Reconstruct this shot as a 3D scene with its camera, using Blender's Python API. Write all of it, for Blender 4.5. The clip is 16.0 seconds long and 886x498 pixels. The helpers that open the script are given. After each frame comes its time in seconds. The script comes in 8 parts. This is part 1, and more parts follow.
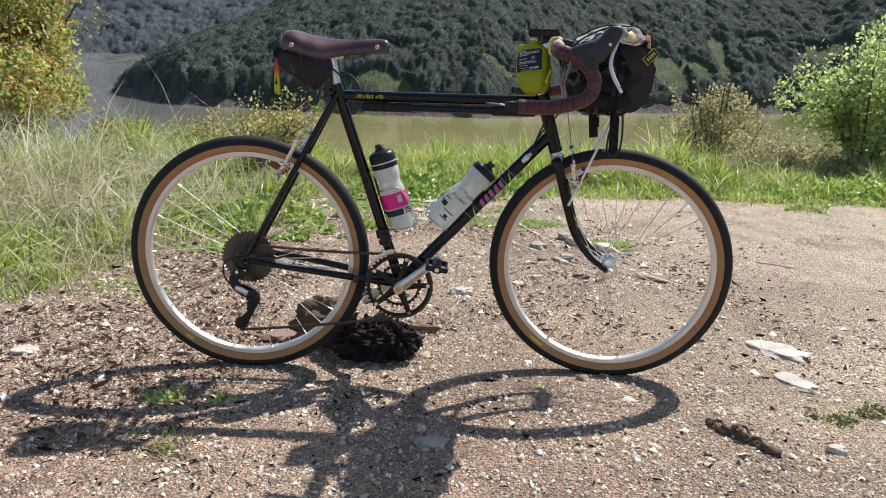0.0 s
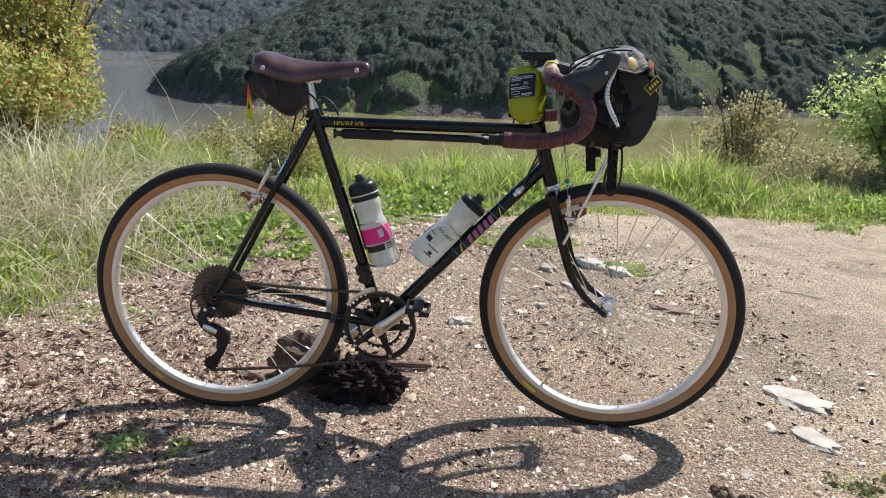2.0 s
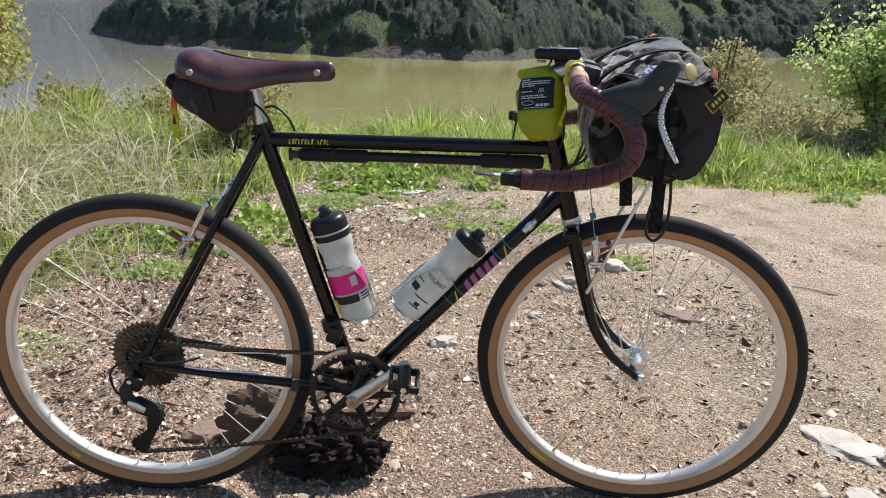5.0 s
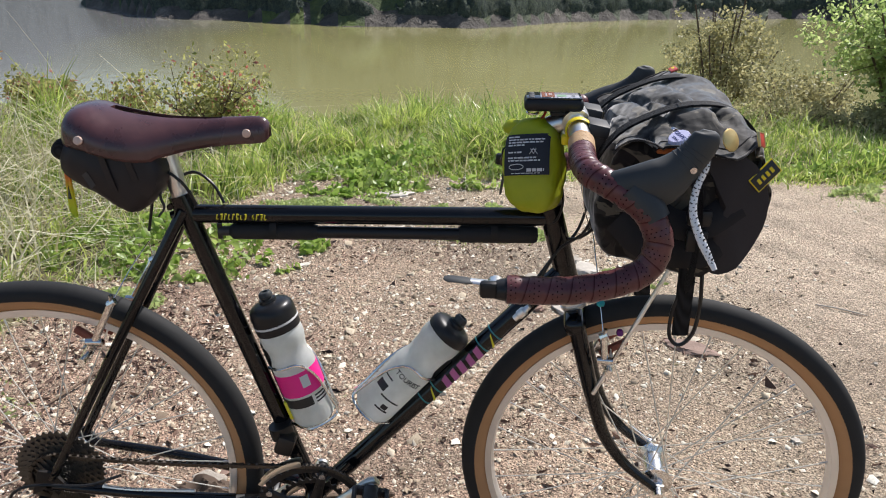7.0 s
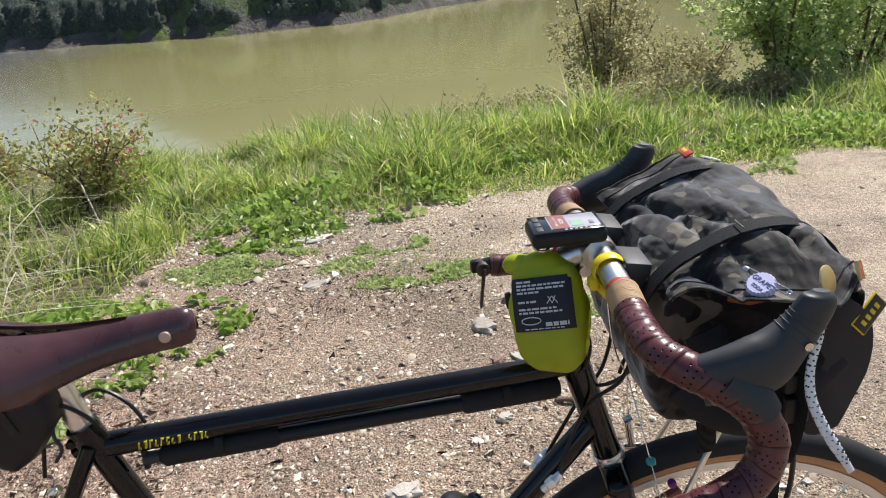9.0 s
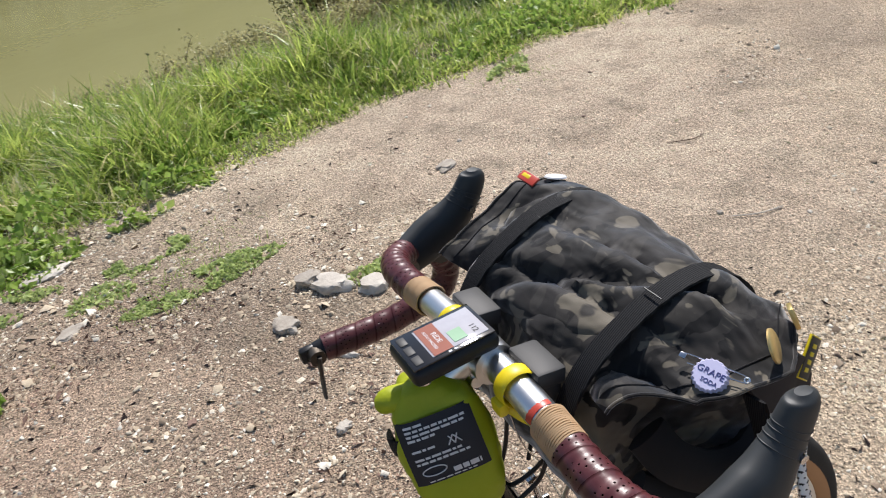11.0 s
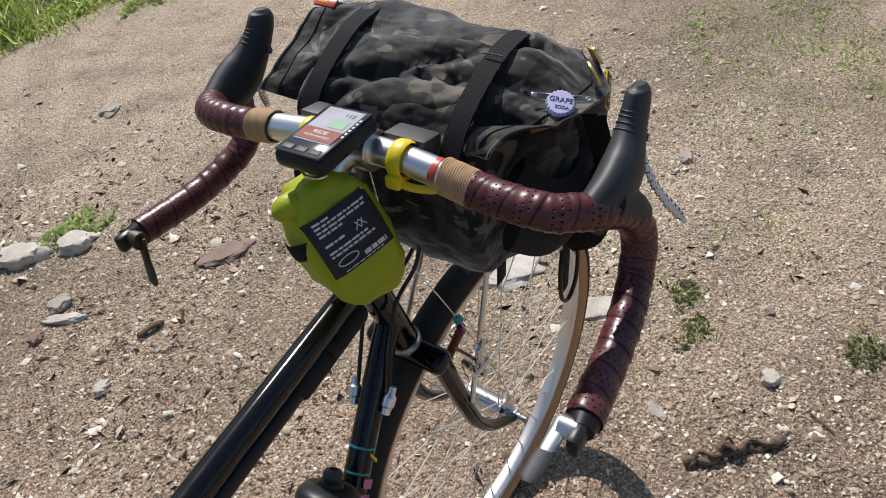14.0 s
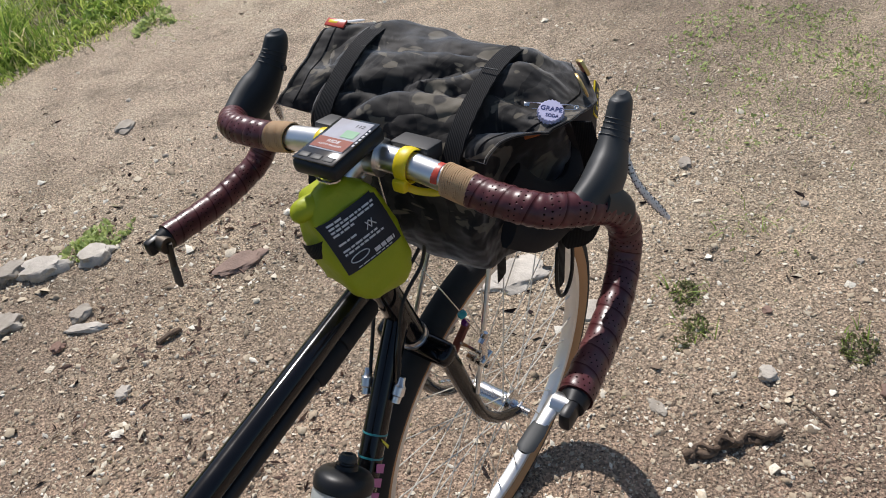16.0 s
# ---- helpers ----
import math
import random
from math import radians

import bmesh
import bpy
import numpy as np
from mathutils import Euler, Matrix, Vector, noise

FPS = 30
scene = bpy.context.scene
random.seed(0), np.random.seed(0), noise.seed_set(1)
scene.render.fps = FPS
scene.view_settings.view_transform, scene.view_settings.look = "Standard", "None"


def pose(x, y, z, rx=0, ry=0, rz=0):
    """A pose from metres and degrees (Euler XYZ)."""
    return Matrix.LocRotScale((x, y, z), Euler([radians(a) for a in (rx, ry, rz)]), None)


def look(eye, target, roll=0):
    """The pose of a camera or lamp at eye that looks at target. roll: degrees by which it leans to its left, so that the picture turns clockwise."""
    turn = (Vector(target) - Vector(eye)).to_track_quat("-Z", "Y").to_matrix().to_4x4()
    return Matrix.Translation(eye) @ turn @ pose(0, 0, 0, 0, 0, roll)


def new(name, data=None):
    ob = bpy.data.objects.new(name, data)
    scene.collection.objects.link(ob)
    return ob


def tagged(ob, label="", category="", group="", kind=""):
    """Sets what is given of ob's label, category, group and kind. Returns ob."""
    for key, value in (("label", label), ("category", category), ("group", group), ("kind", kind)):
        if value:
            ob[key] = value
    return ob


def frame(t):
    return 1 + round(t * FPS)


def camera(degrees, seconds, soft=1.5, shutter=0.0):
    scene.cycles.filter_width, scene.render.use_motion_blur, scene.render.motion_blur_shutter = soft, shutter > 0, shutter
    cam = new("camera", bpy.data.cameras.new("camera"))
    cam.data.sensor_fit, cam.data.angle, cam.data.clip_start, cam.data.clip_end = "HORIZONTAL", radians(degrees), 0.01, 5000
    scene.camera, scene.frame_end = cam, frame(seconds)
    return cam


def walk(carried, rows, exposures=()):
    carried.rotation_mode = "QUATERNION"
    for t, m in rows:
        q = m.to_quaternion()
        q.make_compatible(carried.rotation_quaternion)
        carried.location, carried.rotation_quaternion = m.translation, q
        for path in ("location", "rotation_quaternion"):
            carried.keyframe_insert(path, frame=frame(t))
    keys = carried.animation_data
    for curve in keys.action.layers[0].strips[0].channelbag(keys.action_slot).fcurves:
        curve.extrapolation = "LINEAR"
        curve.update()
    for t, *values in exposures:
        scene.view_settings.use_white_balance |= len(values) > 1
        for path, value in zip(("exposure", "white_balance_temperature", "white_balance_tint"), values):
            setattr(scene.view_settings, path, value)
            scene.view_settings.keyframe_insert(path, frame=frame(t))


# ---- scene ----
cam = camera(61.8, 16.0, 1.0, 0.2)
METRES, EYE, TILT, LEAN, TURN = 2.14, 0.885, -14.0, -1.8, 0.0
ROWS = [
    (0.0, 0.0, 0.0, 0.0, 0.0, 0.0, -0.0),
    (0.5, 0.0183, 0.0171, 0.0086, 0.85, -0.03, -0.25),
    (1.0, 0.0394, 0.0384, 0.0221, 1.66, -0.01, -0.55),
    (1.5, 0.0508, 0.0571, 0.034, 2.18, 0.03, -0.82),
    (2.0, 0.0539, 0.0767, 0.048, 2.26, -0.01, -0.92),
    (2.5, 0.0517, 0.1025, 0.061, 1.84, -0.19, -0.84),
    (3.0, 0.0417, 0.137, 0.0749, 1.1, -0.54, -0.5),
    (3.5, 0.0213, 0.1745, 0.0919, 0.16, -1.24, -0.07),
    (6.0, 0.0193, 0.3396, 0.1916, -0.78, -6.22, -0.16),
    (6.5, 0.0366, 0.3799, 0.2125, -0.48, -6.69, 0.11),
    (7.0, 0.0434, 0.4136, 0.2313, -0.81, -6.85, 0.89),
    (7.5, 0.0364, 0.4401, 0.2516, -1.89, -6.85, 2.3),
    (8.0, 0.0076, 0.4738, 0.2761, -3.76, -6.94, 4.18),
    (10.5, 0.0151, 0.6487, 0.3885, -23.75, -15.75, 16.75),
    (11.0, 0.0251, 0.6693, 0.4017, -31.55, -20.17, 19.64),
    (11.5, 0.0137, 0.6857, 0.4063, -41.27, -25.17, 22.41),
    (12.0, -0.0172, 0.7061, 0.4036, -50.8, -30.06, 23.96),
    (12.5, -0.0422, 0.7184, 0.3977, -57.68, -33.42, 23.38),
    (13.0, -0.0589, 0.7222, 0.389, -61.08, -34.51, 21.76),
    (13.5, -0.0701, 0.7185, 0.3877, -62.4, -34.79, 20.7),
    (14.0, -0.0815, 0.7103, 0.3848, -62.9, -35.04, 20.43),
    (14.5, -0.0964, 0.7034, 0.3853, -63.0, -35.09, 20.59),
    (15.0, -0.1028, 0.6981, 0.3897, -62.97, -34.89, 20.91),
    (15.5, -0.1054, 0.6937, 0.3931, -62.91, -34.52, 21.24),
    (16.0, -0.1048, 0.6906, 0.3954, -62.82, -34.12, 21.53),
]
EXPOSURES = [(0.0, 0.36), (3.7, 0.32), (8.2, 0.34), (10.5, 0.3), (11.0, 0.22), (12.5, 0.02), (16.0, -0.08)]

walk(cam, [(t, pose(0, 0, EYE, TILT, LEAN, TURN) @ pose(METRES * x, METRES * y, METRES * z, 90 + pitch, roll, yaw)) for t, x, y, z, yaw, pitch, roll in ROWS],
     EXPOSURES)

# ---- light: high sun behind the hill, clear sky ----
SUN_FROM = Vector((0.57, 0.55, 1.0)).normalized()
world = bpy.data.worlds.new("sky")
world.use_nodes = True
scene.world = world
sky = world.node_tree.nodes.new("ShaderNodeTexSky")
sky.sky_type, sky.sun_disc = "NISHITA", False
sky.sun_elevation = math.asin(SUN_FROM.z)
sky.sun_rotation = math.atan2(SUN_FROM.x, SUN_FROM.y)
world.node_tree.links.new(sky.outputs[0], world.node_tree.nodes["Background"].inputs[0])
world.node_tree.nodes["Background"].inputs[1].default_value = 0.105
sun = new("sun", bpy.data.lights.new("sun", "SUN"))
sun.data.energy, sun.data.angle, sun.data.color = 5.0, radians(0.6), (1.0, 0.955, 0.93)
sun.matrix_world = look(SUN_FROM * 60, (0, 0, 0))

# ---- materials ----
class Nodes:
    """Short hand for a node material."""

    def __init__(self, name, rough=0.6, metal=0.0, color=(0.5, 0.5, 0.5)):
        self.mat = bpy.data.materials.new(name)
        self.mat.use_nodes = True
        self.tree = self.mat.node_tree
        self.bsdf = self.tree.nodes["Principled BSDF"]
        self.bsdf.inputs["Roughness"].default_value = rough
        self.bsdf.inputs["Metallic"].default_value = metal
        self.bsdf.inputs["Base Color"].default_value = (*color, 1)
        self.co = self.node("ShaderNodeTexCoord").outputs["Object"]

    def node(self, kind, **values):
        n = self.tree.nodes.new(kind)
        for key, value in values.items():
            n.inputs[key].default_value = value
        return n

    def link(self, a, b):
        self.tree.links.new(a, b)
        return b

    def noise(self, scale, detail=4.0, rough=0.6, co=None, stretch=None):
        co = co or self.co
        if stretch:
            m = self.node("ShaderNodeMapping")
            m.inputs["Scale"].default_value = stretch
            self.link(co, m.inputs["Vector"])
            co = m.outputs[0]
        n = self.node("ShaderNodeTexNoise", Scale=scale, Detail=detail, Roughness=rough)
        self.link(co, n.inputs["Vector"])
        return n.outputs["Fac"]

    def cells(self, scale, feature="F1", out="Distance"):
        n = self.node("ShaderNodeTexVoronoi", Scale=scale)
        n.feature = feature
        self.link(self.co, n.inputs["Vector"])
        return n.outputs[out]

    def ramp(self, fac, *stops, step=False):
        n = self.node("ShaderNodeValToRGB")
        if step:
            n.color_ramp.interpolation = "CONSTANT"
        while len(n.color_ramp.elements) < len(stops):
            n.color_ramp.elements.new(0.5)
        for e, (at, c) in zip(n.color_ramp.elements, stops):
            e.position, e.color = at, (*(c if isinstance(c, tuple) else (c, c, c)), 1)
        self.link(fac, n.inputs["Fac"])
        return n.outputs["Color"]

    def mix(self, fac, a, b, kind="MIX"):
        n = self.node("ShaderNodeMix")
        n.data_type, n.blend_type = "RGBA", kind
        for value, socket in ((fac, n.inputs[0]), (a, n.inputs[6]), (b, n.inputs[7])):
            if isinstance(value, (int, float)):
                socket.default_value = value if socket == n.inputs[0] else (value, value, value, 1)
            elif isinstance(value, tuple):
                socket.default_value = (*value, 1)
            else:
                self.link(value, socket)
        return n.outputs[2]

    def math(self, op, a, b=0.0):
        n = self.node("ShaderNodeMath")
        n.operation = op
        for value, socket in ((a, n.inputs[0]), (b, n.inputs[1])):
            if isinstance(value, (int, float)):
                socket.default_value = value
            else:
                self.link(value, socket)
        return n.outputs[0]

    def color(self, c):
        self.link(c, self.bsdf.inputs["Base Color"])
        return self

    def rough(self, c):
        self.link(c, self.bsdf.inputs["Roughness"])
        return self

    def bump(self, height, strength=0.4, distance=0.01):
        n = self.node("ShaderNodeBump", Strength=strength, Distance=distance)
        self.link(height, n.inputs["Height"])
        last = self.bsdf.inputs["Normal"]
        if last.links:
            self.link(last.links[0].from_socket, n.inputs["Normal"])
        self.link(n.outputs[0], last)
        return self

    def random(self, kind="object"):
        if kind == "object":
            return self.node("ShaderNodeObjectInfo").outputs["Random"]
        return self.node("ShaderNodeNewGeometry").outputs["Random Per Island"]

    def translucent(self, c, amount):
        t = self.node("ShaderNodeBsdfTranslucent")
        self.link(c, t.inputs["Color"])
        m = self.node("ShaderNodeMixShader", Fac=amount)
        out = self.tree.nodes["Material Output"]
        self.link(self.bsdf.outputs[0], m.inputs[1])
        self.link(t.outputs[0], m.inputs[2])
        self.link(m.outputs[0], out.inputs["Surface"])
        return self


def plain(name, color, rough=0.5, metal=0.0, wear=0.15, scale=60, bump=0.0, spec=0.5):
    """A plain surface with grain and a little wear in colour and gloss."""
    n = Nodes(name, rough, metal)
    n.bsdf.inputs["Specular IOR Level"].default_value = spec
    f = n.noise(scale, 5)
    g = n.noise(scale * 0.12, 3)
    lo = tuple(c * (1 - wear) for c in color)
    hi = tuple(min(1.0, c * (1 + wear)) for c in color)
    n.color(n.mix(n.ramp(g, (0.3, 0.0), (0.7, 1.0)), n.mix(f, lo, color), n.mix(f, color, hi)))
    n.rough(n.ramp(g, (0.25, max(0.0, rough - 0.12)), (0.75, min(1.0, rough + 0.12))))
    if bump:
        n.bump(f, bump, 0.002)
    return n.mat


def paint_black():
    n = Nodes("black_enamel", 0.16)
    dust = n.noise(9, 6, 0.7)
    n.color(n.mix(n.ramp(dust, (0.5, 0.0), (0.85, 1.0)), (0.004, 0.004, 0.005), (0.016, 0.014, 0.012)))
    n.rough(n.ramp(dust, (0.4, 0.07), (0.75, 0.2)))
    n.bsdf.inputs["Specular IOR Level"].default_value = 0.4
    return n.mat


def ground_path():
    n = Nodes("decomposed_granite", 0.95)
    grain = n.cells(230, out="Color")
    grey = n.node("ShaderNodeRGBToBW")
    n.link(grain, grey.inputs[0])
    big = n.noise(0.75, 5, 0.65)
    mid = n.noise(6, 6, 0.7)
    fine = n.noise(60, 5, 0.75)
    tan = n.ramp(mid, (0.3, (0.418, 0.319, 0.216)), (0.55, (0.553, 0.438, 0.308)), (0.75, (0.658, 0.540, 0.394)))
    dark = n.ramp(mid, (0.3, (0.167, 0.123, 0.085)), (0.7, (0.365, 0.284, 0.203)))
    base = n.mix(n.ramp(big, (0.38, 0.0), (0.56, 1.0)), tan, dark)
    # trodden sand on the path beyond the bicycle, browner loose soil towards the bank
    sep = n.node("ShaderNodeSeparateXYZ")
    n.link(n.co, sep.inputs[0])
    along = n.math("ADD", n.math("ADD", n.math("MULTIPLY", sep.outputs[1], 0.6), n.math("MULTIPLY", sep.outputs[0], 1.25)), n.math("MULTIPLY", n.noise(1.4, 5, 0.7), 2.4))
    sand = n.ramp(mid, (0.3, (0.467, 0.358, 0.261)), (0.55, (0.619, 0.492, 0.364)), (0.75, (0.705, 0.567, 0.423)))
    outer = n.math("SUBTRACT", n.math("SUBTRACT", sep.outputs[0], n.math("MULTIPLY", sep.outputs[1], 0.55)), n.math("MULTIPLY", n.noise(2.1, 5, 0.7), 1.1))
    trodden = n.math("MULTIPLY", n.ramp(n.math("MULTIPLY", n.math("SUBTRACT", along, 4.2), 0.75), (0.0, 0.0), (1.0, 0.7)), n.ramp(outer, (0.05, 1.0), (0.75, 0.25)))
    base = n.mix(trodden, base, sand)
    brown = n.ramp(n.noise(11, 6, 0.75), (0.35, (0.176, 0.105, 0.075)), (0.65, (0.512, 0.327, 0.237)))
    base = n.mix(n.ramp(n.math("MULTIPLY", n.math("SUBTRACT", 4.3, along), 0.5), (0.0, 0.0), (1.0, 0.65)), base, brown)
    patch = n.noise(3.1, 6, 0.72)
    base = n.mix(n.ramp(patch, (0.5, 0.0), (0.66, 0.55)), base, n.ramp(fine, (0.3, (0.137, 0.107, 0.075)), (0.7, (0.344, 0.284, 0.200))))
    base = n.mix(0.8, base, n.ramp(grey.outputs[0], (0.15, 0.25), (0.5, 0.56), (0.85, 0.97)), "OVERLAY")
    specks = n.ramp(n.cells(75), (0.16, 1.0), (0.24, 0.0))
    pick = n.ramp(n.noise(38, 2), (0.56, 0.0), (0.6, 1.0))
    base = n.mix(n.math("MULTIPLY", specks, pick), base, (0.729, 0.663, 0.518))
    n.color(base)
    n.bump(n.cells(230), 0.9, 0.0065)
    n.bump(n.cells(120), 0.8, 0.012)
    n.bump(fine, 0.7, 0.016)
    n.bump(mid, 0.35, 0.05)
    return n.mat


def ground_soil():
    n = Nodes("bank_soil", 0.95)
    f = n.noise(5, 6)
    n.color(n.ramp(f, (0.3, (0.06, 0.05, 0.028)), (0.6, (0.13, 0.11, 0.05)), (0.8, (0.1, 0.13, 0.03))))
    n.bump(n.noise(30, 4), 0.6, 0.03)
    return n.mat


def ground_hill():
    n = Nodes("hillside_soil", 0.95)
    f = n.noise(0.06, 6, 0.6)
    g = n.noise(1.1, 6, 0.75)
    scrub = n.ramp(g, (0.35, (0.095, 0.115, 0.085)), (0.6, (0.13, 0.15, 0.1)), (0.75, (0.165, 0.185, 0.115)))
    green = n.ramp(g, (0.35, (0.07, 0.1, 0.03)), (0.5, (0.12, 0.165, 0.045)), (0.68, (0.16, 0.21, 0.06)))
    n.color(n.mix(n.ramp(f, (0.5, 0.0), (0.58, 1.0)), scrub, green))
    n.bump(g, 1.0, 1.2)
    return n.mat


def ground_meadow():
    n = Nodes("hillside_grass", 0.95)
    g = n.noise(0.9, 6, 0.75)
    n.color(n.ramp(g, (0.32, (0.05, 0.07, 0.038)), (0.52, (0.085, 0.115, 0.045)), (0.7, (0.135, 0.175, 0.058))))
    n.bump(n.noise(3.0, 5, 0.7), 0.8, 0.5)
    return n.mat


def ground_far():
    """The distant mountainside across the inlet, its haze put into a blue-grey base colour."""
    n = Nodes("hazed_mountainside", 0.95)
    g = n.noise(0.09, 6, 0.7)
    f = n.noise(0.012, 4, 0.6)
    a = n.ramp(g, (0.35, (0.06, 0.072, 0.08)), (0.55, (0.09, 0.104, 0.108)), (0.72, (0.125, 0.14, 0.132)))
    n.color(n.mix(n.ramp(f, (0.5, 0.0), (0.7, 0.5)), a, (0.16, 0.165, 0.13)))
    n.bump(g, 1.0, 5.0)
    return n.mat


def ground_shore():
    n = Nodes("shore_rock", 0.9)
    f = n.noise(0.5, 6, 0.7)
    n.color(n.ramp(f, (0.3, (0.035, 0.03, 0.026)), (0.55, (0.09, 0.08, 0.068)), (0.75, (0.21, 0.19, 0.165))))
    n.bump(f, 1.0, 0.8)
    return n.mat


def lake_water():
    n = Nodes("murky_water", 0.1)
    f = n.noise(0.02, 4, 0.6)
    olive = n.ramp(f, (0.35, (0.24, 0.228, 0.095)), (0.65, (0.34, 0.317, 0.135)))
    sep = n.node("ShaderNodeSeparateXYZ")
    n.link(n.co, sep.inputs[0])
    # cloud-grey reflection painted into the water colour on the inlet side
    side = n.math("ADD", n.math("ADD", sep.outputs[0], n.math("MULTIPLY", sep.outputs[1], 0.13)), n.math("MULTIPLY", n.noise(0.05, 3), 10.0))
    n.color(n.mix(n.ramp(n.math("MULTIPLY", n.math("ADD", side, 12.0), 0.05), (0.1, 0.0), (0.6, 1.0)), (0.185, 0.182, 0.17), olive))
    n.bsdf.inputs["IOR"].default_value = 1.33
    n.bump(n.noise(2.2, 3, 0.5, stretch=(1, 0.5, 1)), 0.14, 0.05)
    return n.mat


def leaf(name, lo, hi, glow=0.45, rough=0.55, patch=2.5, extra=None):
    n = Nodes(name, rough)
    r = n.random("island")
    p = n.noise(patch, 3)
    c = n.mix(r, lo, hi)
    c = n.mix(n.ramp(p, (0.35, 0.0), (0.65, 1.0)), c, n.mix(0.5, c, lo))
    if extra:
        c = n.mix(n.ramp(r, (1 - extra[0] - 0.01, 0.0), (1 - extra[0], 1.0)), c, extra[1])
    n.color(c)
    n.translucent(c, glow)
    return n.mat


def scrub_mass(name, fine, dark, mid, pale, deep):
    """Leaf masses too fine to tell apart: broken relief and mottled greens from shrub to shrub, haze put into the
    colours.
    """
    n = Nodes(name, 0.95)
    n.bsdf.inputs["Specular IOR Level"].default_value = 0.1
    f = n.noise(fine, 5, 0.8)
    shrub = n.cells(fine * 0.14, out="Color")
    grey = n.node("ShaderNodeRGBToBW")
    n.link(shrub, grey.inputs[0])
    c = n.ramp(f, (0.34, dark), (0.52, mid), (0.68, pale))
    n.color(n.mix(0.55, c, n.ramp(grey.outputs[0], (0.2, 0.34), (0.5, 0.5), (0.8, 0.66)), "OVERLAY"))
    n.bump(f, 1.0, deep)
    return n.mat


def camo():
    n = Nodes("camouflage_canvas", 0.68)
    n.bsdf.inputs["Specular IOR Level"].default_value = 0.2
    n.bsdf.inputs["Sheen Weight"].default_value = 0.62
    n.bsdf.inputs["Sheen Roughness"].default_value = 0.4

    def swirl(scale, stretch, twist):
        out = n.noise(scale, 2.5, 0.5, stretch=stretch)
        out.node.inputs["Distortion"].default_value = twist
        return out
    a, b, d = swirl(11, (1, 1, 1), 1.2), swirl(17, (1.0, 1.5, 0.8), 1.6), swirl(15, (0.9, 0.8, 1.3), 1.9)
    c = n.mix(n.ramp(a, (0.48, 0.0), (0.51, 1.0)), (0.004, 0.0037, 0.004), (0.0135, 0.0115, 0.011))
    c = n.mix(n.ramp(b, (0.52, 0.0), (0.55, 1.0)), c, (0.03, 0.0265, 0.023))
    c = n.mix(n.ramp(d, (0.56, 0.0), (0.585, 1.0)), c, (0.125, 0.108, 0.08))
    c = n.mix(n.ramp(n.noise(7, 5, 0.7), (0.45, 0.0), (0.75, 0.08)), c, (0.12, 0.11, 0.1))
    n.color(c)
    n.bump(n.noise(900, 2), 0.12, 0.0006)
    n.bump(n.noise(11, 3, 0.5, stretch=(1.3, 0.85, 1.3)), 0.9, 0.024)
    return n.mat


def tape():
    n = Nodes("maroon_leather_tape", 0.38)
    uv = n.node("ShaderNodeTexCoord").outputs["UV"]
    sep = n.node("ShaderNodeSeparateXYZ")
    n.link(uv, sep.inputs[0])
    around, along = sep.outputs[0], sep.outputs[1]
    lap = n.math("FRACT", n.math("ADD", n.math("MULTIPLY", along, 1 / 0.027), around))
    row = n.math("MULTIPLY", along, 1 / 0.0055)
    shift = n.math("MULTIPLY", n.math("FLOOR", row), 0.5)
    du = n.math("SUBTRACT", n.math("FRACT", n.math("ADD", n.math("MULTIPLY", around, 17), shift)), 0.5)
    dv = n.math("SUBTRACT", n.math("FRACT", row), 0.5)
    dist = n.math("SQRT", n.math("ADD", n.math("MULTIPLY", du, du), n.math("MULTIPLY", dv, dv)))
    inside = n.math("MULTIPLY", n.math("GREATER_THAN", lap, 0.36), n.math("LESS_THAN", lap, 0.86))
    hole = n.math("MULTIPLY", n.ramp(dist, (0.11, 1.0), (0.17, 0.0)), inside)
    f = n.noise(35, 5, 0.65)
    c = n.ramp(f, (0.3, (0.058, 0.014, 0.016)), (0.6, (0.105, 0.029, 0.031)), (0.8, (0.155, 0.052, 0.05)))
    seam = n.ramp(lap, (0.0, 1.0), (0.03, 0.8), (0.1, 0.0))
    c = n.mix(n.math("MULTIPLY", seam, 0.6), c, (0.012, 0.004, 0.004))
    n.color(n.mix(hole, c, (0.005, 0.002, 0.002)))
    n.rough(n.ramp(f, (0.3, 0.27), (0.8, 0.44)))
    n.link(n.math("MULTIPLY", n.math("SUBTRACT", 1.0, hole), n.math("SUBTRACT", 0.5, n.math("MULTIPLY", seam, 0.42))), n.bsdf.inputs["Specular IOR Level"])
    n.bump(n.math("SUBTRACT", 1.0, hole), 0.8, 0.0015)
    n.bump(f, 0.2, 0.002)
    return n.mat


def webbing():
    n = Nodes("black_webbing", 0.75)
    w = n.node("ShaderNodeTexWave", Scale=160.0, Distortion=0.4)
    w.bands_direction = "Y"
    n.link(n.co, w.inputs["Vector"])
    n.color(n.mix(w.outputs["Fac"], (0.005, 0.005, 0.006), (0.018, 0.018, 0.019)))
    n.bsdf.inputs["Specular IOR Level"].default_value = 0.2
    n.bump(w.outputs["Fac"], 0.5, 0.001)
    return n.mat


def stone(name, lo, hi, scale=14):
    n = Nodes(name, 0.9)
    f = n.noise(scale, 6, 0.65)
    r = n.random()
    c = n.mix(n.ramp(f, (0.3, 0.0), (0.75, 1.0)), lo, hi)
    n.color(n.mix(n.math("MULTIPLY", r, 0.3), c, (0.3, 0.26, 0.22)))
    n.bump(f, 0.7, 0.01)
    n.bump(n.noise(scale * 8, 3), 0.4, 0.003)
    return n.mat


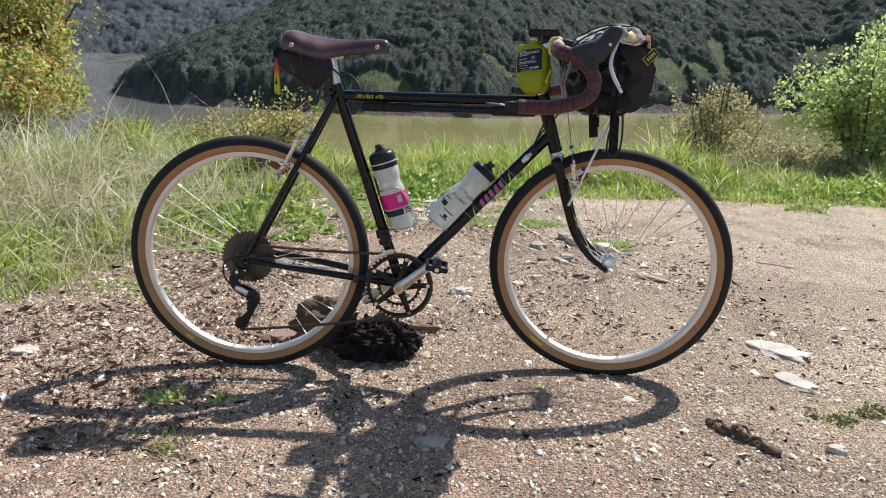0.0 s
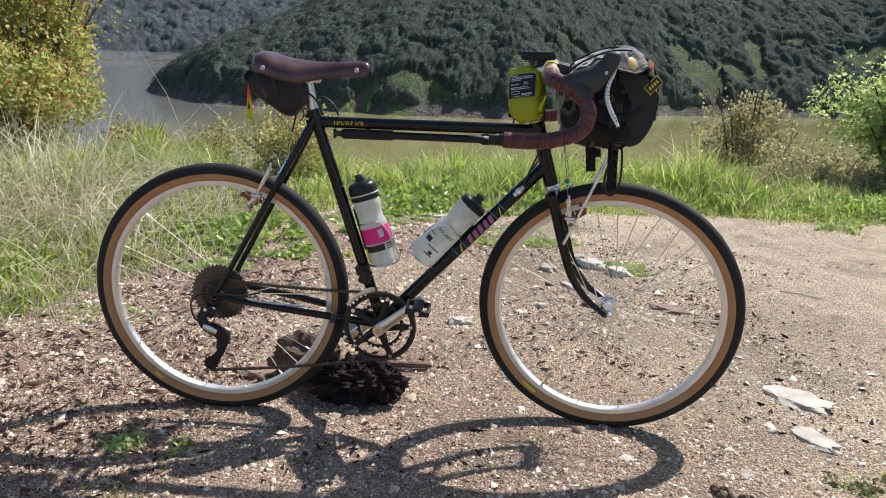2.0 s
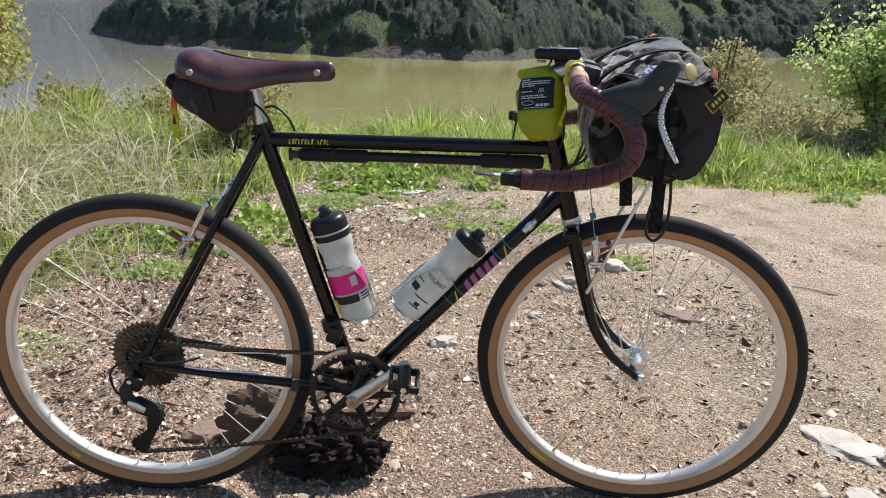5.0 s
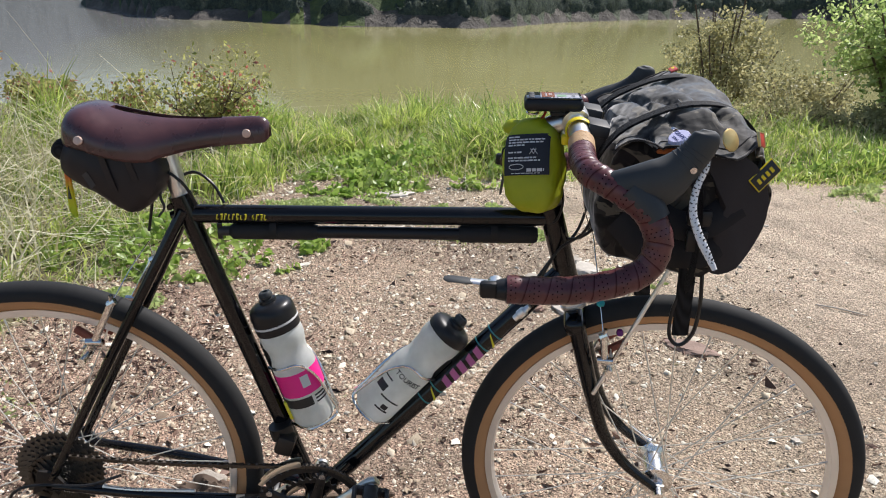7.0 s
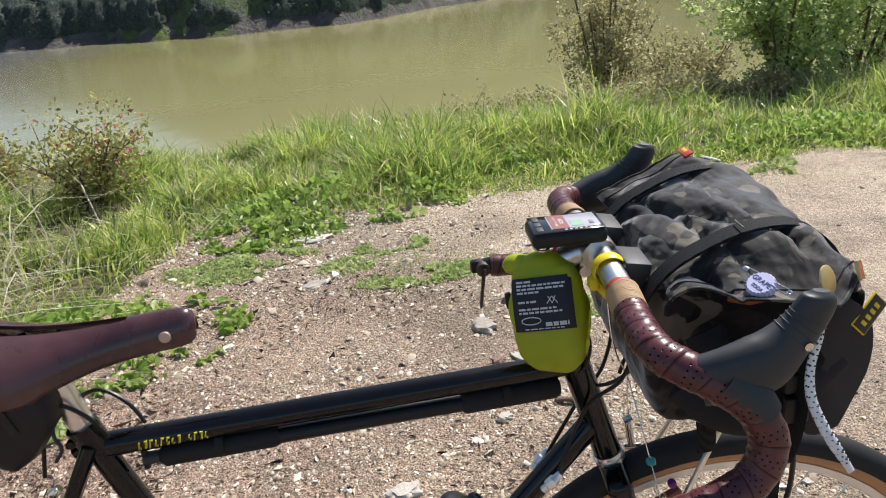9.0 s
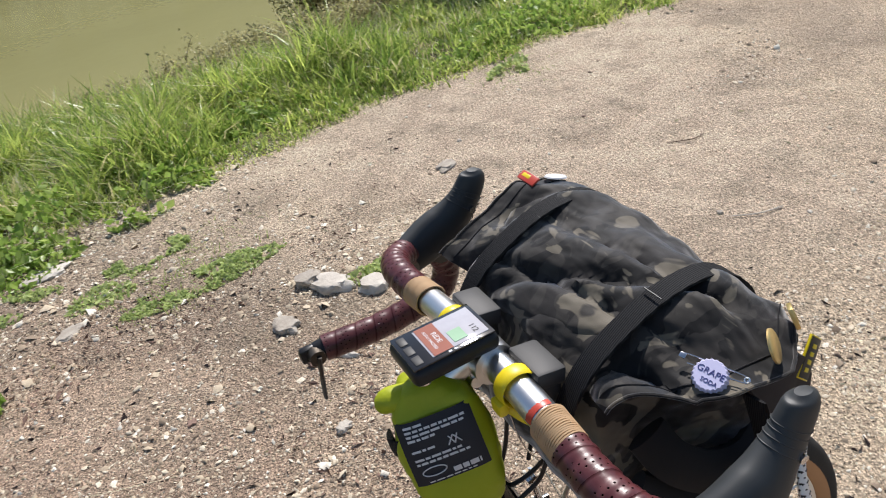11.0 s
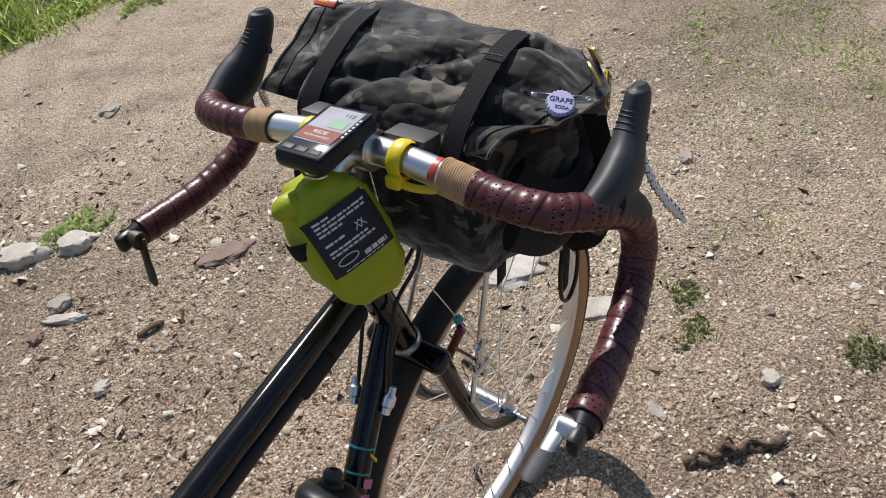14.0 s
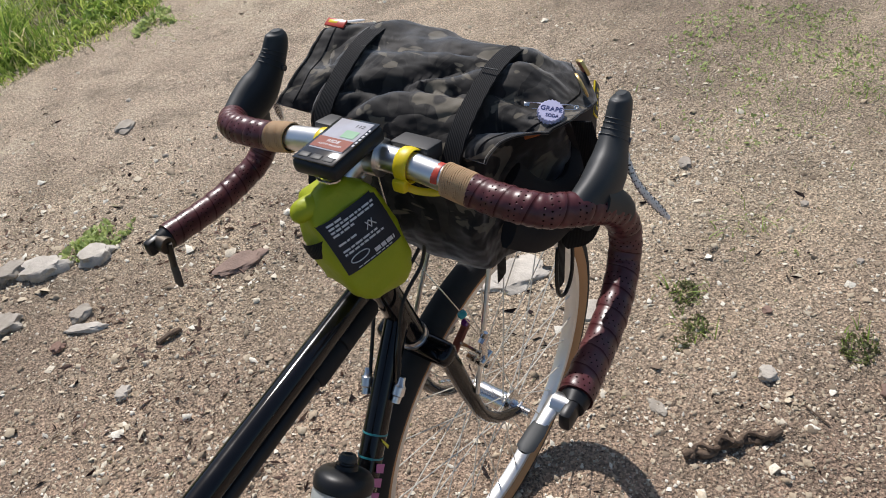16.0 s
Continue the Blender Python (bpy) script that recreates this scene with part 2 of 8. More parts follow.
def pebble():
    n = Nodes("granite_pebbles", 0.92)
    r = n.random("island")
    c = n.ramp(r, (0.0, (0.185, 0.137, 0.095)), (0.2, (0.35, 0.275, 0.19)), (0.5, (0.505, 0.413, 0.292)), (0.76, (0.68, 0.59, 0.445)), (0.95, (0.84, 0.79, 0.67)))
    n.color(n.mix(n.ramp(n.noise(220, 3), (0.4, 0.0), (0.7, 0.35)), c, (0.18, 0.13, 0.1)))
    n.bump(n.noise(300, 3), 0.4, 0.002)
    return n.mat


def bark():
    n = Nodes("rotten_bark", 0.95)
    f = n.noise(26, 6, 0.7, stretch=(1, 3, 3))
    n.color(n.ramp(f, (0.3, (0.008, 0.005, 0.005)), (0.55, (0.026, 0.012, 0.011)), (0.8, (0.09, 0.043, 0.035))))
    n.bump(f, 1.0, 0.02)
    return n.mat


def twig_wood():
    n = Nodes("dry_twig", 0.9)
    f = n.noise(50, 5, 0.65)
    n.color(n.ramp(f, (0.3, (0.05, 0.03, 0.02)), (0.7, (0.2, 0.14, 0.095))))
    n.bump(f, 0.6, 0.004)
    return n.mat


def saddle_leather():
    n = Nodes("brown_saddle_leather", 0.28)
    f = n.noise(14, 6, 0.65)
    g = n.noise(120, 3)
    n.color(n.ramp(f, (0.3, (0.035, 0.012, 0.013)), (0.6, (0.074, 0.026, 0.026)), (0.85, (0.13, 0.055, 0.048))))
    n.rough(n.ramp(f, (0.3, 0.2), (0.8, 0.42)))
    n.bump(g, 0.12, 0.001)
    n.bsdf.inputs["Coat Weight"].default_value = 0.5
    n.bsdf.inputs["Coat Roughness"].default_value = 0.24
    return n.mat


def sack_nylon():
    n = Nodes("yellow_green_nylon", 0.5)
    f = n.noise(22, 4)
    c = n.mix(f, (0.36, 0.42, 0.006), (0.5, 0.54, 0.02))
    n.color(c)
    n.bump(n.noise(30, 4, 0.6), 0.35, 0.008)
    n.bump(n.noise(1100, 1), 0.1, 0.0004)
    n.translucent(c, 0.2)
    return n.mat


def tag_fabric():
    n = Nodes("orange_to_yellow_reflective", 0.45)
    sep = n.node("ShaderNodeSeparateXYZ")
    n.link(n.co, sep.inputs[0])
    c = n.ramp(n.math("ADD", n.math("MULTIPLY", sep.outputs[2], 10.0), 1.08), (0.0, (0.5, 0.7, 0.01)), (0.5, (0.75, 0.66, 0.02)), (0.75, (0.85, 0.12, 0.03)), (1.0, (0.85, 0.05, 0.03)))
    n.color(c)
    n.bump(n.noise(60, 2), 0.2, 0.002)
    n.translucent(c, 0.3)
    return n.mat


def bottle_plastic():
    n = Nodes("milky_bottle_plastic", 0.35, color=(0.8, 0.82, 0.8))
    f = n.noise(18, 4)
    c = n.ramp(f, (0.3, (0.62, 0.64, 0.6)), (0.7, (0.85, 0.87, 0.85)))
    n.color(c)
    n.bsdf.inputs["Transmission Weight"].default_value = 0.25
    n.bsdf.inputs["IOR"].default_value = 1.3
    n.translucent(c, 0.35)
    return n.mat


def screen_face():
    n = Nodes("transflective_screen", 0.06)
    n.color(n.mix(n.noise(70, 3), (0.38, 0.37, 0.4), (0.5, 0.49, 0.52)))
    return n.mat


M_PAINT = paint_black()
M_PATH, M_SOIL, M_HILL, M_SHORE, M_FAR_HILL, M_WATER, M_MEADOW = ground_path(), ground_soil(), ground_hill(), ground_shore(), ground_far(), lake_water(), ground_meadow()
M_CHROME = plain("polished_steel", (0.72, 0.71, 0.69), 0.2, 1.0, 0.08)
M_ALLOY = plain("brushed_aluminium", (0.78, 0.77, 0.75), 0.32, 1.0, 0.06, 90)
M_RIM = plain("silver_rim", (0.76, 0.75, 0.73), 0.42, 0.85, 0.08, 40)
M_DARK_METAL = plain("oily_dark_steel", (0.035, 0.032, 0.03), 0.42, 0.7, 0.4, 80)
M_RIVET = plain("dull_copper", (0.6, 0.44, 0.36), 0.5, 0.6, 0.2, 120)
M_SBAG = plain("maroon_black_canvas", (0.013, 0.0095, 0.0105), 0.5, 0.0, 0.5, 28, 0.3, spec=0.4)
M_SPOKE = plain("stainless_spoke", (0.74, 0.69, 0.6), 0.5, 0.35, 0.12, 60, spec=0.35)
M_LEVER = plain("dull_silver_lever", (0.8, 0.785, 0.76), 0.45, 0.15, 0.08, 90)
M_COG = plain("dusty_steel_sprocket", (0.11, 0.1, 0.086), 0.4, 0.8, 0.35, 90)
M_CHAIN = plain("oily_chain_steel", (0.09, 0.075, 0.06), 0.45, 0.8, 0.3, 200)
M_TREAD = plain("black_tyre_rubber", (0.022, 0.022, 0.022), 0.72, 0.0, 0.4, 30, 0.3, spec=0.25)
M_TAN = plain("tan_tyre_sidewall", (0.42, 0.225, 0.1), 0.68, 0.0, 0.16, 35, 0.15)
M_RUBBER = plain("matte_black_rubber", (0.033, 0.036, 0.037), 0.55, 0.0, 0.25, 50, spec=0.45)
M_PLASTIC = plain("black_plastic", (0.012, 0.012, 0.013), 0.4, 0.0, 0.2, 50, spec=0.35)
M_GREY_PLASTIC = plain("grey_plastic", (0.038, 0.037, 0.036), 0.6, 0.0, 0.15, 50)
M_TAPE, M_CAMO, M_WEB = tape(), camo(), webbing()
M_LEATHER, M_SACK, M_TAG = saddle_leather(), sack_nylon(), tag_fabric()
M_BOTTLE, M_SCREEN = bottle_plastic(), screen_face()
M_LINER = plain("black_bag_lining", (0.016, 0.015, 0.016), 0.75, 0.0, 0.4, 30, 0.5, spec=0.3)
M_WING = plain("charcoal_canvas", (0.026, 0.0225, 0.024), 0.7, 0.0, 0.4, 11, 1.0, spec=0.35)
M_TWINE = plain("waxed_twine", (0.46, 0.3, 0.16), 0.75, 0.0, 0.15, 150)
M_YELLOW = plain("yellow_rubber_strap", (0.75, 0.58, 0.01), 0.4, 0.0, 0.08)
M_DECAL_YELLOW = plain("yellow_decal", (0.7, 0.62, 0.03), 0.4, 0.0, 0.1)
M_DECAL_PINK = plain("pink_decal", (0.45, 0.12, 0.3), 0.4, 0.0, 0.15)
M_DECAL_TEAL = plain("teal_decal", (0.03, 0.22, 0.25), 0.4, 0.0, 0.1)
M_PINK = plain("pink_print", (0.85, 0.012, 0.25), 0.4, 0.0, 0.06)
M_BLACK_PRINT = plain("black_print", (0.015, 0.015, 0.017), 0.45, 0.0, 0.1)
M_LABEL = plain("navy_black_label", (0.008, 0.009, 0.016), 0.6, 0.0, 0.2)
M_WHITE = plain("white_print", (0.62, 0.62, 0.62), 0.5, 0.0, 0.1)
M_LILAC = plain("lilac_enamel", (0.62, 0.6, 0.8), 0.3, 0.0, 0.05)
M_GOLD = plain("gold_enamel", (0.7, 0.5, 0.2), 0.3, 0.6, 0.1)
M_RED = plain("red_enamel", (0.5, 0.06, 0.035), 0.35, 0.0, 0.1)
M_ORANGE = plain("orange_cloth", (0.42, 0.1, 0.012), 0.75, 0.0, 0.4, 60, 0.5)
M_BRASS = plain("brass_bolt", (0.62, 0.47, 0.2), 0.35, 0.9, 0.1)
M_RUST = plain("rust_brake_pad", (0.22, 0.06, 0.035), 0.7, 0.0, 0.2)
M_STONE_PALE = stone("pale_rock", (0.37, 0.33, 0.275), (0.74, 0.68, 0.59))
M_STONE_GREY = stone("grey_rock", (0.26, 0.225, 0.18), (0.52, 0.465, 0.39))
M_STONE_RED = stone("reddish_rock", (0.16, 0.09, 0.065), (0.32, 0.2, 0.15))
M_PEBBLE, M_BARK, M_TWIG = pebble(), bark(), twig_wood()
M_LOG = plain("weathered_log", (0.11, 0.078, 0.058), 0.9, 0.0, 0.45, 26, 0.8, spec=0.2)
M_BARK_CRUMB = leaf("wood_crumbs", (0.1, 0.06, 0.045), (0.38, 0.245, 0.18), 0.1, 0.9, 6)
M_PALE_TWIG = plain("bleached_twig", (0.5, 0.45, 0.38), 0.85, 0.0, 0.3, 60)
M_STRAW = leaf("dry_straw", (0.36, 0.33, 0.16), (0.9, 0.84, 0.66), 0.35)
M_GRASS = leaf("bright_grass", (0.12, 0.23, 0.035), (0.9, 0.96, 0.27), 0.55, 0.36, 1.3, (0.12, (0.66, 0.58, 0.33)))
M_WEED = leaf("weed_leaves", (0.22, 0.35, 0.06), (0.5, 0.6, 0.18), 0.5, 0.4, 3)
M_WEED_PALE = leaf("pale_weed_leaves", (0.32, 0.4, 0.14), (0.7, 0.78, 0.36), 0.5, 0.6, 3)
M_WEED_DARK = leaf("dark_weed_leaves", (0.11, 0.12, 0.045), (0.3, 0.3, 0.14), 0.35, 0.6, 3)
# Some blue-grey haze over the water is mixed into these leaf greens.
M_CHAPARRAL = leaf("hazed_chaparral_leaves", (0.064, 0.08, 0.07), (0.125, 0.146, 0.108), 0.45, 0.9, 0.16)
# Distance haze is painted into the far scrub's blue-grey colours.
M_FAR_SCRUB = scrub_mass("hazed_far_scrub", 0.9, (0.05, 0.061, 0.071), (0.088, 0.103, 0.11), (0.135, 0.152, 0.148), 1.4)
# Nearer hillside scrub, its greens also paled and blued for haze.
M_SCRUB_CORE = scrub_mass("scrub_mass", 4.0, (0.037, 0.049, 0.046), (0.074, 0.091, 0.077), (0.126, 0.15, 0.1), 0.24)
M_LEAF_OLIVE = leaf("olive_red_leaves", (0.3, 0.34, 0.08), (0.74, 0.72, 0.28), 0.6, 0.45, 2.5, (0.13, (0.5, 0.24, 0.1)))
M_LEAF_ROSE = leaf("rose_leaves", (0.25, 0.28, 0.085), (0.72, 0.66, 0.28), 0.58, 0.42, 3, (0.08, (0.42, 0.15, 0.12)))
M_LEAF_BROWN = leaf("brown_scrub_leaves", (0.26, 0.25, 0.11), (0.66, 0.6, 0.32), 0.5, 0.5, 2)
M_LEAF_GREEN = leaf("fresh_green_leaves", (0.28, 0.4, 0.11), (0.8, 0.86, 0.42), 0.6, 0.36, 2)

# ---- mesh helpers ----
ROOT = {}
BIKE_Y = 2.065
RNG = np.random.default_rng(7)


def mesh_from(name, verts, faces, mats, smooth=True, uv=None, slots=None, sharp=38):
    me = bpy.data.meshes.new(name)
    me.from_pydata([tuple(v) for v in verts], [], faces)
    for m in mats:
        me.materials.append(m)
    if slots is not None:
        me.polygons.foreach_set("material_index", slots)
    if uv is not None:
        layer = me.uv_layers.new(name="UVMap")
        layer.data.foreach_set("uv", np.asarray(uv, dtype=np.float32).ravel())
    if smooth:
        me.polygons.foreach_set("use_smooth", [True] * len(me.polygons))
        me.set_sharp_from_angle(angle=radians(sharp))
    me.update()
    return me


def mesh_arrays(name, verts, quads, mat, smooth=False):
    """A large mesh of equal faces from arrays."""
    verts, quads = np.asarray(verts, dtype=np.float32), np.asarray(quads, dtype=np.int32)
    me = bpy.data.meshes.new(name)
    k = quads.shape[1]
    me.vertices.add(len(verts))
    me.vertices.foreach_set("co", verts.ravel())
    me.loops.add(quads.size)
    me.loops.foreach_set("vertex_index", quads.ravel())
    me.polygons.add(len(quads))
    me.polygons.foreach_set("loop_start", np.arange(0, quads.size, k, dtype=np.int32))
    me.polygons.foreach_set("loop_total", np.full(len(quads), k, dtype=np.int32))
    me.materials.append(mat)
    if smooth:
        me.polygons.foreach_set("use_smooth", np.ones(len(quads), dtype=bool))
    me.update(calc_edges=True)
    return me


def thing(name, at, label, category, group=""):
    """An Empty at a thing's base, in bike space (y counts from the bicycle's plane)."""
    ob = new(name)
    ob.empty_display_size = 0.02
    ob.location = (at[0], at[1] + BIKE_Y, at[2])
    ROOT[ob.name] = Vector(at)
    return tagged(ob, label, category, group)


def part(name, geo, material, parent, label="", smooth=True, sharp=38):
    """One mesh under a thing or a part; geo is (verts, faces[, uv]) in bike space."""
    verts, faces = geo[0], geo[1]
    off = ROOT[parent.name]
    ob = new(name, mesh_from(name, [Vector(v) - off for v in verts], faces, [material], smooth, geo[2] if len(geo) > 2 else None, None, sharp))
    ob.parent = parent
    ROOT[ob.name] = off
    return tagged(ob, label)


def piece(name, mesh, parent, m, label=""):
    """One more object on a shared mesh, at the pose m in bike space."""
    ob = new(name, mesh)
    ob.parent = parent
    ob.matrix_basis = Matrix.Translation(-ROOT[parent.name]) @ m
    return tagged(ob, label)


def join(*geos):
    verts, faces = [], []
    for g in geos:
        n = len(verts)
        verts += [tuple(v) for v in g[0]]
        faces += [tuple(i + n for i in f) for f in g[1]]
    return verts, faces


def moved(geo, m):
    return ([m @ Vector(v) for v in geo[0]], *geo[1:])


STEER = Matrix.Translation((0.317, 0, 0.668)) @ Matrix.Rotation(radians(-7.0), 4, Vector((-0.306, 0, 0.952))) @ Matrix.Translation((-0.317, 0, -0.668))


FORK_STEER = Matrix.Translation((0.317, 0, 0.668)) @ Matrix.Rotation(radians(-10.0), 4, Vector((-0.306, 0, 0.952))) @ Matrix.Translation((-0.317, 0, -0.668))


def front(geo):
    """What turns with the handlebar."""
    return moved(geo, STEER)


def forked(geo):
    """What turns with the fork, which sits a little skew to the bar."""
    return moved(geo, FORK_STEER)


def smooth_path(points, steps=6):
    """Catmull-Rom through the points; extra columns (radii) ride along."""
    p = np.asarray(points, dtype=float)
    q = np.vstack([2 * p[0] - p[1], p, 2 * p[-1] - p[-2]])
    out = []
    for i in range(1, len(q) - 2):
        a, b, c, d = q[i - 1:i + 3]
        for k in range(steps):
            t = k / steps
            out.append(0.5 * (2 * b + (c - a) * t + (2 * a - 5 * b + 4 * c - d) * t ** 2 + (3 * b - a - 3 * c + d) * t ** 3))
    out.append(p[-1])
    return np.array(out)


def sweep(path, radius, sides=12, caps=True, flat=(1.0, 1.0), up=(0, 1, 0), closed=False):
    """A tube along a path; radius is a number or one per point; flat scales the two section axes (along up, across)."""
    p = np.asarray(path, dtype=float)[:, :3]
    n = len(p)
    r = np.full(n, radius) if np.isscalar(radius) else np.asarray(radius, dtype=float)
    d = np.roll(p, -1, 0) - np.roll(p, 1, 0) if closed else np.gradient(p, axis=0)
    d /= np.linalg.norm(d, axis=1)[:, None] + 1e-12
    verts, uv_v = [], np.concatenate([[0], np.cumsum(np.linalg.norm(np.diff(p, axis=0), axis=1))])
    side = np.asarray(up, dtype=float)
    for i in range(n):
        side = side - d[i] * side.dot(d[i])
        if np.linalg.norm(side) < 1e-6:
            side = np.cross(d[i], (0.31, 0.2, 0.9))
        side /= np.linalg.norm(side)
        other = np.cross(d[i], side)
        for k in range(sides):
            a = 2 * math.pi * k / sides
            verts.append(p[i] + r[i] * (flat[0] * math.cos(a) * side + flat[1] * math.sin(a) * other))
    faces, uv = [], []
    for i in range(n if closed else n - 1):
        j = (i + 1) % n
        for k in range(sides):
            l = (k + 1) % sides
            faces.append((i * sides + k, i * sides + l, j * sides + l, j * sides + k))
            for uu, vv in ((k, i), (k + 1, i), (k + 1, i + 1), (k, i + 1)):
                uv.append((uu / sides, uv_v[min(vv, n - 1)]))
    if caps and not closed:
        for ring, turn in ((0, -1), (n - 1, 1)):
            f = tuple(ring * sides + k for k in range(sides))
            faces.append(f[::turn])
            uv += [(0, 0)] * sides
    return verts, faces, uv


def rod(a, b, r, r2=None, sides=12):
    return sweep([a, b], [r, r if r2 is None else r2], sides)


def lathe(profile, centre, axis=(0, 1, 0), segments=48, closed=False):
    """Revolve (radius, along) pairs about an axis through centre."""
    z = Vector(axis).normalized()
    x = z.orthogonal().normalized() if abs(z.y) < 0.9 else Vector((1, 0, 0))
    y = z.cross(x)
    c, k = Vector(centre), len(profile)
    verts = []
    for i in range(segments):
        a = 2 * math.pi * i / segments
        u = x * math.cos(a) + y * math.sin(a)
        verts += [c + u * r + z * h for r, h in profile]
    faces = []
    for i in range(segments):
        j = (i + 1) % segments
        for s in range(k if closed else k - 1):
            t = (s + 1) % k
            faces.append((i * k + s, j * k + s, j * k + t, i * k + t))
    if not closed:
        for s, turn in ((0, 1), (k - 1, -1)):
            if profile[s][0] > 1e-5:
                faces.append(tuple(i * k + s for i in range(segments))[::turn])
    return verts, faces


def box(size, bevel=0.0, segments=2):
    """A bevelled box about the origin."""
    bm = bmesh.new()
    bmesh.ops.create_cube(bm, size=1)
    bmesh.ops.scale(bm, vec=size, verts=bm.verts)
    if bevel:
        bmesh.ops.bevel(bm, geom=list(bm.edges), offset=bevel, segments=segments, affect="EDGES", profile=0.5)
    geo = ([v.co.copy() for v in bm.verts], [tuple(v.index for v in f.verts) for f in bm.faces])
    bm.free()
    return geo


def block(size, at, bevel=0.0, rx=0, ry=0, rz=0, segments=2):
    return moved(box(size, bevel, segments), pose(*at, rx, ry, rz))


def plate(outline, thick, m):
    """A flat plate from an outline in x, z, given thickness along y, put at m."""
    n = len(outline)
    verts = [m @ Vector((x, -thick / 2, z)) for x, z in outline] + [m @ Vector((x, thick / 2, z)) for x, z in outline]
    faces = [tuple(range(n)), tuple(range(2 * n - 1, n - 1, -1))]
    faces += [(i, i + n, (i + 1) % n + n, (i + 1) % n) for i in range(n)]
    return verts, faces


def lattice(x, y, seed=0):
    """Smooth value noise in 0..1 on arrays."""
    table = np.random.default_rng(seed).random((64, 64))
    xi, yi = np.floor(x).astype(int), np.floor(y).astype(int)
    fx, fy = x - xi, y - yi
    fx, fy = fx * fx * (3 - 2 * fx), fy * fy * (3 - 2 * fy)
    a, b = table[xi % 64, yi % 64], table[(xi + 1) % 64, yi % 64]
    c, d = table[xi % 64, (yi + 1) % 64], table[(xi + 1) % 64, (yi + 1) % 64]
    return (a * (1 - fx) + b * fx) * (1 - fy) + (c * (1 - fx) + d * fx) * fy


def fbm(x, y, scale, octaves=4, seed=0):
    total, amp = 0.0, 0.5
    for o in range(octaves):
        total = total + amp * lattice(x * scale, y * scale, seed + o)
        scale, amp = scale * 2.03, amp * 0.5
    return total


def ease(a, b, x):
    t = np.clip((x - a) / (b - a), 0, 1)
    return t * t * (3 - 2 * t)


# ---- the land: path, bank, lake bed, hills, in one sheet ----
LAKE_Z = -3.5


def grass_edge(x):
    """How far the bare path goes before the grass begins."""
    wob = 0.3 * (lattice(x * 1.7 + 40, x * 0 + 3.3, 5) - 0.5)
    return 5.25 - 2.9 * ease(-0.5, -1.75, x) - 0.25 * ease(1.6, 4.0, x) - 0.6 * ease(-2.5, -6, x) + wob


def land(x, y):
    x, y = np.asarray(x, dtype=float), np.asarray(y, dtype=float)
    r, az = np.hypot(x, y), np.degrees(np.arctan2(x, y))
    near = 0.035 * (fbm(x, y, 0.9, 4, 11) - 0.47) + 0.012 * (fbm(x, y, 6, 3, 15) - 0.45)
    near = near * ease(0.15, 0.6, np.minimum(np.hypot(x + 0.537, y - BIKE_Y), np.hypot(x - 0.49, y - BIKE_Y + 0.02)))
    bank = -0.27 * np.maximum(0, y - 7.4) - 0.1 * np.maximum(0, y - 6.0) * ease(-3.0, -0.5, x)
    z = near + np.maximum(bank, -7.0)
    shore = np.interp(az, [-180, -100, -60, -30, -25.2, -24.3, -23.6, -19, -9.5, -1, 6, 9.3, 17, 26, 40, 70, 100, 180],
                      [420, 420, 420, 420, 400, 380, 92, 74, 66, 64, 67, 75, 86, 98, 96, 80, 80, 80])
    shore = shore * (1 + 0.05 * (fbm(az, az * 0, 0.35, 3, 21) - 0.45))
    crest = np.interp(az, [-60, -30, -24.3, -23.6, -22.5, -21, -16.7, -13, -4, 5, 30, 90], [3, 3, 0.05, 0.1, 0.9, 2.7, 6.6, 10.5, 26, 42, 62, 60])
    crest = crest * (0.8 + 0.45 * fbm(x, y, 0.02, 3, 31))
    out = r - shore
    hill = np.where(out < 0, out * 0.25, crest * (1 - np.exp(-np.maximum(out, 0) * 0.72 / crest)))
    hill = hill + np.where(out > 0, 0.9 * ease(0, 3, out) * ease(-24.0, -22.5, az), 0) + 13.0 * ease(4, 45, out) * ease(-20, -8, az) * (fbm(x, y, 0.024, 2, 41) - 0.36)
    hill = hill - 5.0 * ease(10, 45, out) * ease(-20.5, -22.3, az) * (r < 360)
    far = 190 * (1 - np.exp(-np.maximum(0, r - 425) * 0.34 / 190)) * (0.75 + 0.5 * fbm(x, y, 0.006, 4, 51))
    hills = LAKE_Z + hill + far
    front_half = ease(118, 100, np.abs(az))
    beyond = ease(26, 40, r) * front_half
    return z * (1 - beyond) + np.maximum(hills, -7) * beyond


# open grassy breaks in the scrub: place, half-width, half-depth, strength
MEADOWS = ((25.5, 86.5, 2.6, 3.2, 1.0), (29.5, 88.5, 1.8, 2.0, 0.7), (23.5, 88.0, 1.6, 2.4, 0.8), (48.0, 95.5, 3.4, 2.6, 1.1), (-5.5, 67.0, 3.2, 1.9, 1.0), (-8.6, 67.0, 2.2, 1.3, 0.9),
           (-4.6, 72.5, 2.6, 1.8, 0.7), (4.8, 70.5, 2.4, 2.0, 0.8), (-29.6, 78.5, 1.6, 1.6, 0.7), (16.0, 81.0, 2.6, 2.2, 0.6), (39.0, 95.5, 2.4, 2.2, 0.7), (9.5, 78.0, 2.0, 2.0, 0.5), (33.0, 92.0, 1.2, 4.0, 0.8))


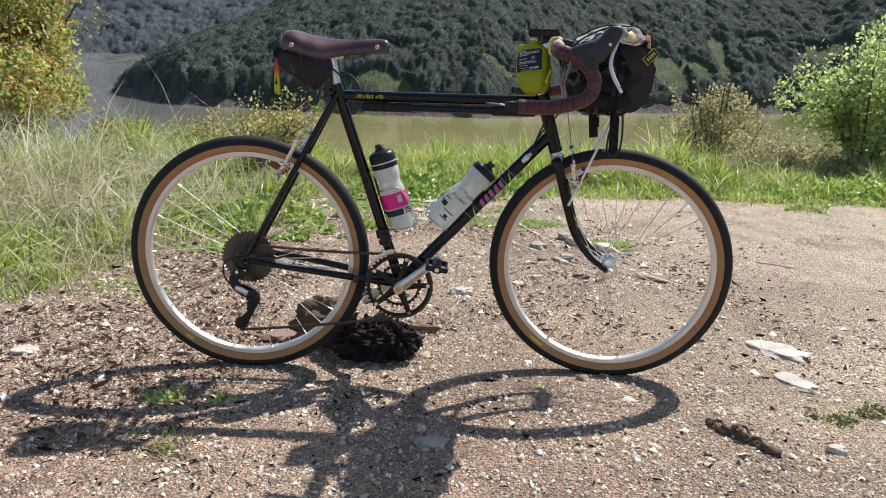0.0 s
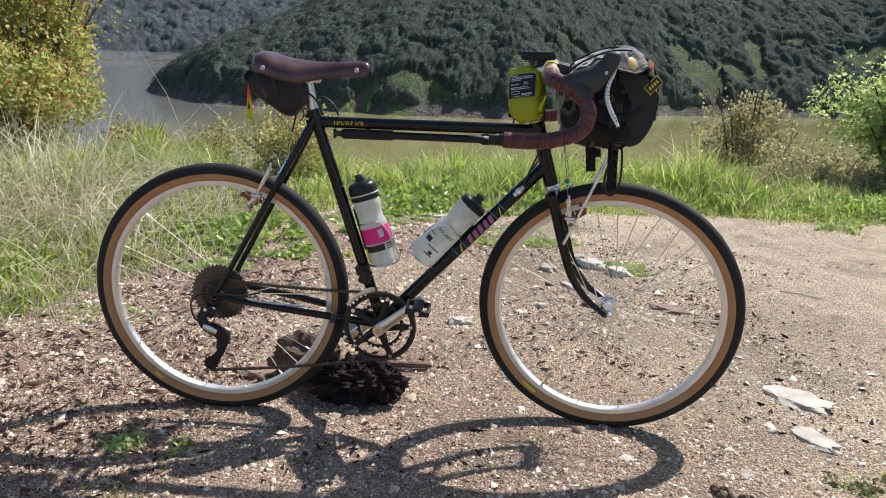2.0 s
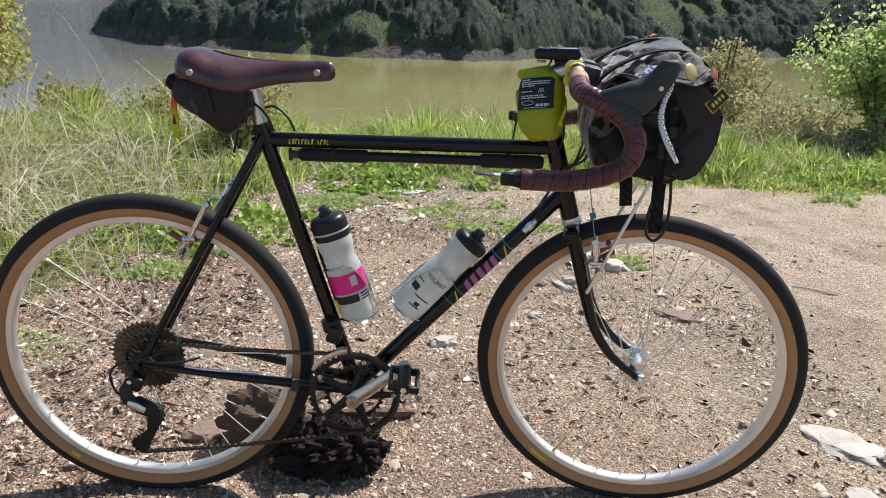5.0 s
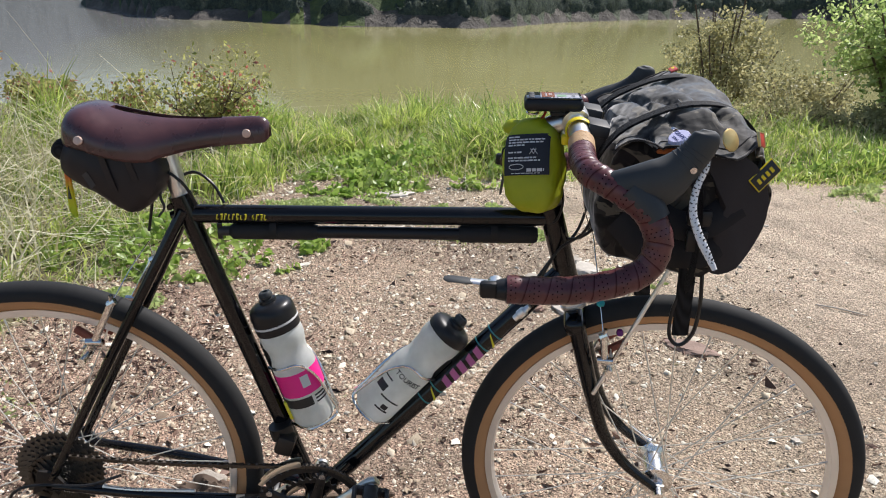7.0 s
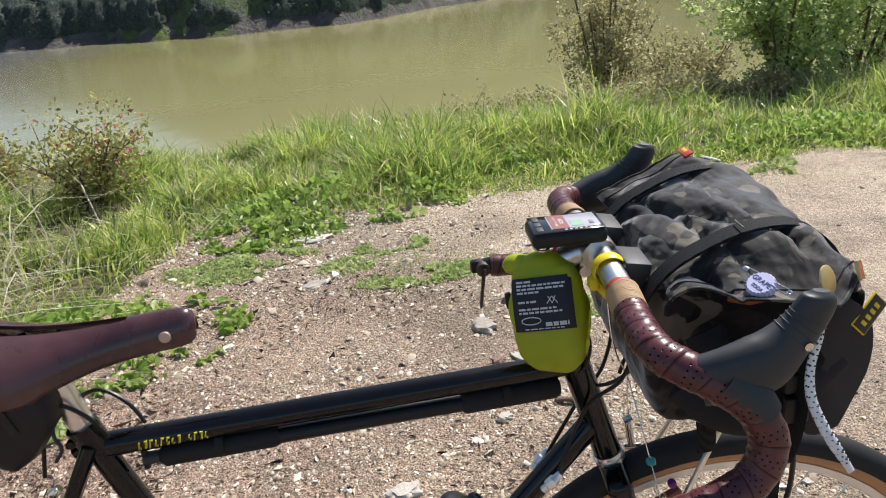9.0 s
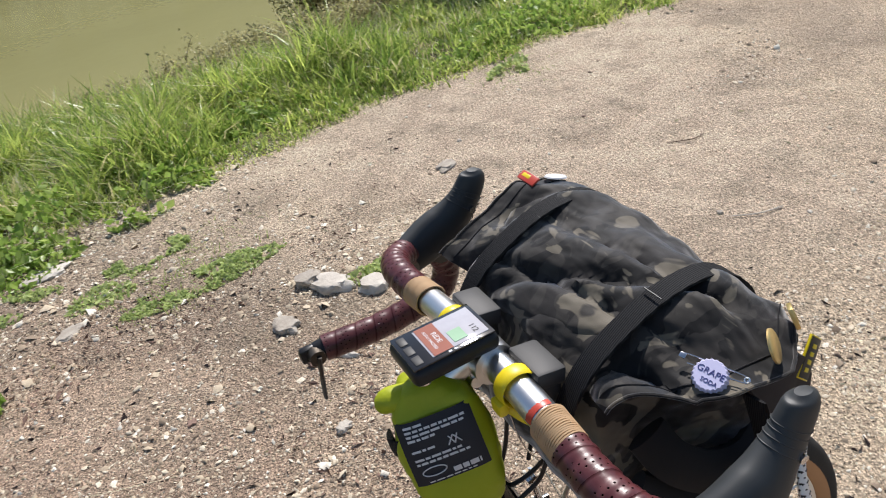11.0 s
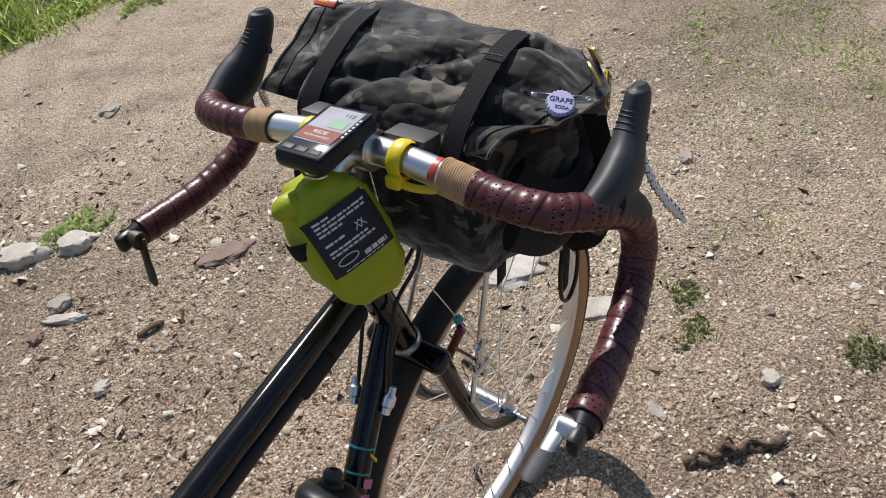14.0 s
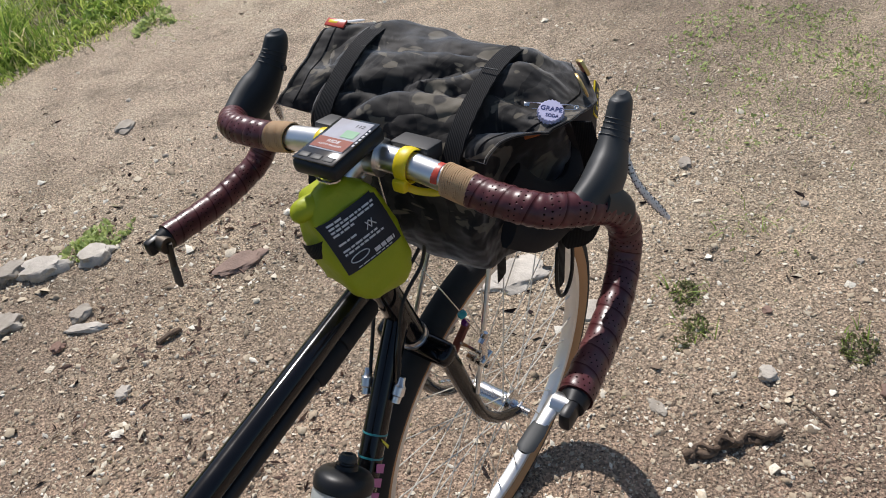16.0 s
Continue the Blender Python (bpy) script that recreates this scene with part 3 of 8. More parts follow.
def meadow(x, y):
    """How open the hillside is: 1 is bare grass."""
    m = 0.0
    for a, b, u, v, k in MEADOWS:
        m = np.maximum(m, k * np.exp(-((x - a) / u) ** 2 - ((y - b) / (0.75 * v)) ** 2))
    return m + 0.95 * (fbm(x, y * 2.6, 0.26, 4, 133) - 0.5) + 0.3 * (fbm(x, y, 0.07, 2, 139) - 0.47)


def build_land():
    rings = np.concatenate([[0.0], 0.06 * 1.0305 ** np.arange(0, 362)])
    angles = np.radians(np.concatenate([np.arange(-60, 60, 0.5), np.arange(60, 300, 1.5)]))
    cx, cy = 0.3, 2.3
    gx = cx + np.outer(rings, np.sin(angles))
    gy = cy + np.outer(rings, np.cos(angles))
    gz = land(gx, gy)
    n, m = len(rings), len(angles)
    verts = np.stack([gx, gy, gz], -1).reshape(-1, 3)
    i, j = np.meshgrid(np.arange(n - 1), np.arange(m), indexing="ij")
    k = (j + 1) % m
    quads = np.stack([i * m + j, i * m + k, (i + 1) * m + k, (i + 1) * m + j], -1).reshape(-1, 4)
    me = mesh_arrays("ground", verts, quads, M_PATH, True)
    for mat in (M_SOIL, M_HILL, M_SHORE, M_FAR_HILL, M_MEADOW):
        me.materials.append(mat)
    c = verts[quads].mean(1)
    rr = np.hypot(c[:, 0], c[:, 1])
    slot = np.where(c[:, 1] > grass_edge(c[:, 0]) + 0.12 * (fbm(c[:, 0], c[:, 1], 5, 3, 61) - 0.45), 1, 0)
    slot = np.where((rr > 30), 2, slot)
    slot = np.where((rr > 50) & (rr < 200) & (c[:, 1] > 0) & (meadow(c[:, 0], c[:, 1]) > 0.3), 5, slot)
    slot = np.where((rr > 45) & (c[:, 2] < LAKE_Z + 0.6 + 1.2 * fbm(c[:, 0], c[:, 1], 0.15, 3, 71)), 3, slot)
    slot = np.where((c[:, 1] < -8), 2, slot)
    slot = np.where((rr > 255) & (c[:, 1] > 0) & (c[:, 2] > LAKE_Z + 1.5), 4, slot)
    me.polygons.foreach_set("material_index", slot.astype(np.int32))
    ob = new("ground", me)
    tagged(ob, "pale gravel path, grassy bank and scrub-covered hills round the lake", "ground", kind="structure")


build_land()

water = new("water", mesh_arrays("water", [(-900, 11, LAKE_Z), (900, 11, LAKE_Z), (900, 700, LAKE_Z), (-900, 700, LAKE_Z)], [(0, 1, 2, 3)], M_WATER))
tagged(water, "murky olive-green lake water below the bank", "lake", kind="structure")

# ---- plants and stones in large numbers ----
def stuff(name, verts, faces, mat, label, category, smooth=False):
    ob = new(name, mesh_arrays(name, verts, faces, mat, smooth))
    return tagged(ob, label, category, kind="stuff")


def blades(x, y, height, width, lean, seed, z=None):
    """Curved grass blades: three quads each, drawn to a point."""
    g = np.random.default_rng(seed)
    n = len(x)
    z0 = land(x, y) - 0.01 if z is None else z
    a = g.uniform(0, 2 * np.pi, n)
    bend = g.uniform(0.1, 1.0, n) * lean
    d = np.stack([np.cos(a), np.sin(a)], 1)
    w = g.uniform(0, 2 * np.pi, n)
    s = np.stack([np.cos(w), np.sin(w)], 1) * (width * g.uniform(0.6, 1.3, n))[:, None]
    verts = np.zeros((n, 8, 3))
    for k, (t, wf) in enumerate(((0, 1.0), (0.4, 0.85), (0.75, 0.55), (1.0, 0.08))):
        off = d * (bend * height * t ** 2)[:, None]
        zz = z0 + height * (t - 0.35 * bend * t ** 2)
        for m, sg in ((0, -1), (1, 1)):
            verts[:, k * 2 + m, 0] = x + off[:, 0] + sg * s[:, 0] * wf
            verts[:, k * 2 + m, 1] = y + off[:, 1] + sg * s[:, 1] * wf
            verts[:, k * 2 + m, 2] = zz
    base = np.arange(n)[:, None, None] * 8
    quads = base + np.array([[0, 1, 3, 2], [2, 3, 5, 4], [4, 5, 7, 6]])[None]
    return verts.reshape(-1, 3), quads.reshape(-1, 4)


def leaf_cards(centres, size, seed, droop=0.3, aspect=0.55):
    """Folded leaves: two quads each, at random turns."""
    g = np.random.default_rng(seed)
    n = len(centres)
    u = g.normal(size=(n, 3))
    u /= np.linalg.norm(u, axis=1)[:, None]
    v = g.normal(size=(n, 3))
    v[:, 2] += droop
    v -= u * (u * v).sum(1)[:, None]
    v /= np.linalg.norm(v, axis=1)[:, None]
    w = np.cross(u, v)
    L = (size * g.uniform(0.6, 1.4, n))[:, None]
    W = L * aspect * 0.5
    c = np.asarray(centres)
    pts = np.stack([c - u * L * 0.5, c + v * W + w * W * 0.4 - u * L * 0.08, c + u * L * 0.5, c - v * W + w * W * 0.4 - u * L * 0.08], 1)
    quads = (np.arange(n)[:, None] * 4 + np.array([0, 1, 2, 3])[None])
    tris = np.concatenate([quads[:, [0, 1, 2]], quads[:, [0, 2, 3]]])
    return pts.reshape(-1, 3), tris


def grow_grass():
    """Tufts of broad bright blades with shaded gaps between, short at the path's edge."""
    g = np.random.default_rng(3)
    k = 5600
    tx = g.uniform(-6.0, 8, k)
    tb = g.uniform(0, 1, k) ** 1.15 * (1.9 + 2.0 * ease(0.4, -1.4, tx))
    ty = grass_edge(tx) + tb - 0.05 + 0.3 * (fbm(tx, tb * 0, 2.2, 3, 81) - 0.45)
    lush = 0.6 * fbm(tx, ty, 1.6, 2, 91) + 0.4 * fbm(tx, ty, 5.0, 2, 95)
    keep = (np.abs(tx) < 1.0 + 0.72 * ty) & (lush + g.uniform(-0.1, 0.1, k) > 0.31)
    tx, ty, tb, lush = tx[keep], ty[keep], tb[keep], lush[keep]
    per = (14 + 34 * np.clip((lush - 0.28) * 4, 0, 1)).astype(int)
    own = np.repeat(np.arange(len(tx)), per)
    n = len(own)
    wide = 0.025 + 0.05 * g.uniform(0, 1, len(tx))
    x, y = tx[own] + g.normal(0, 1, n) * wide[own], ty[own] + g.normal(0, 1, n) * wide[own]
    tall = (0.05 + (0.15 + 0.05 * ease(-1.0, -2.2, tx) * ease(0.4, 1.2, tb)) * ease(0.0, 0.5, tb)) * (0.5 + 4.6 * np.maximum(0, lush - 0.3)) * g.uniform(0.6, 1.45, len(tx))
    tall = tall * (1 - 0.72 * np.exp(-((tx + 1.32) / 0.36) ** 2 - ((ty - 5.55) / 0.6) ** 2))
    h = tall[own] * g.uniform(0.4, 1.2, n)
    low = g.uniform(-6.0, 8, 42000)
    lb = g.uniform(0, 1, len(low)) ** 1.1 * (1.7 + 2.0 * ease(0.4, -1.4, low))
    ly = grass_edge(low) + lb - 0.1
    keep = np.abs(low) < 1.0 + 0.72 * ly
    low, ly = low[keep], ly[keep]
    va, qa = blades(x, y, h, 0.0042 + 0.0024 * g.uniform(0, 1, n), 1.15, 5)
    vb, qb = blades(low, ly, g.uniform(0.025, 0.085, len(low)), 0.0032, 1.5, 6)
    stuff("grass", np.concatenate([va, vb]), np.concatenate([qa, qb + len(va)]), M_GRASS, "bright green spring grass along the path's edge", "grass")


def grow_dry_grass():
    """Pale arching stems, tangled thickest over the bank behind the rear wheel."""
    g = np.random.default_rng(13)
    x = g.uniform(-5.4, -0.7, 7600)
    y = grass_edge(x) + 0.3 + 2.9 * g.uniform(0, 1, len(x)) ** 0.75
    keep = (fbm(x, y, 1.1, 3, 101) + 0.14 * ease(-0.9, -2.0, x) + g.uniform(-0.12, 0.12, len(x)) > 0.52)
    x, y = x[keep], y[keep]
    h = g.uniform(0.2, 0.75, len(x)) * (0.5 + 0.5 * ease(-1.0, -2.2, x)) * (0.5 + 0.5 * ease(0.3, 1.3, y - grass_edge(x)))
    h = h * (1 - 0.7 * np.exp(-((x + 1.32) / 0.36) ** 2 - ((y - 5.55) / 0.6) ** 2))
    va, qa = blades(x, y, h, 0.0042, 2.4, 17)
    tx = g.uniform(-3.1, -1.2, 60)
    ty, th = grass_edge(tx) + g.uniform(0.8, 2.3, 60), g.uniform(0.6, 1.1, 60)
    vt, qt = blades(tx, ty, th, 0.0034, 2.6, 18)
    x2 = g.uniform(-0.9, 8, 3600)
    y2 = grass_edge(x2) + g.uniform(0.4, 2.4, len(x2))
    keep = fbm(x2, y2, 1.5, 3, 103) > 0.42
    x2, y2 = x2[keep], y2[keep]
    vb, qb = blades(x2, y2, g.uniform(0.12, 0.36, len(x2)), 0.0018, 1.4, 19)
    x3 = np.concatenate([g.uniform(-2.4, -1.0, 420), g.uniform(-1.6, 0.6, 240)])
    y3 = grass_edge(x3) - g.uniform(-0.15, 0.45, len(x3))
    vc, qc = blades(x3, y3, g.uniform(0.06, 0.3, len(x3)), 0.0018, 2.4, 23)
    verts, quads, n = [], [], 0
    for v, q in ((va, qa), (vt, qt), (vb, qb), (vc, qc)):
        verts.append(v)
        quads.append(q + n)
        n += len(v)
    stuff("dry_grass", np.concatenate(verts), np.concatenate(quads), M_STRAW, "pale dry grass stems leaning over the green grass", "dry grass")


def weed_patch(cx, cy, rx, ry, count, leaf_size, height, seed):
    g = np.random.default_rng(seed)
    a, q = g.uniform(0, 2 * np.pi, count), np.sqrt(g.uniform(0, 1, count))
    x, y = cx + rx * q * np.cos(a), cy + ry * q * np.sin(a)
    keep = fbm(x, y, 7, 3, seed) > 0.4
    x, y, q = x[keep], y[keep], q[keep]
    z = land(x, y) + g.uniform(0.1, 1.0, len(x)) * height * (1.1 - q)
    return leaf_cards(np.stack([x, y, z], 1), leaf_size, seed + 1, 1.2, 0.62)


def patches(name, rows, mat, label):
    vs, fs, n = [], [], 0
    for k, row in enumerate(rows):
        v, f = weed_patch(*row, 200 + k * 3)
        vs.append(v)
        fs.append(f + n)
        n += len(v)
    stuff(name, np.concatenate(vs), np.concatenate(fs), mat, label, "weeds")


def grow_weeds():
    patches("broad_leaved_weeds", [
        (-0.95, 4.0, 0.62, 0.42, 1900, 0.045, 0.15), (0.12, 5.3, 0.75, 0.4, 2300, 0.05, 0.22), (-0.3, 5.0, 0.4, 0.25, 1000, 0.045, 0.1),
        (1.1, 5.75, 0.5, 0.25, 900, 0.045, 0.15), (-2.1, 3.2, 0.5, 0.4, 1100, 0.045, 0.15), (3.1, 5.5, 0.9, 0.35, 1900, 0.045, 0.16)], M_WEED,
        "broad-leaved green weeds at the path's edge")
    patches("low_weeds", [
        (0.42, 4.2, 0.34, 0.1, 2100, 0.022, 0.025), (0.36, 4.6, 0.26, 0.08, 1500, 0.024, 0.03), (0.1, 4.45, 0.2, 0.12, 700, 0.022, 0.025), (-0.35, 4.65, 0.3, 0.12, 1500, 0.024, 0.025), (-0.5, 4.5, 0.2, 0.1, 750, 0.022, 0.025),
        (-1.05, 3.42, 0.2, 0.12, 1000, 0.024, 0.04), (-0.98, 3.7, 0.12, 0.08, 260, 0.022, 0.03), (-0.7, 4.6, 0.14, 0.08, 240, 0.022, 0.025),
        (0.94, 3.68, 0.11, 0.08, 320, 0.022, 0.06), (0.84, 3.7, 0.1, 0.06, 200, 0.02, 0.05),
        (2.7, 1.8, 0.35, 0.45, 800, 0.017, 0.035), (2.15, 1.85, 0.28, 0.22, 220, 0.015, 0.03), (2.3, 1.45, 0.2, 0.15, 130, 0.015, 0.03), (-0.66, 1.82, 0.12, 0.07, 420, 0.016, 0.03), (0.33, 1.93, 0.05, 0.04, 40, 0.012, 0.015),
        (0.33, 1.62, 0.06, 0.04, 30, 0.012, 0.015), (-1.2, 2.75, 0.2, 0.15, 200, 0.02, 0.03), (2.56, 4.93, 0.22, 0.1, 500, 0.03, 0.08)], M_WEED_PALE,
        "low pale green weeds growing in the gravel")
    patches("sparse_weeds", [(1.21, 1.86, 0.045, 0.035, 150, 0.011, 0.03), (1.09, 1.81, 0.05, 0.03, 130, 0.011, 0.02), (1.15, 1.84, 0.04, 0.03, 90, 0.01, 0.02), (1.03, 1.835, 0.03, 0.025, 60, 0.01, 0.02), (1.13, 1.46, 0.05, 0.04, 150, 0.012, 0.03)], M_WEED_DARK,
        "small dark green weeds rooted in the gravel")


def grow_sprigs():
    g = np.random.default_rng(57)
    spots = ((1.2, 1.86, 0.05, 40), (1.1, 1.81, 0.05, 30), (1.14, 1.46, 0.06, 40), (1.5, 1.75, 0.16, 50), (2.7, 1.8, 0.4, 500), (2.2, 1.8, 0.3, 200), (2.3, 1.45, 0.2, 130), (-0.62, 1.55, 0.07, 60), (0.24, 4.2, 0.2, 160), (0.45, 4.4, 0.25, 240), (2.5, 4.9, 0.25, 200))
    x = np.concatenate([a + g.normal(0, r * 0.55, k) for a, b, r, k in spots])
    y = np.concatenate([b + g.normal(0, r * 0.55, k) for a, b, r, k in spots])
    stuff("grass_sprigs", *blades(x, y, g.uniform(0.015, 0.06, len(x)), 0.0018, 1.6, 59), M_WEED, "sparse sprigs of grass growing through the gravel", "grass")


def strew_pebbles():
    """Grit and gravel: uneven eight-sided grains, dense round the bicycle and thinning away."""
    g = np.random.default_rng(23)
    ov = np.array([(1, 0, 0), (-1, 0, 0), (0, 1, 0), (0, -1, 0), (0, 0, 1), (0, 0, -1)], dtype=float)
    of = np.array([(0, 2, 4), (2, 1, 4), (1, 3, 4), (3, 0, 4), (2, 0, 5), (1, 2, 5), (3, 1, 5), (0, 3, 5)])
    n = 210000
    y = 0.85 + g.uniform(0, 1, n) ** 1.25 * 4.5
    x = 0.35 + g.uniform(-1, 1, n) * (1.0 + 0.62 * y)
    dens = 0.5 * fbm(x, y, 1.3, 4, 111) + 0.5 * fbm(x, y, 4.5, 3, 117) + 0.12 * ease(0.9, -0.8, x) - 0.25 * ease(2.3, 3.2, y) * ease(0.6, 1.6, x)
    keep = (y < grass_edge(x) + 0.1) & (dens + g.uniform(-0.2, 0.2, n) > 0.425)
    x, y = x[keep], y[keep]
    n = len(x)
    size = 0.0016 + 0.0017 * g.exponential(1.0, n)
    size = np.where(g.uniform(0, 1, n) < 0.012, size * 2.4, size)
    size = np.minimum(size, 0.016) * (1 + 0.22 * np.maximum(0, y - 1.6))
    axes = size[:, None] * g.uniform(0.6, 1.4, (n, 3)) * np.array([1, 1, 0.7])
    q = g.normal(size=(n, 4))
    q /= np.linalg.norm(q, axis=1)[:, None]
    w, a, b, c = q.T
    rot = np.stack([1 - 2 * (b * b + c * c), 2 * (a * b - c * w), 2 * (a * c + b * w), 2 * (a * b + c * w), 1 - 2 * (a * a + c * c), 2 * (b * c - a * w),
                    2 * (a * c - b * w), 2 * (b * c + a * w), 1 - 2 * (a * a + b * b)], -1).reshape(n, 3, 3)
    p = ov[None] * (1 + g.uniform(-0.3, 0.3, (n, 6, 1))) * axes[:, None]
    p = np.einsum("nij,nkj->nki", rot, p)
    p[:, :, 2] *= 0.8
    verts = p + np.stack([x, y, land(x, y) + size * 0.08], 1)[:, None]
    faces = (np.arange(n)[:, None, None] * 6 + of[None]).reshape(-1, 3)
    flat_verts = verts.reshape(-1, 3)
    a, b, c = (flat_verts[faces[:, k]] for k in range(3))
    faces = faces[np.cross(b - a, c - a)[:, 2] > -0.2 * size.repeat(8) ** 2]
    stuff("gravel", verts.reshape(-1, 3), faces, M_PEBBLE, "loose granite gravel of mixed tans and whites on the path", "gravel")


def flakes(n, seed, box, centre, thresh, size, mat, name, label):
    """Flat scraps lying on the gravel, thicker towards one side."""
    g = np.random.default_rng(seed)
    x, y = g.uniform(box[0], box[1], n), box[2] + g.uniform(0, 1, n) ** 1.2 * (box[3] - box[2])
    keep = (fbm(x, y, 1.6, 4, 121) + 0.2 * ease(centre + 0.7, centre - 0.7, x) + g.uniform(-0.18, 0.18, n) > thresh) & (y < grass_edge(x))
    x, y = x[keep], y[keep]
    n = len(x)
    z = land(x, y)
    v, f = leaf_cards(np.stack([x, y, z], 1), np.minimum(size * (0.5 + g.exponential(0.7, n)), size * 5), seed + 1, 3.0, 0.45)
    v[:, 2] = (v[:, 2] - np.repeat(z, 4)) * 0.45 + np.repeat(z, 4) + 0.004
    stuff(name, v, f, mat, label, "litter")


def shred(n, seed, x0, x1, y0, y1, size, mat, name, label, patchy):
    """Shredded wood and leaf crumbs, thick in drifts."""
    g = np.random.default_rng(seed)
    x, y = g.uniform(x0, x1, n), g.uniform(y0, y1, n)
    keep = (fbm(x, y, 2.2, 4, seed) + g.uniform(-0.1, 0.1, n) > patchy) & (y < grass_edge(x) + 0.05)
    x, y = x[keep], y[keep]
    z = land(x, y)
    v, f = leaf_cards(np.stack([x, y, z], 1), size * (0.5 + g.exponential(0.6, len(x))), seed + 1, 2.0, 0.35)
    v[:, 2] = (v[:, 2] - np.repeat(z, 4)) * 0.6 + np.repeat(z, 4) + 0.005
    stuff(name, v, f, mat, label, "litter")


def strew_litter():
    shred(150, 73, -0.3, 0.2, 1.78, 2.0, 0.014, M_BARK, "bark_scraps", "dark red-brown bark scraps on the gravel", 0.36)
    shred(24000, 63, -2.6, -0.55, 1.5, 3.6, 0.016, M_BARK_CRUMB, "shredded_wood", "dark shredded wood and leaf litter beside the grass", 0.4)
    shred(20000, 67, -0.9, 1.3, 2.25, 4.4, 0.011, M_BARK_CRUMB, "wood_crumbs", "reddish-brown wood crumbs scattered over the gravel", 0.5)
    flakes(11500, 29, (-2.2, 1.7, 0.8, 4.9), -0.3, 0.56, 0.011, M_BARK, "bark_litter", "scattered dark bark and dead leaf scraps on the gravel")
    flakes(9000, 33, (-1.8, 3.2, 0.8, 4.9), 0.4, 0.5, 0.008, M_STRAW, "straw_litter", "pale straw and wood chips scattered over the gravel")


def domes(x, y, cell, r0, r1, seed):
    """Rounded shrub tops on a jittered grid: the highest dome over each place, 0..1."""
    table = np.random.default_rng(seed).random((4, 97, 89))
    xi, yi = np.floor(x / cell).astype(int), np.floor(y / cell).astype(int)
    top = np.zeros_like(x)
    for a in (-1, 0, 1):
        for b in (-1, 0, 1):
            u, v = xi + a, yi + b
            t = table[:, u % 97, v % 89]
            r = cell * (r0 + (r1 - r0) * t[2])
            d2 = (x - (u + t[0]) * cell) ** 2 + (y - (v + t[1]) * cell) ** 2
            h = np.sqrt(np.maximum(0, 1 - d2 / r ** 2)) * (0.5 + 0.5 * t[3])
            top = np.maximum(top, h)
    return top


def canopy(name, az, rr, cell, tall, floor_z, rise, mat, label, open_ground):
    """The joined crowns of scrub on a slope as one lumpy sheet that swells out of the slope; rise is the slope's steepness."""
    A, R = np.meshgrid(np.radians(az), rr)
    x, y = R * np.sin(A), R * np.cos(A)
    z = land(x, y)
    run = math.hypot(1.0, rise)
    u, w = A * float(np.mean(rr)), R * run
    big = domes(u, w, cell, 0.45, 1.0, 401)
    small = domes(u + 3.3, w + 1.7, cell * 0.47, 0.45, 0.95, 403)
    tiny = domes(u + 7.1, w + 4.3, cell * 0.2, 0.5, 0.9, 405)
    h = tall * (0.62 * big + 0.36 * small + 0.17 * tiny + 0.4 * (fbm(u, w, 0.9 / cell, 3, 407) - 0.45) - 0.1)
    cover = ease(floor_z, floor_z + tall, z) * ease(az[0], az[0] + 1.2, np.degrees(A))
    if open_ground:
        cover = cover * (1 - ease(0.3, 0.5, meadow(x, y) + 0.35 * (small - 0.4)))
    h = h * cover - 0.3 * tall * (1 - cover)
    out, up = rise / run * 0.75, (1 / run + 0.35)
    verts = np.stack([x - out * h * np.sin(A), y - out * h * np.cos(A), z + up * h], -1).reshape(-1, 3)
    n, m = A.shape
    i, k = np.meshgrid(np.arange(n - 1), np.arange(m - 1), indexing="ij")
    quads = np.stack([i * m + k, i * m + k + 1, (i + 1) * m + k + 1, (i + 1) * m + k], -1).reshape(-1, 4)
    stuff(name, verts, quads, mat, label, "scrub", True)
    return verts, (h > 0.2 * tall).reshape(-1)


def grow_chaparral():
    """The hillside across the water, with leaf sprays breaking the crowns' outlines."""
    g = np.random.default_rng(37)
    v, high = canopy("chaparral", np.arange(-23.7, 33.5, 0.105), 61 + np.arange(0, 68, 0.23), 1.6, 0.85, LAKE_Z + 0.4, 0.7, M_SCRUB_CORE, "dark scrub covering the hillside across the lake, bluish haze put into its green", True)
    pick = np.concatenate([v[high][g.integers(0, int(high.sum()), 120000)], v[~high][g.integers(0, int((~high).sum()), 26000)] + np.array([0, 0, 0.35])])
    pick = pick[pick[:, 2] > LAKE_Z + 0.6]
    pick = pick + g.normal(0, 0.08, pick.shape)
    lv, lf = leaf_cards(pick, g.uniform(0.07, 0.2, len(pick)), 41, 0.6, 0.7)
    stuff("leaf_sprays", lv, lf, M_CHAPARRAL, "leafy tips over the hillside scrub", "scrub")
    canopy("far_chaparral", np.arange(-32, -6, 0.1), 408 + np.arange(0, 330, 1.5), 9.0, 4.0, LAKE_Z + 3.0, 0.35, M_FAR_SCRUB, "scrub on the distant mountainside with blue-grey haze put into its colour", False)


grow_grass()
grow_dry_grass()
grow_weeds()
grow_sprigs()
strew_pebbles()
strew_litter()
grow_chaparral()


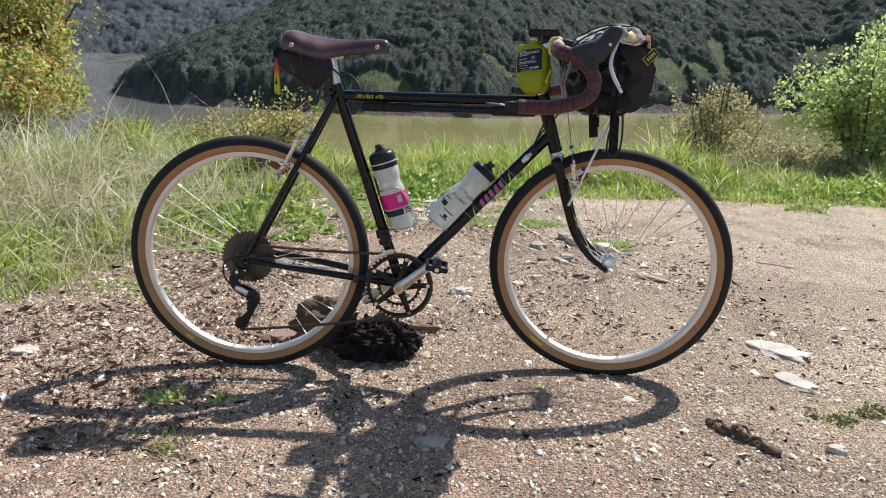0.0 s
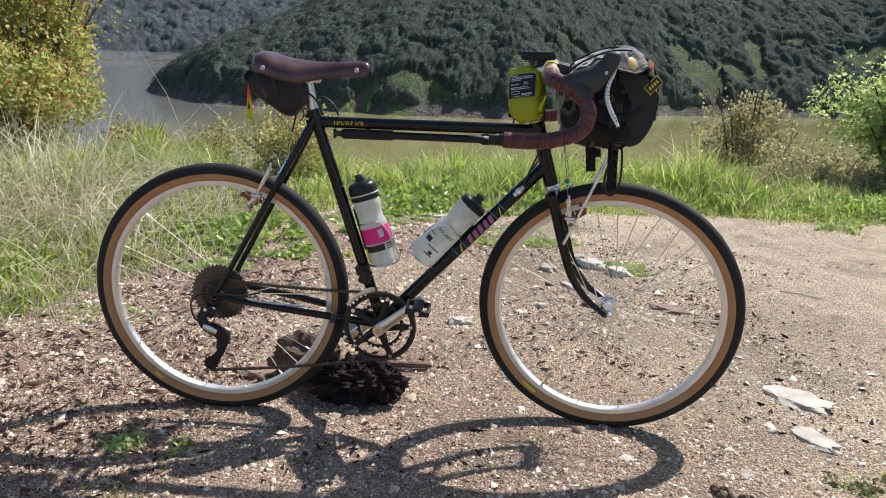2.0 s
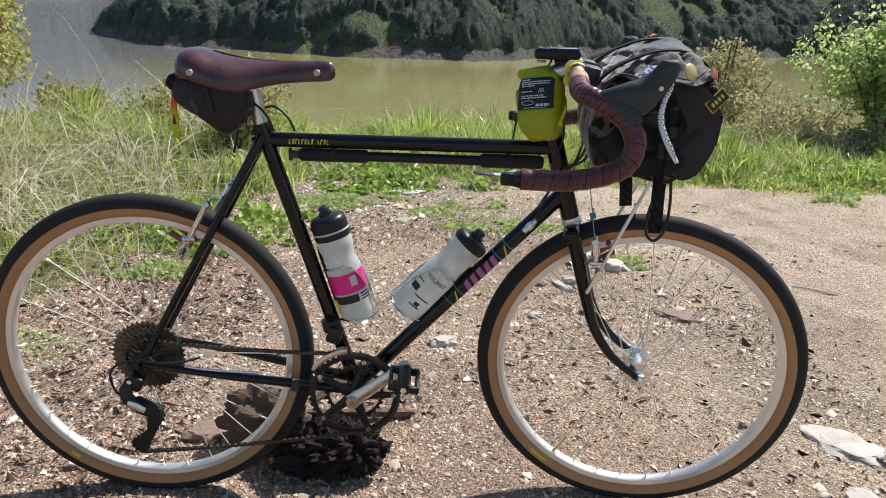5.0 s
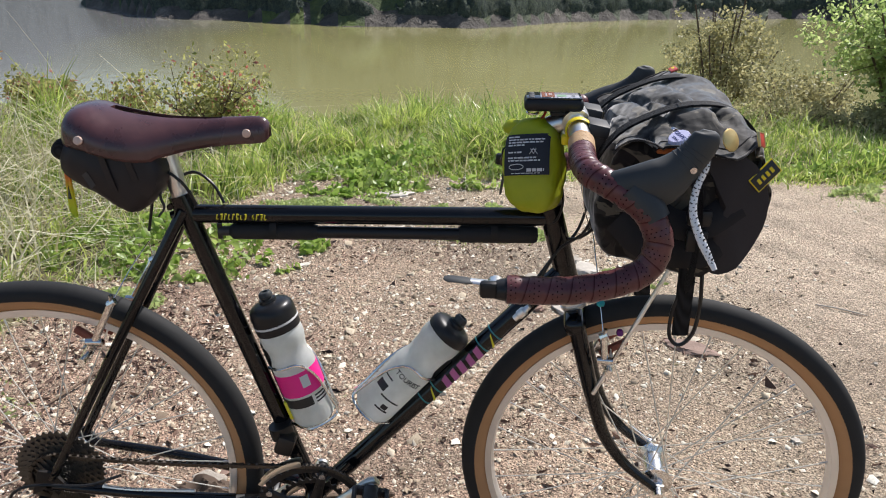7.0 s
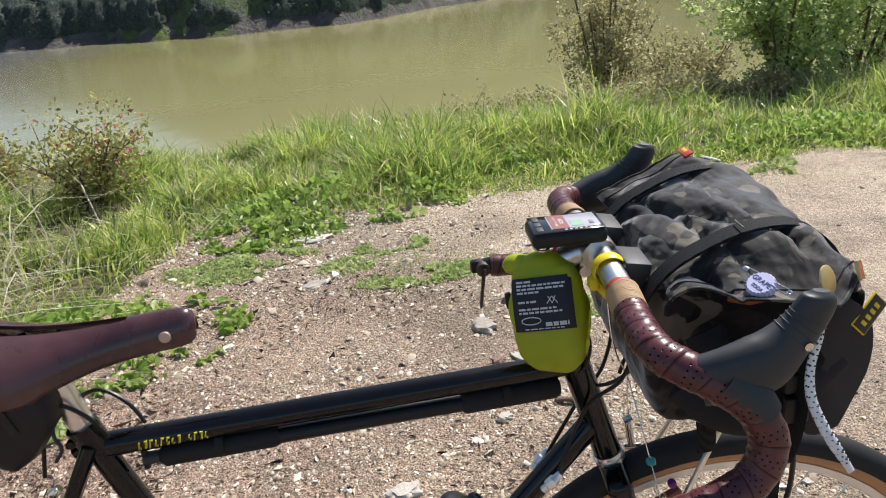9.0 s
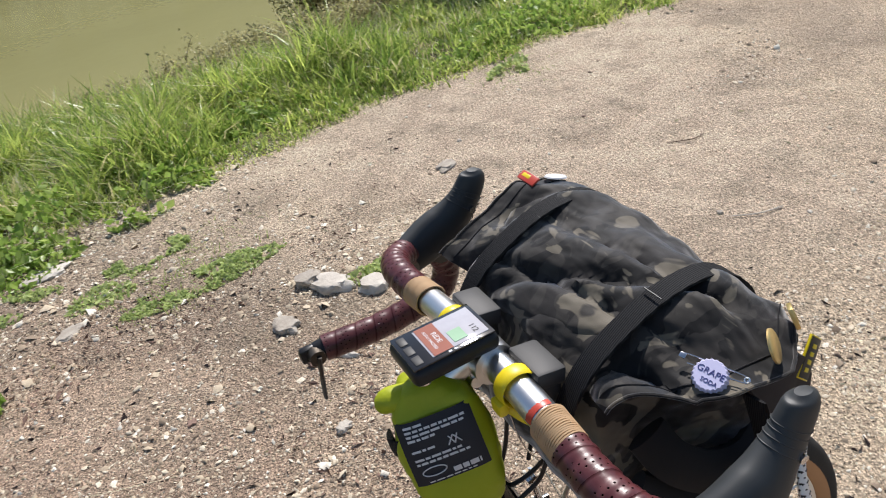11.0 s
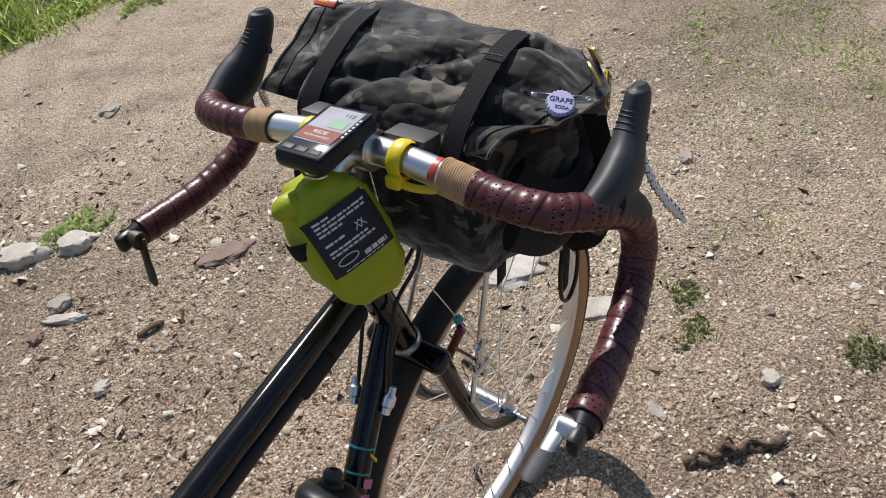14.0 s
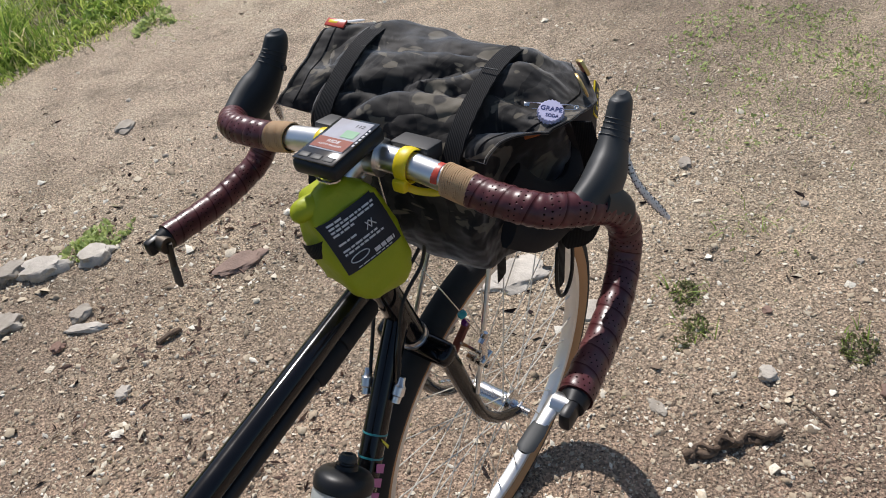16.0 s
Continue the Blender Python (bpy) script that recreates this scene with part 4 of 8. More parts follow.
def bush(name, at, spread, height, mat, leaf_size, stems, per, seed, label, flowers=0, open_top=0.5):
    """A bush: forked woody stems from one foot and leaves along their twigs."""
    g = np.random.default_rng(seed)
    foot = Vector((at[0], at[1] - BIKE_Y, float(land(at[0], at[1])) - 0.05))
    top = thing(name, foot, label, "bush", name.replace("_", " ") + " plants on the bank")
    wood, tips = [], []
    for s in range(stems):
        a = 2 * math.pi * s / stems + g.uniform(-0.4, 0.4)
        reach = spread * g.uniform(0.35, 1.0)
        rise = height * g.uniform(0.55, 1.0) * (1.0 - open_top * 0.5 * reach / spread)
        mid = foot + Vector((math.cos(a) * reach * 0.45, math.sin(a) * reach * 0.45, rise * 0.55))
        end = foot + Vector((math.cos(a) * reach, math.sin(a) * reach, rise))
        path = smooth_path([foot, mid, end], 5)
        wood.append(sweep(path, np.linspace(0.008, 0.003, len(path)) * (height + 0.3), 6)[:2])
        for b in range(7):
            t = g.uniform(0.3, 1.0)
            p = Vector(path[int(t * (len(path) - 1))])
            q = p + Vector(g.normal(0, 0.2, 3)) * spread * 0.9 + Vector((0, 0, 0.05 * height))
            q.z = max(q.z, foot.z + 0.08)
            wood.append(sweep([p, (p + q) / 2 + Vector(g.normal(0, 0.02, 3)), q], [0.0045, 0.003, 0.0015], 4)[:2])
            tips.append((p, q))
    tagged(part("woody_framework", join(*wood), M_TWIG, top), kind="stuff")
    # leaf sprays fill an uneven heap round the stems, with gaps
    want = int(len(tips) * per / 14)
    u = g.normal(size=(want * 3, 3))
    u /= np.linalg.norm(u, axis=1)[:, None]
    lump = 0.72 + 0.3 * np.sin(u[:, 0] * 2.6 + seed) * np.sin(u[:, 1] * 3.1 + seed * 0.7) + 0.22 * np.sin(u[:, 2] * 4.3 + u[:, 0] * 3.0 + seed * 1.3)
    q = g.uniform(0.25, 1.0, len(u)) ** 0.5 * lump
    c = u * q[:, None] * np.array([spread, spread, height * 0.5]) + np.array([0, 0, height * 0.52])
    hole = np.sin(c[:, 0] * 7 / spread + seed) * np.sin(c[:, 1] * 6 / spread + 1) * np.sin(c[:, 2] * 7 / height + 2)
    c = c[(hole < 0.35) & (c[:, 2] > 0.03)][:want]
    ends = np.array([np.array(q) - np.array(foot) for _, q in tips])
    cs = np.concatenate([np.repeat(c, 12, 0) + g.normal(0, leaf_size * 1.0, (len(c) * 12, 3)), np.repeat(ends, 18, 0) + g.normal(0, leaf_size * 1.3, (len(ends) * 18, 3))])
    v, f = leaf_cards(cs, np.full(len(cs), leaf_size), seed + 1, 0.5, 0.6)
    crown = new("crown", mesh_arrays("crown", v, f, mat))
    crown.parent = top
    for k in range(flowers):
        pick = cs[g.integers(len(cs))] + g.normal(0, 0.02, 3)
        v, f = leaf_cards(np.repeat(pick[None], 8, 0) + g.normal(0, 0.006, (8, 3)), np.full(8, leaf_size * 0.7), seed + 2 + k, 0.5, 0.9)
        fl = new("flower", mesh_arrays("flower", v, f, M_RED))
        fl.parent = top
    return top


OLIVE = "tall leafy shrub with olive and reddish leaves beside the dry grass"
bush("shrub", (-4.15, 7.3), 1.0, 2.25, M_LEAF_OLIVE, 0.047, 16, 150, 301, OLIVE, 3, 0.3)
bush("shrub", (-5.1, 6.9), 1.05, 2.35, M_LEAF_OLIVE, 0.047, 14, 150, 305, OLIVE, 2, 0.3)
bush("shrub", (-3.75, 6.3), 0.75, 1.05, M_LEAF_OLIVE, 0.042, 14, 130, 308, "low spreading shrub with olive and reddish leaves among dry grass", 2, 0.4)
bush("rose_bush", (-1.36, 5.95), 0.4, 0.7, M_LEAF_ROSE, 0.032, 11, 22, 311, "small wild bush with red-tipped leaves on the bank", 1)
bush("rose_bush", (-2.2, 6.75), 0.3, 0.36, M_LEAF_ROSE, 0.034, 8, 20, 312, "small wild bush with red-tipped leaves on the bank", 1)
bush("rose_bush", (-2.95, 7.0), 0.35, 0.36, M_LEAF_ROSE, 0.035, 8, 40, 315, "low wild bush with pink tips among dry grass", 2)
bush("scrub_bush", (4.25, 11.6), 0.85, 2.85, M_LEAF_BROWN, 0.055, 14, 80, 321, "sparse brownish scrub bush on the lake bank", 0, 0.3)
bush("scrub_bush", (4.75, 10.2), 0.85, 1.6, M_LEAF_BROWN, 0.048, 12, 75, 325, "low brownish scrub bush behind the grass")
bush("leafy_bush", (4.15, 7.3), 0.85, 1.55, M_LEAF_GREEN, 0.045, 16, 110, 331, "bushy shrub with fresh pale-green leaves behind the grass")
bush("leafy_bush", (5.2, 7.7), 1.1, 2.0, M_LEAF_GREEN, 0.045, 15, 100, 335, "bushy shrub with fresh pale-green leaves behind the grass")
for k, (bx, by) in enumerate(((1.5, 7.9), (2.1, 7.6), (2.7, 7.5), (3.3, 7.3), (0.8, 8.2), (3.9, 7.0), (6.2, 6.9), (7.2, 6.8))):
    bush("low_scrub", (bx, by), 0.5, 0.34, M_LEAF_BROWN, 0.03, 8, 70, 341 + k * 4, "low dry brown scrub along the top of the bank")


# ---- single stones, sticks and the bark prop ----
def rock(name, at, size, turn, mat, label, seed, sink=0.35, rough=0.15, subdiv=4):
    bm = bmesh.new()
    bmesh.ops.create_icosphere(bm, subdivisions=subdiv, radius=0.5)
    off = Vector((seed * 3.7, seed * 1.3, 0))
    for v in bm.verts:
        n = v.co.normalized()
        v.co = n * 0.5 * (1 + rough * 2.6 * noise.noise(n * 1.6 + off) + rough * 0.8 * noise.noise(n * 3.6 + off) + rough * 0.45 * noise.noise(n * 9 + off) + rough * 0.25 * noise.noise(n * 19 + off))
        v.co.z = max(-0.28, min(0.3, v.co.z))
    foot = Vector((at[0], at[1] - BIKE_Y, float(land(at[0], at[1]))))
    geo = ([Matrix.Translation(foot) @ Matrix.Rotation(radians(turn), 4, "Z") @ Vector((v.co.x * size[0], v.co.y * size[1], (v.co.z + 0.5 - sink) * size[2])) for v in bm.verts],
           [tuple(v.index for v in f.verts) for f in bm.faces])
    bm.free()
    me = mesh_from(name, [v - foot for v in geo[0]], geo[1], [mat], True, None, None, 32)
    ob = new(name, me)
    ob.location = foot + Vector((0, BIKE_Y, 0))
    return tagged(ob, label, "rock", "stones on the path")


FLAT_PALE = "flat pale grey rock lying in the gravel"
rock("rock", (1.15, 2.31), (0.19, 0.13, 0.04), -50, M_STONE_PALE, FLAT_PALE, 1, 0.5)
rock("rock", (1.08, 2.05), (0.15, 0.08, 0.035), -60, M_STONE_PALE, FLAT_PALE, 2, 0.5)
rock("rock", (0.74, 3.75), (0.17, 0.1, 0.09), -55, M_STONE_PALE, "pale lumpy rock half-buried beside a weed", 3, 0.45)
rock("rock", (0.84, 3.62), (0.11, 0.09, 0.085), -30, M_STONE_PALE, "pale lumpy rock half-buried beside a weed", 4, 0.45)
rock("rock", (0.51, 3.65), (0.08, 0.1, 0.05), 10, M_STONE_GREY, "grey rock half-buried in the gravel", 5)
rock("rock", (-0.09, 4.83), (0.2, 0.1, 0.05), 0, M_STONE_PALE, "flat pale rock at the grass edge", 6, 0.5)
rock("rock", (-0.09, 4.27), (0.12, 0.07, 0.03), 30, M_STONE_GREY, "flat grey rock lying in the gravel", 7, 0.5)
rock("rock", (0.99, 1.635), (0.042, 0.036, 0.036), 0, M_STONE_PALE, "small white stone on the gravel", 8, 0.3)
rock("rock", (0.96, 3.115), (0.16, 0.08, 0.03), -30, M_STONE_RED, "flat reddish-brown rock in the gravel", 9, 0.4)
rock("rock", (0.0, 1.61), (0.08, 0.055, 0.03), 10, M_STONE_GREY, "small grey stone half-buried in the gravel", 10, 0.4)
rock("rock", (0.1, 2.85), (0.09, 0.06, 0.045), 10, M_STONE_PALE, "pale rock on the gravel behind the pedal", 11)
rock("rock", (0.69, 3.84), (0.1, 0.08, 0.07), 0, M_STONE_GREY, "grey rock half-buried in the gravel", 61)
rock("rock", (0.582, 3.392), (0.12, 0.035, 0.025), -60, M_STONE_PALE, "narrow pale shard of rock on the gravel", 62, 0.3)
rock("rock", (0.436, 3.094), (0.045, 0.035, 0.03), 10, M_STONE_PALE, "small pale stone on the gravel", 63, 0.3)
rock("rock", (0.495, 3.408), (0.04, 0.035, 0.03), 10, M_STONE_RED, "small dark stone on the gravel", 64, 0.3)
rock("rock", (0.824, 1.839), (0.05, 0.028, 0.014), 50, M_STONE_GREY, "small blue-grey stone half-buried in the gravel", 65, 0.4)
rock("rock", (-1.25, 2.12), (0.075, 0.06, 0.035), 0, M_STONE_PALE, "small pale stone on the gravel", 12, 0.4)
rock("rock", (-0.5, 2.27), (0.11, 0.08, 0.05), 15, M_STONE_RED, "reddish rock beside the bark prop", 13)
rock("rock", (-0.42, 2.42), (0.09, 0.07, 0.05), 0, M_STONE_GREY, "grey stone beside the bark prop", 14)
rock("rock", (1.02, 1.4), (0.035, 0.03, 0.025), 0, M_STONE_RED, "small dark stone on the gravel", 15, 0.3)
rock("rock", (0.62, 3.45), (0.07, 0.06, 0.04), 0, M_STONE_GREY, "grey stone half-buried in the gravel", 16)
rock("rock", (1.55, 4.2), (0.11, 0.07, 0.04), 30, M_STONE_GREY, "grey stone on the path", 17, 0.4)
rock("rock", (1.78, 1.98), (0.06, 0.04, 0.03), 20, M_STONE_GREY, "small grey stone on the path", 18, 0.4)
g_scatter = np.random.default_rng(77)
for k in range(30):
    px, py = float(g_scatter.uniform(-1.7, 2.4)), float(g_scatter.uniform(1.1, 4.6))
    s = float(g_scatter.uniform(0.014, 0.032))
    if py < grass_edge(np.array([px]))[0] and abs(py - BIKE_Y) > 0.12:
        rock("rock", (px, py), (s, s * 0.8, s * 0.6), float(g_scatter.uniform(0, 180)), (M_STONE_GREY, M_STONE_RED, M_STONE_PALE)[k % 3], "small loose stone on the gravel path", 20 + k, 0.35, 0.25, 2)


def stick(points, radius, label, name="stick", lumps=0.5, mat=M_TWIG):
    """A dry stick lying on the ground."""
    p = smooth_path([(x, y - BIKE_Y, float(land(x, y)) + h) for x, y, h in points], 6)
    g = np.random.default_rng(len(points) + int(abs(points[0][0]) * 100))
    r = radius * (1 + lumps * g.uniform(-0.5, 0.5, len(p)))
    r[0] *= 0.4
    r[-1] *= 0.4
    v, f, _ = sweep(p, r, 8)
    foot = Vector(p[0])
    ob = new(name, mesh_from(name, [Vector(a) - foot for a in v], f, [mat]))
    ob.location = foot + Vector((0, BIKE_Y, 0))
    return tagged(ob, label, "stick", "sticks on the path")


def gnarled_stick():
    """A twisted, frayed stick with two short loops of root bark."""
    a, b = Vector((0.712, 1.758, 0)), Vector((0.832, 1.592, 0))
    base = Vector((a.x, a.y - BIKE_Y, float(land(a.x, a.y))))
    top = thing("gnarled_stick", base, "gnarled dark twisted stick lying on the gravel", "stick", "sticks on the path")
    d, side = (b - a), Vector((0.81, 0.585, 0))
    at = lambda t, off, up: base + d * t + side * off + Vector((0, 0, up))
    wob = lambda k: 0.004 * math.sin(k * 2.3) + 0.003 * math.sin(k * 5.1 + 1)
    main = smooth_path([tuple(at(t / 9, wob(t), 0.008 + 0.004 * math.sin(t * 1.7))) for t in range(10)], 4)
    part("stem", sweep(main, 0.0085 + 0.0035 * np.sin(np.arange(len(main)) * 1.1) * np.sin(np.arange(len(main)) * 0.37), 9)[:2], M_TWIG, top)
    for t0, t1, up, r in ((0.05, 0.42, 0.02, 0.0055), (0.3, 0.62, 0.026, 0.0062), (0.55, 0.98, 0.019, 0.005)):
        p = smooth_path([tuple(at(t0, -0.008, 0.008)), tuple(at(t0 + 0.3 * (t1 - t0), 0.011, up)), tuple(at(t0 + 0.65 * (t1 - t0), -0.006, up * 0.9)), tuple(at(t1, 0.008, 0.009))], 6)
        part("strand", sweep(p, r * (1 + 0.3 * np.sin(np.arange(len(p)) * 1.9)), 7)[:2], M_TWIG, top)
    part("twig_loop", sweep(smooth_path([tuple(at(0.36, 0.0, 0.012)), tuple(at(0.42, 0.016, 0.028)), tuple(at(0.5, 0.026, 0.02)), tuple(at(0.53, 0.012, 0.01))], 5), 0.0035, 6)[:2], M_TWIG, top)


gnarled_stick()
stick([(-0.3, 2.33, 0.03), (-0.12, 2.36, 0.02), (0.02, 2.38, 0.012)], 0.011, "smooth brown stick end poking out from the bark prop", lumps=0.1)
stick([(1.9, 3.0, 0.004), (1.97, 2.93, 0.008), (2.06, 2.9, 0.004)], 0.0022, "thin pale curved twig on the path", mat=M_PALE_TWIG)
stick([(1.55, 3.48, 0.004), (1.62, 3.44, 0.008), (1.7, 3.39, 0.004)], 0.003, "pale broken twig on the path", mat=M_PALE_TWIG)
stick([(0.922, 1.553, 0.004), (0.902, 1.53, 0.007), (0.883, 1.502, 0.004)], 0.002, "thin twig on the path")
stick([(0.60, 3.13, 0.006), (0.636, 3.112, 0.012), (0.67, 3.10, 0.006)], 0.008, "short dark twig on the gravel")
stick([(2.25, 3.57, 0.004), (2.33, 3.5, 0.007), (2.4, 3.5, 0.004)], 0.0022, "thin twig on the path")
stick([(-0.95, 2.75, 0.006), (-0.86, 2.95, 0.02), (-0.8, 3.1, 0.006)], 0.004, "thin pale twig on the gravel")


def bark_prop():
    """The heap of rotten bark that the far pedal rests on, with a weathered log end against it."""
    base = (-0.23, 0.12, 0.0)
    top = thing("bark_chunk", base, "dark rotten chunk of bark propping up the far pedal", "bark chunk")
    for nm, at, size, seed, fray, mat in (("core", (-0.19, 0.1, 0.045), (0.24, 0.17, 0.13), 1, 1.0, M_BARK), ("log_end", (-0.345, 0.17, 0.07), (0.21, 0.13, 0.15), 5, 0.35, M_LOG), ("lump", (-0.12, 0.08, 0.055), (0.13, 0.12, 0.11), 9, 1.0, M_BARK)):
        bm = bmesh.new()
        bmesh.ops.create_icosphere(bm, subdivisions=5, radius=0.5)
        for v in bm.verts:
            n = v.co.normalized()
            k = 1 + 0.4 * noise.noise(n * 2.2 + Vector((seed, 0, 0))) + fray * (0.3 * noise.noise(n * 5 + Vector((0, seed, 0))) + 0.24 * noise.noise(n * 13) + 0.1 * noise.noise(n * 27))
            v.co = Vector((n.x * size[0], n.y * size[1], n.z * size[2])) * 0.5 * k + Vector(at)
        part(nm, ([v.co.copy() for v in bm.verts], [tuple(v.index for v in f.verts) for f in bm.faces]), mat, top, "weathered grey-brown log end" if mat is M_LOG else "", sharp=25)
        bm.free()
    g = np.random.default_rng(71)
    for k in range(26):
        a = Vector((-0.17 + g.normal(0, 0.05), 0.09 + g.normal(0, 0.035), 0.05 + abs(g.normal(0, 0.02))))
        d = Vector((g.normal(0, 1), g.normal(0, 1) - 0.4, g.uniform(-0.3, 0.7))).normalized() * float(g.uniform(0.03, 0.075))
        part("splinter", sweep([a, a + d * 0.6, a + d], [0.006, 0.0042, 0.0012], 5, flat=(1.0, 0.5))[:2], M_BARK, top)


bark_prop()

# ---- the bicycle ----
BB = (-0.106, 0, 0.270)
REAR = (-0.537, 0, 0.336)
FRONT = (0.492, 0, 0.336)
WHEEL_R = 0.339
bike = thing("bicycle", (BB[0], 0, 0), "black steel touring bicycle with tan-wall tyres, standing on gravel", "bicycle")


def tube(name, a, b, r, r2=None, mat=M_PAINT, parent=bike, label="", sides=20):
    return part(name, rod(a, b, r, r2, sides), mat, parent, label)


tube("top_tube", (-0.27, 0, 0.794), (0.277, 0, 0.796), 0.0143)
tube("seat_tube", BB, (-0.285, 0, 0.808), 0.0146)
tube("down_tube", BB, (0.305, 0, 0.708), 0.0158)
tube("head_tube", (0.321, 0, 0.660), (0.274, 0, 0.816), 0.0182)
part("seat_lug", join(rod((-0.279, 0, 0.79), (-0.290, 0, 0.824), 0.0178, sides=20), rod((-0.291, 0, 0.795), (-0.305, 0, 0.79), 0.007), rod((-0.302, -0.014, 0.808), (-0.302, 0.014, 0.808), 0.005)), M_PAINT, bike)
part("bottom_bracket", rod((BB[0], -0.036, BB[2]), (BB[0], 0.036, BB[2]), 0.0205, sides=24), M_PAINT, bike)
for s in (-1, 1):
    part("seat_stay", sweep(smooth_path([(-0.283, 0.014 * s, 0.803), (-0.34, 0.034 * s, 0.697), (-0.43, 0.05 * s, 0.532), (-0.53, 0.063 * s, 0.348)], 5), np.linspace(0.0088, 0.0072, 16), 14), M_PAINT, bike)
    part("chain_stay", sweep(smooth_path([(BB[0], 0.026 * s, BB[2]), (-0.2, 0.036 * s, 0.284), (-0.36, 0.055 * s, 0.310), (-0.53, 0.063 * s, 0.335)], 5), np.linspace(0.0115, 0.0078, 16), 14), M_PAINT, bike)
    part("dropout", plate([(-0.028, -0.016), (-0.012, 0.03), (0.012, 0.026), (0.03, 0.002), (0.014, -0.018), (0.006, -0.006), (-0.006, -0.006)], 0.006, pose(REAR[0], 0.064 * s, REAR[2])), M_DARK_METAL, bike)
part("chain_stay_guard", rod((-0.222, -0.047, 0.288), (-0.236, -0.049, 0.290), 0.0135, sides=16), M_GREY_PLASTIC, bike, "grey clear chainstay band")


def bars_decal(n, length, tall, m, parent, mat, name, seed, lean=0.2, depth=0.0012, thick=0.38):
    """Plain bars in place of lettering, on a plate's x, z plane."""
    g = np.random.default_rng(seed)
    w = length / n
    if n > 8:
        return part(name, join(*[plate([(w * k + a * tall * lean, -tall / 2 + a * tall), (w * k + w * u + a * tall * lean, -tall / 2 + a * tall), (w * k + w * u + b * tall * lean, -tall / 2 + b * tall), (w * k + b * tall * lean, -tall / 2 + b * tall)], depth, m)
                                 for k in range(n) if k != n * 2 // 3 for a, b, u in ((0.0, float(g.uniform(0.75, 1.0)), 0.26), (float(g.choice((0.0, 0.4, 0.8))), 0.0, 0.62))[:1 + k % 2] + (((0.8, 1.0, 0.6),) if k % 3 else ((0.0, 0.2, 0.6),))]), mat, parent, smooth=False)
    geos = [plate([(w * k, -tall / 2), (w * k + w * thick, -tall / 2), (w * k + w * thick + lean * tall, tall / 2), (w * k + lean * tall, tall / 2 * float(g.uniform(0.6, 1)))], depth, m) for k in range(n)]
    return part(name, join(*geos), mat, parent, smooth=False)


def on_tube(a, b, t, r):
    """The pose on a tube's near side, x along it."""
    d = (Vector(b) - Vector(a))
    p = Vector(a) + d * t
    ang = math.degrees(math.atan2(d.z, d.x))
    return pose(p.x, p.y - r - 0.0006, p.z, 0, -ang, 0)


DT0, DT1 = BB, (0.305, 0, 0.708)
bars_decal(13, 0.078, 0.0095, on_tube((-0.27, 0, 0.794), (0.277, 0, 0.796), 0.065, 0.0143), bike, M_DECAL_YELLOW, "decal", 1)
bars_decal(5, 0.092, 0.0205, on_tube(DT0, DT1, 0.54, 0.0158), bike, M_DECAL_PINK, "decal", 2, thick=0.62)
for t in (0.485, 0.715):
    bars_decal(1, 0.012, 0.022, on_tube(DT0, DT1, t, 0.0158), bike, M_DECAL_YELLOW, "decal", 3, 0.5)
    for k in (-0.022, 0.028):
        p = Vector(DT0).lerp(Vector(DT1), t + k)
        d = (Vector(DT1) - Vector(DT0)).normalized()
        tube("band_decal", p, p + d * 0.0025, 0.0163, mat=M_DECAL_TEAL)
part("barrel_adjuster", lathe([(0.0025, -0.012), (0.0055, -0.012), (0.0058, -0.004), (0.0078, -0.002), (0.0078, 0.009), (0.0052, 0.012), (0.0042, 0.021), (0.0025, 0.021)], (0.236, -0.023, 0.64), (0.68, -0.1, 0.73), 14), M_ALLOY, bike, "silver cable barrel adjuster")
part("barrel_adjuster", lathe([(0.0025, -0.012), (0.0055, -0.012), (0.0058, -0.004), (0.0078, -0.002), (0.0078, 0.009), (0.0052, 0.012), (0.0042, 0.021), (0.0025, 0.021)], (0.236, 0.023, 0.64), (0.68, 0.1, 0.73), 14), M_ALLOY, bike, "silver cable barrel adjuster")
part("frame_tab", block((0.012, 0.012, 0.035), (-0.139, -0.014, 0.455), 0.002, 0, -18), M_DECAL_YELLOW, bike, "small yellow sticker tab on the seat tube")

# headset, fork
part("lower_headset", forked(lathe([(0.017, -0.007), (0.0205, -0.007), (0.021, -0.001), (0.019, 0.0), (0.0205, 0.002), (0.0195, 0.007), (0.017, 0.007)], (0.3235, 0, 0.652), (-0.306, 0, 0.952), 32)), M_ALLOY, bike)
part("upper_headset", forked(lathe([(0.012, -0.01), (0.02, -0.01), (0.02, 0.004), (0.017, 0.016), (0.012, 0.018)], (0.2715, 0, 0.826), (-0.306, 0, 0.952), 32)), M_ALLOY, bike)
fork = part("fork", forked(join(block((0.034, 0.12, 0.03), (0.328, 0, 0.634), 0.012, 0, -18, 0, 3), rod((0.32, 0, 0.665), (0.33, 0, 0.628), 0.017))), M_PAINT, bike)
for s in (-1, 1):
    path = smooth_path([(0.329, 0.046 * s, 0.640, 0.0135), (0.350, 0.048 * s, 0.565, 0.0132), (0.368, 0.050 * s, 0.505, 0.0122), (0.392, 0.051 * s, 0.438, 0.0105), (0.432, 0.052 * s, 0.382, 0.0088), (0.488, 0.053 * s, 0.338, 0.007)], 6)
    part("fork_blade", forked(sweep(path, path[:, 3], 16)), M_PAINT, fork)
    part("fork_end", forked(block((0.024, 0.006, 0.022), (0.490, 0.053 * s, 0.335), 0.003)), M_CHROME, fork)


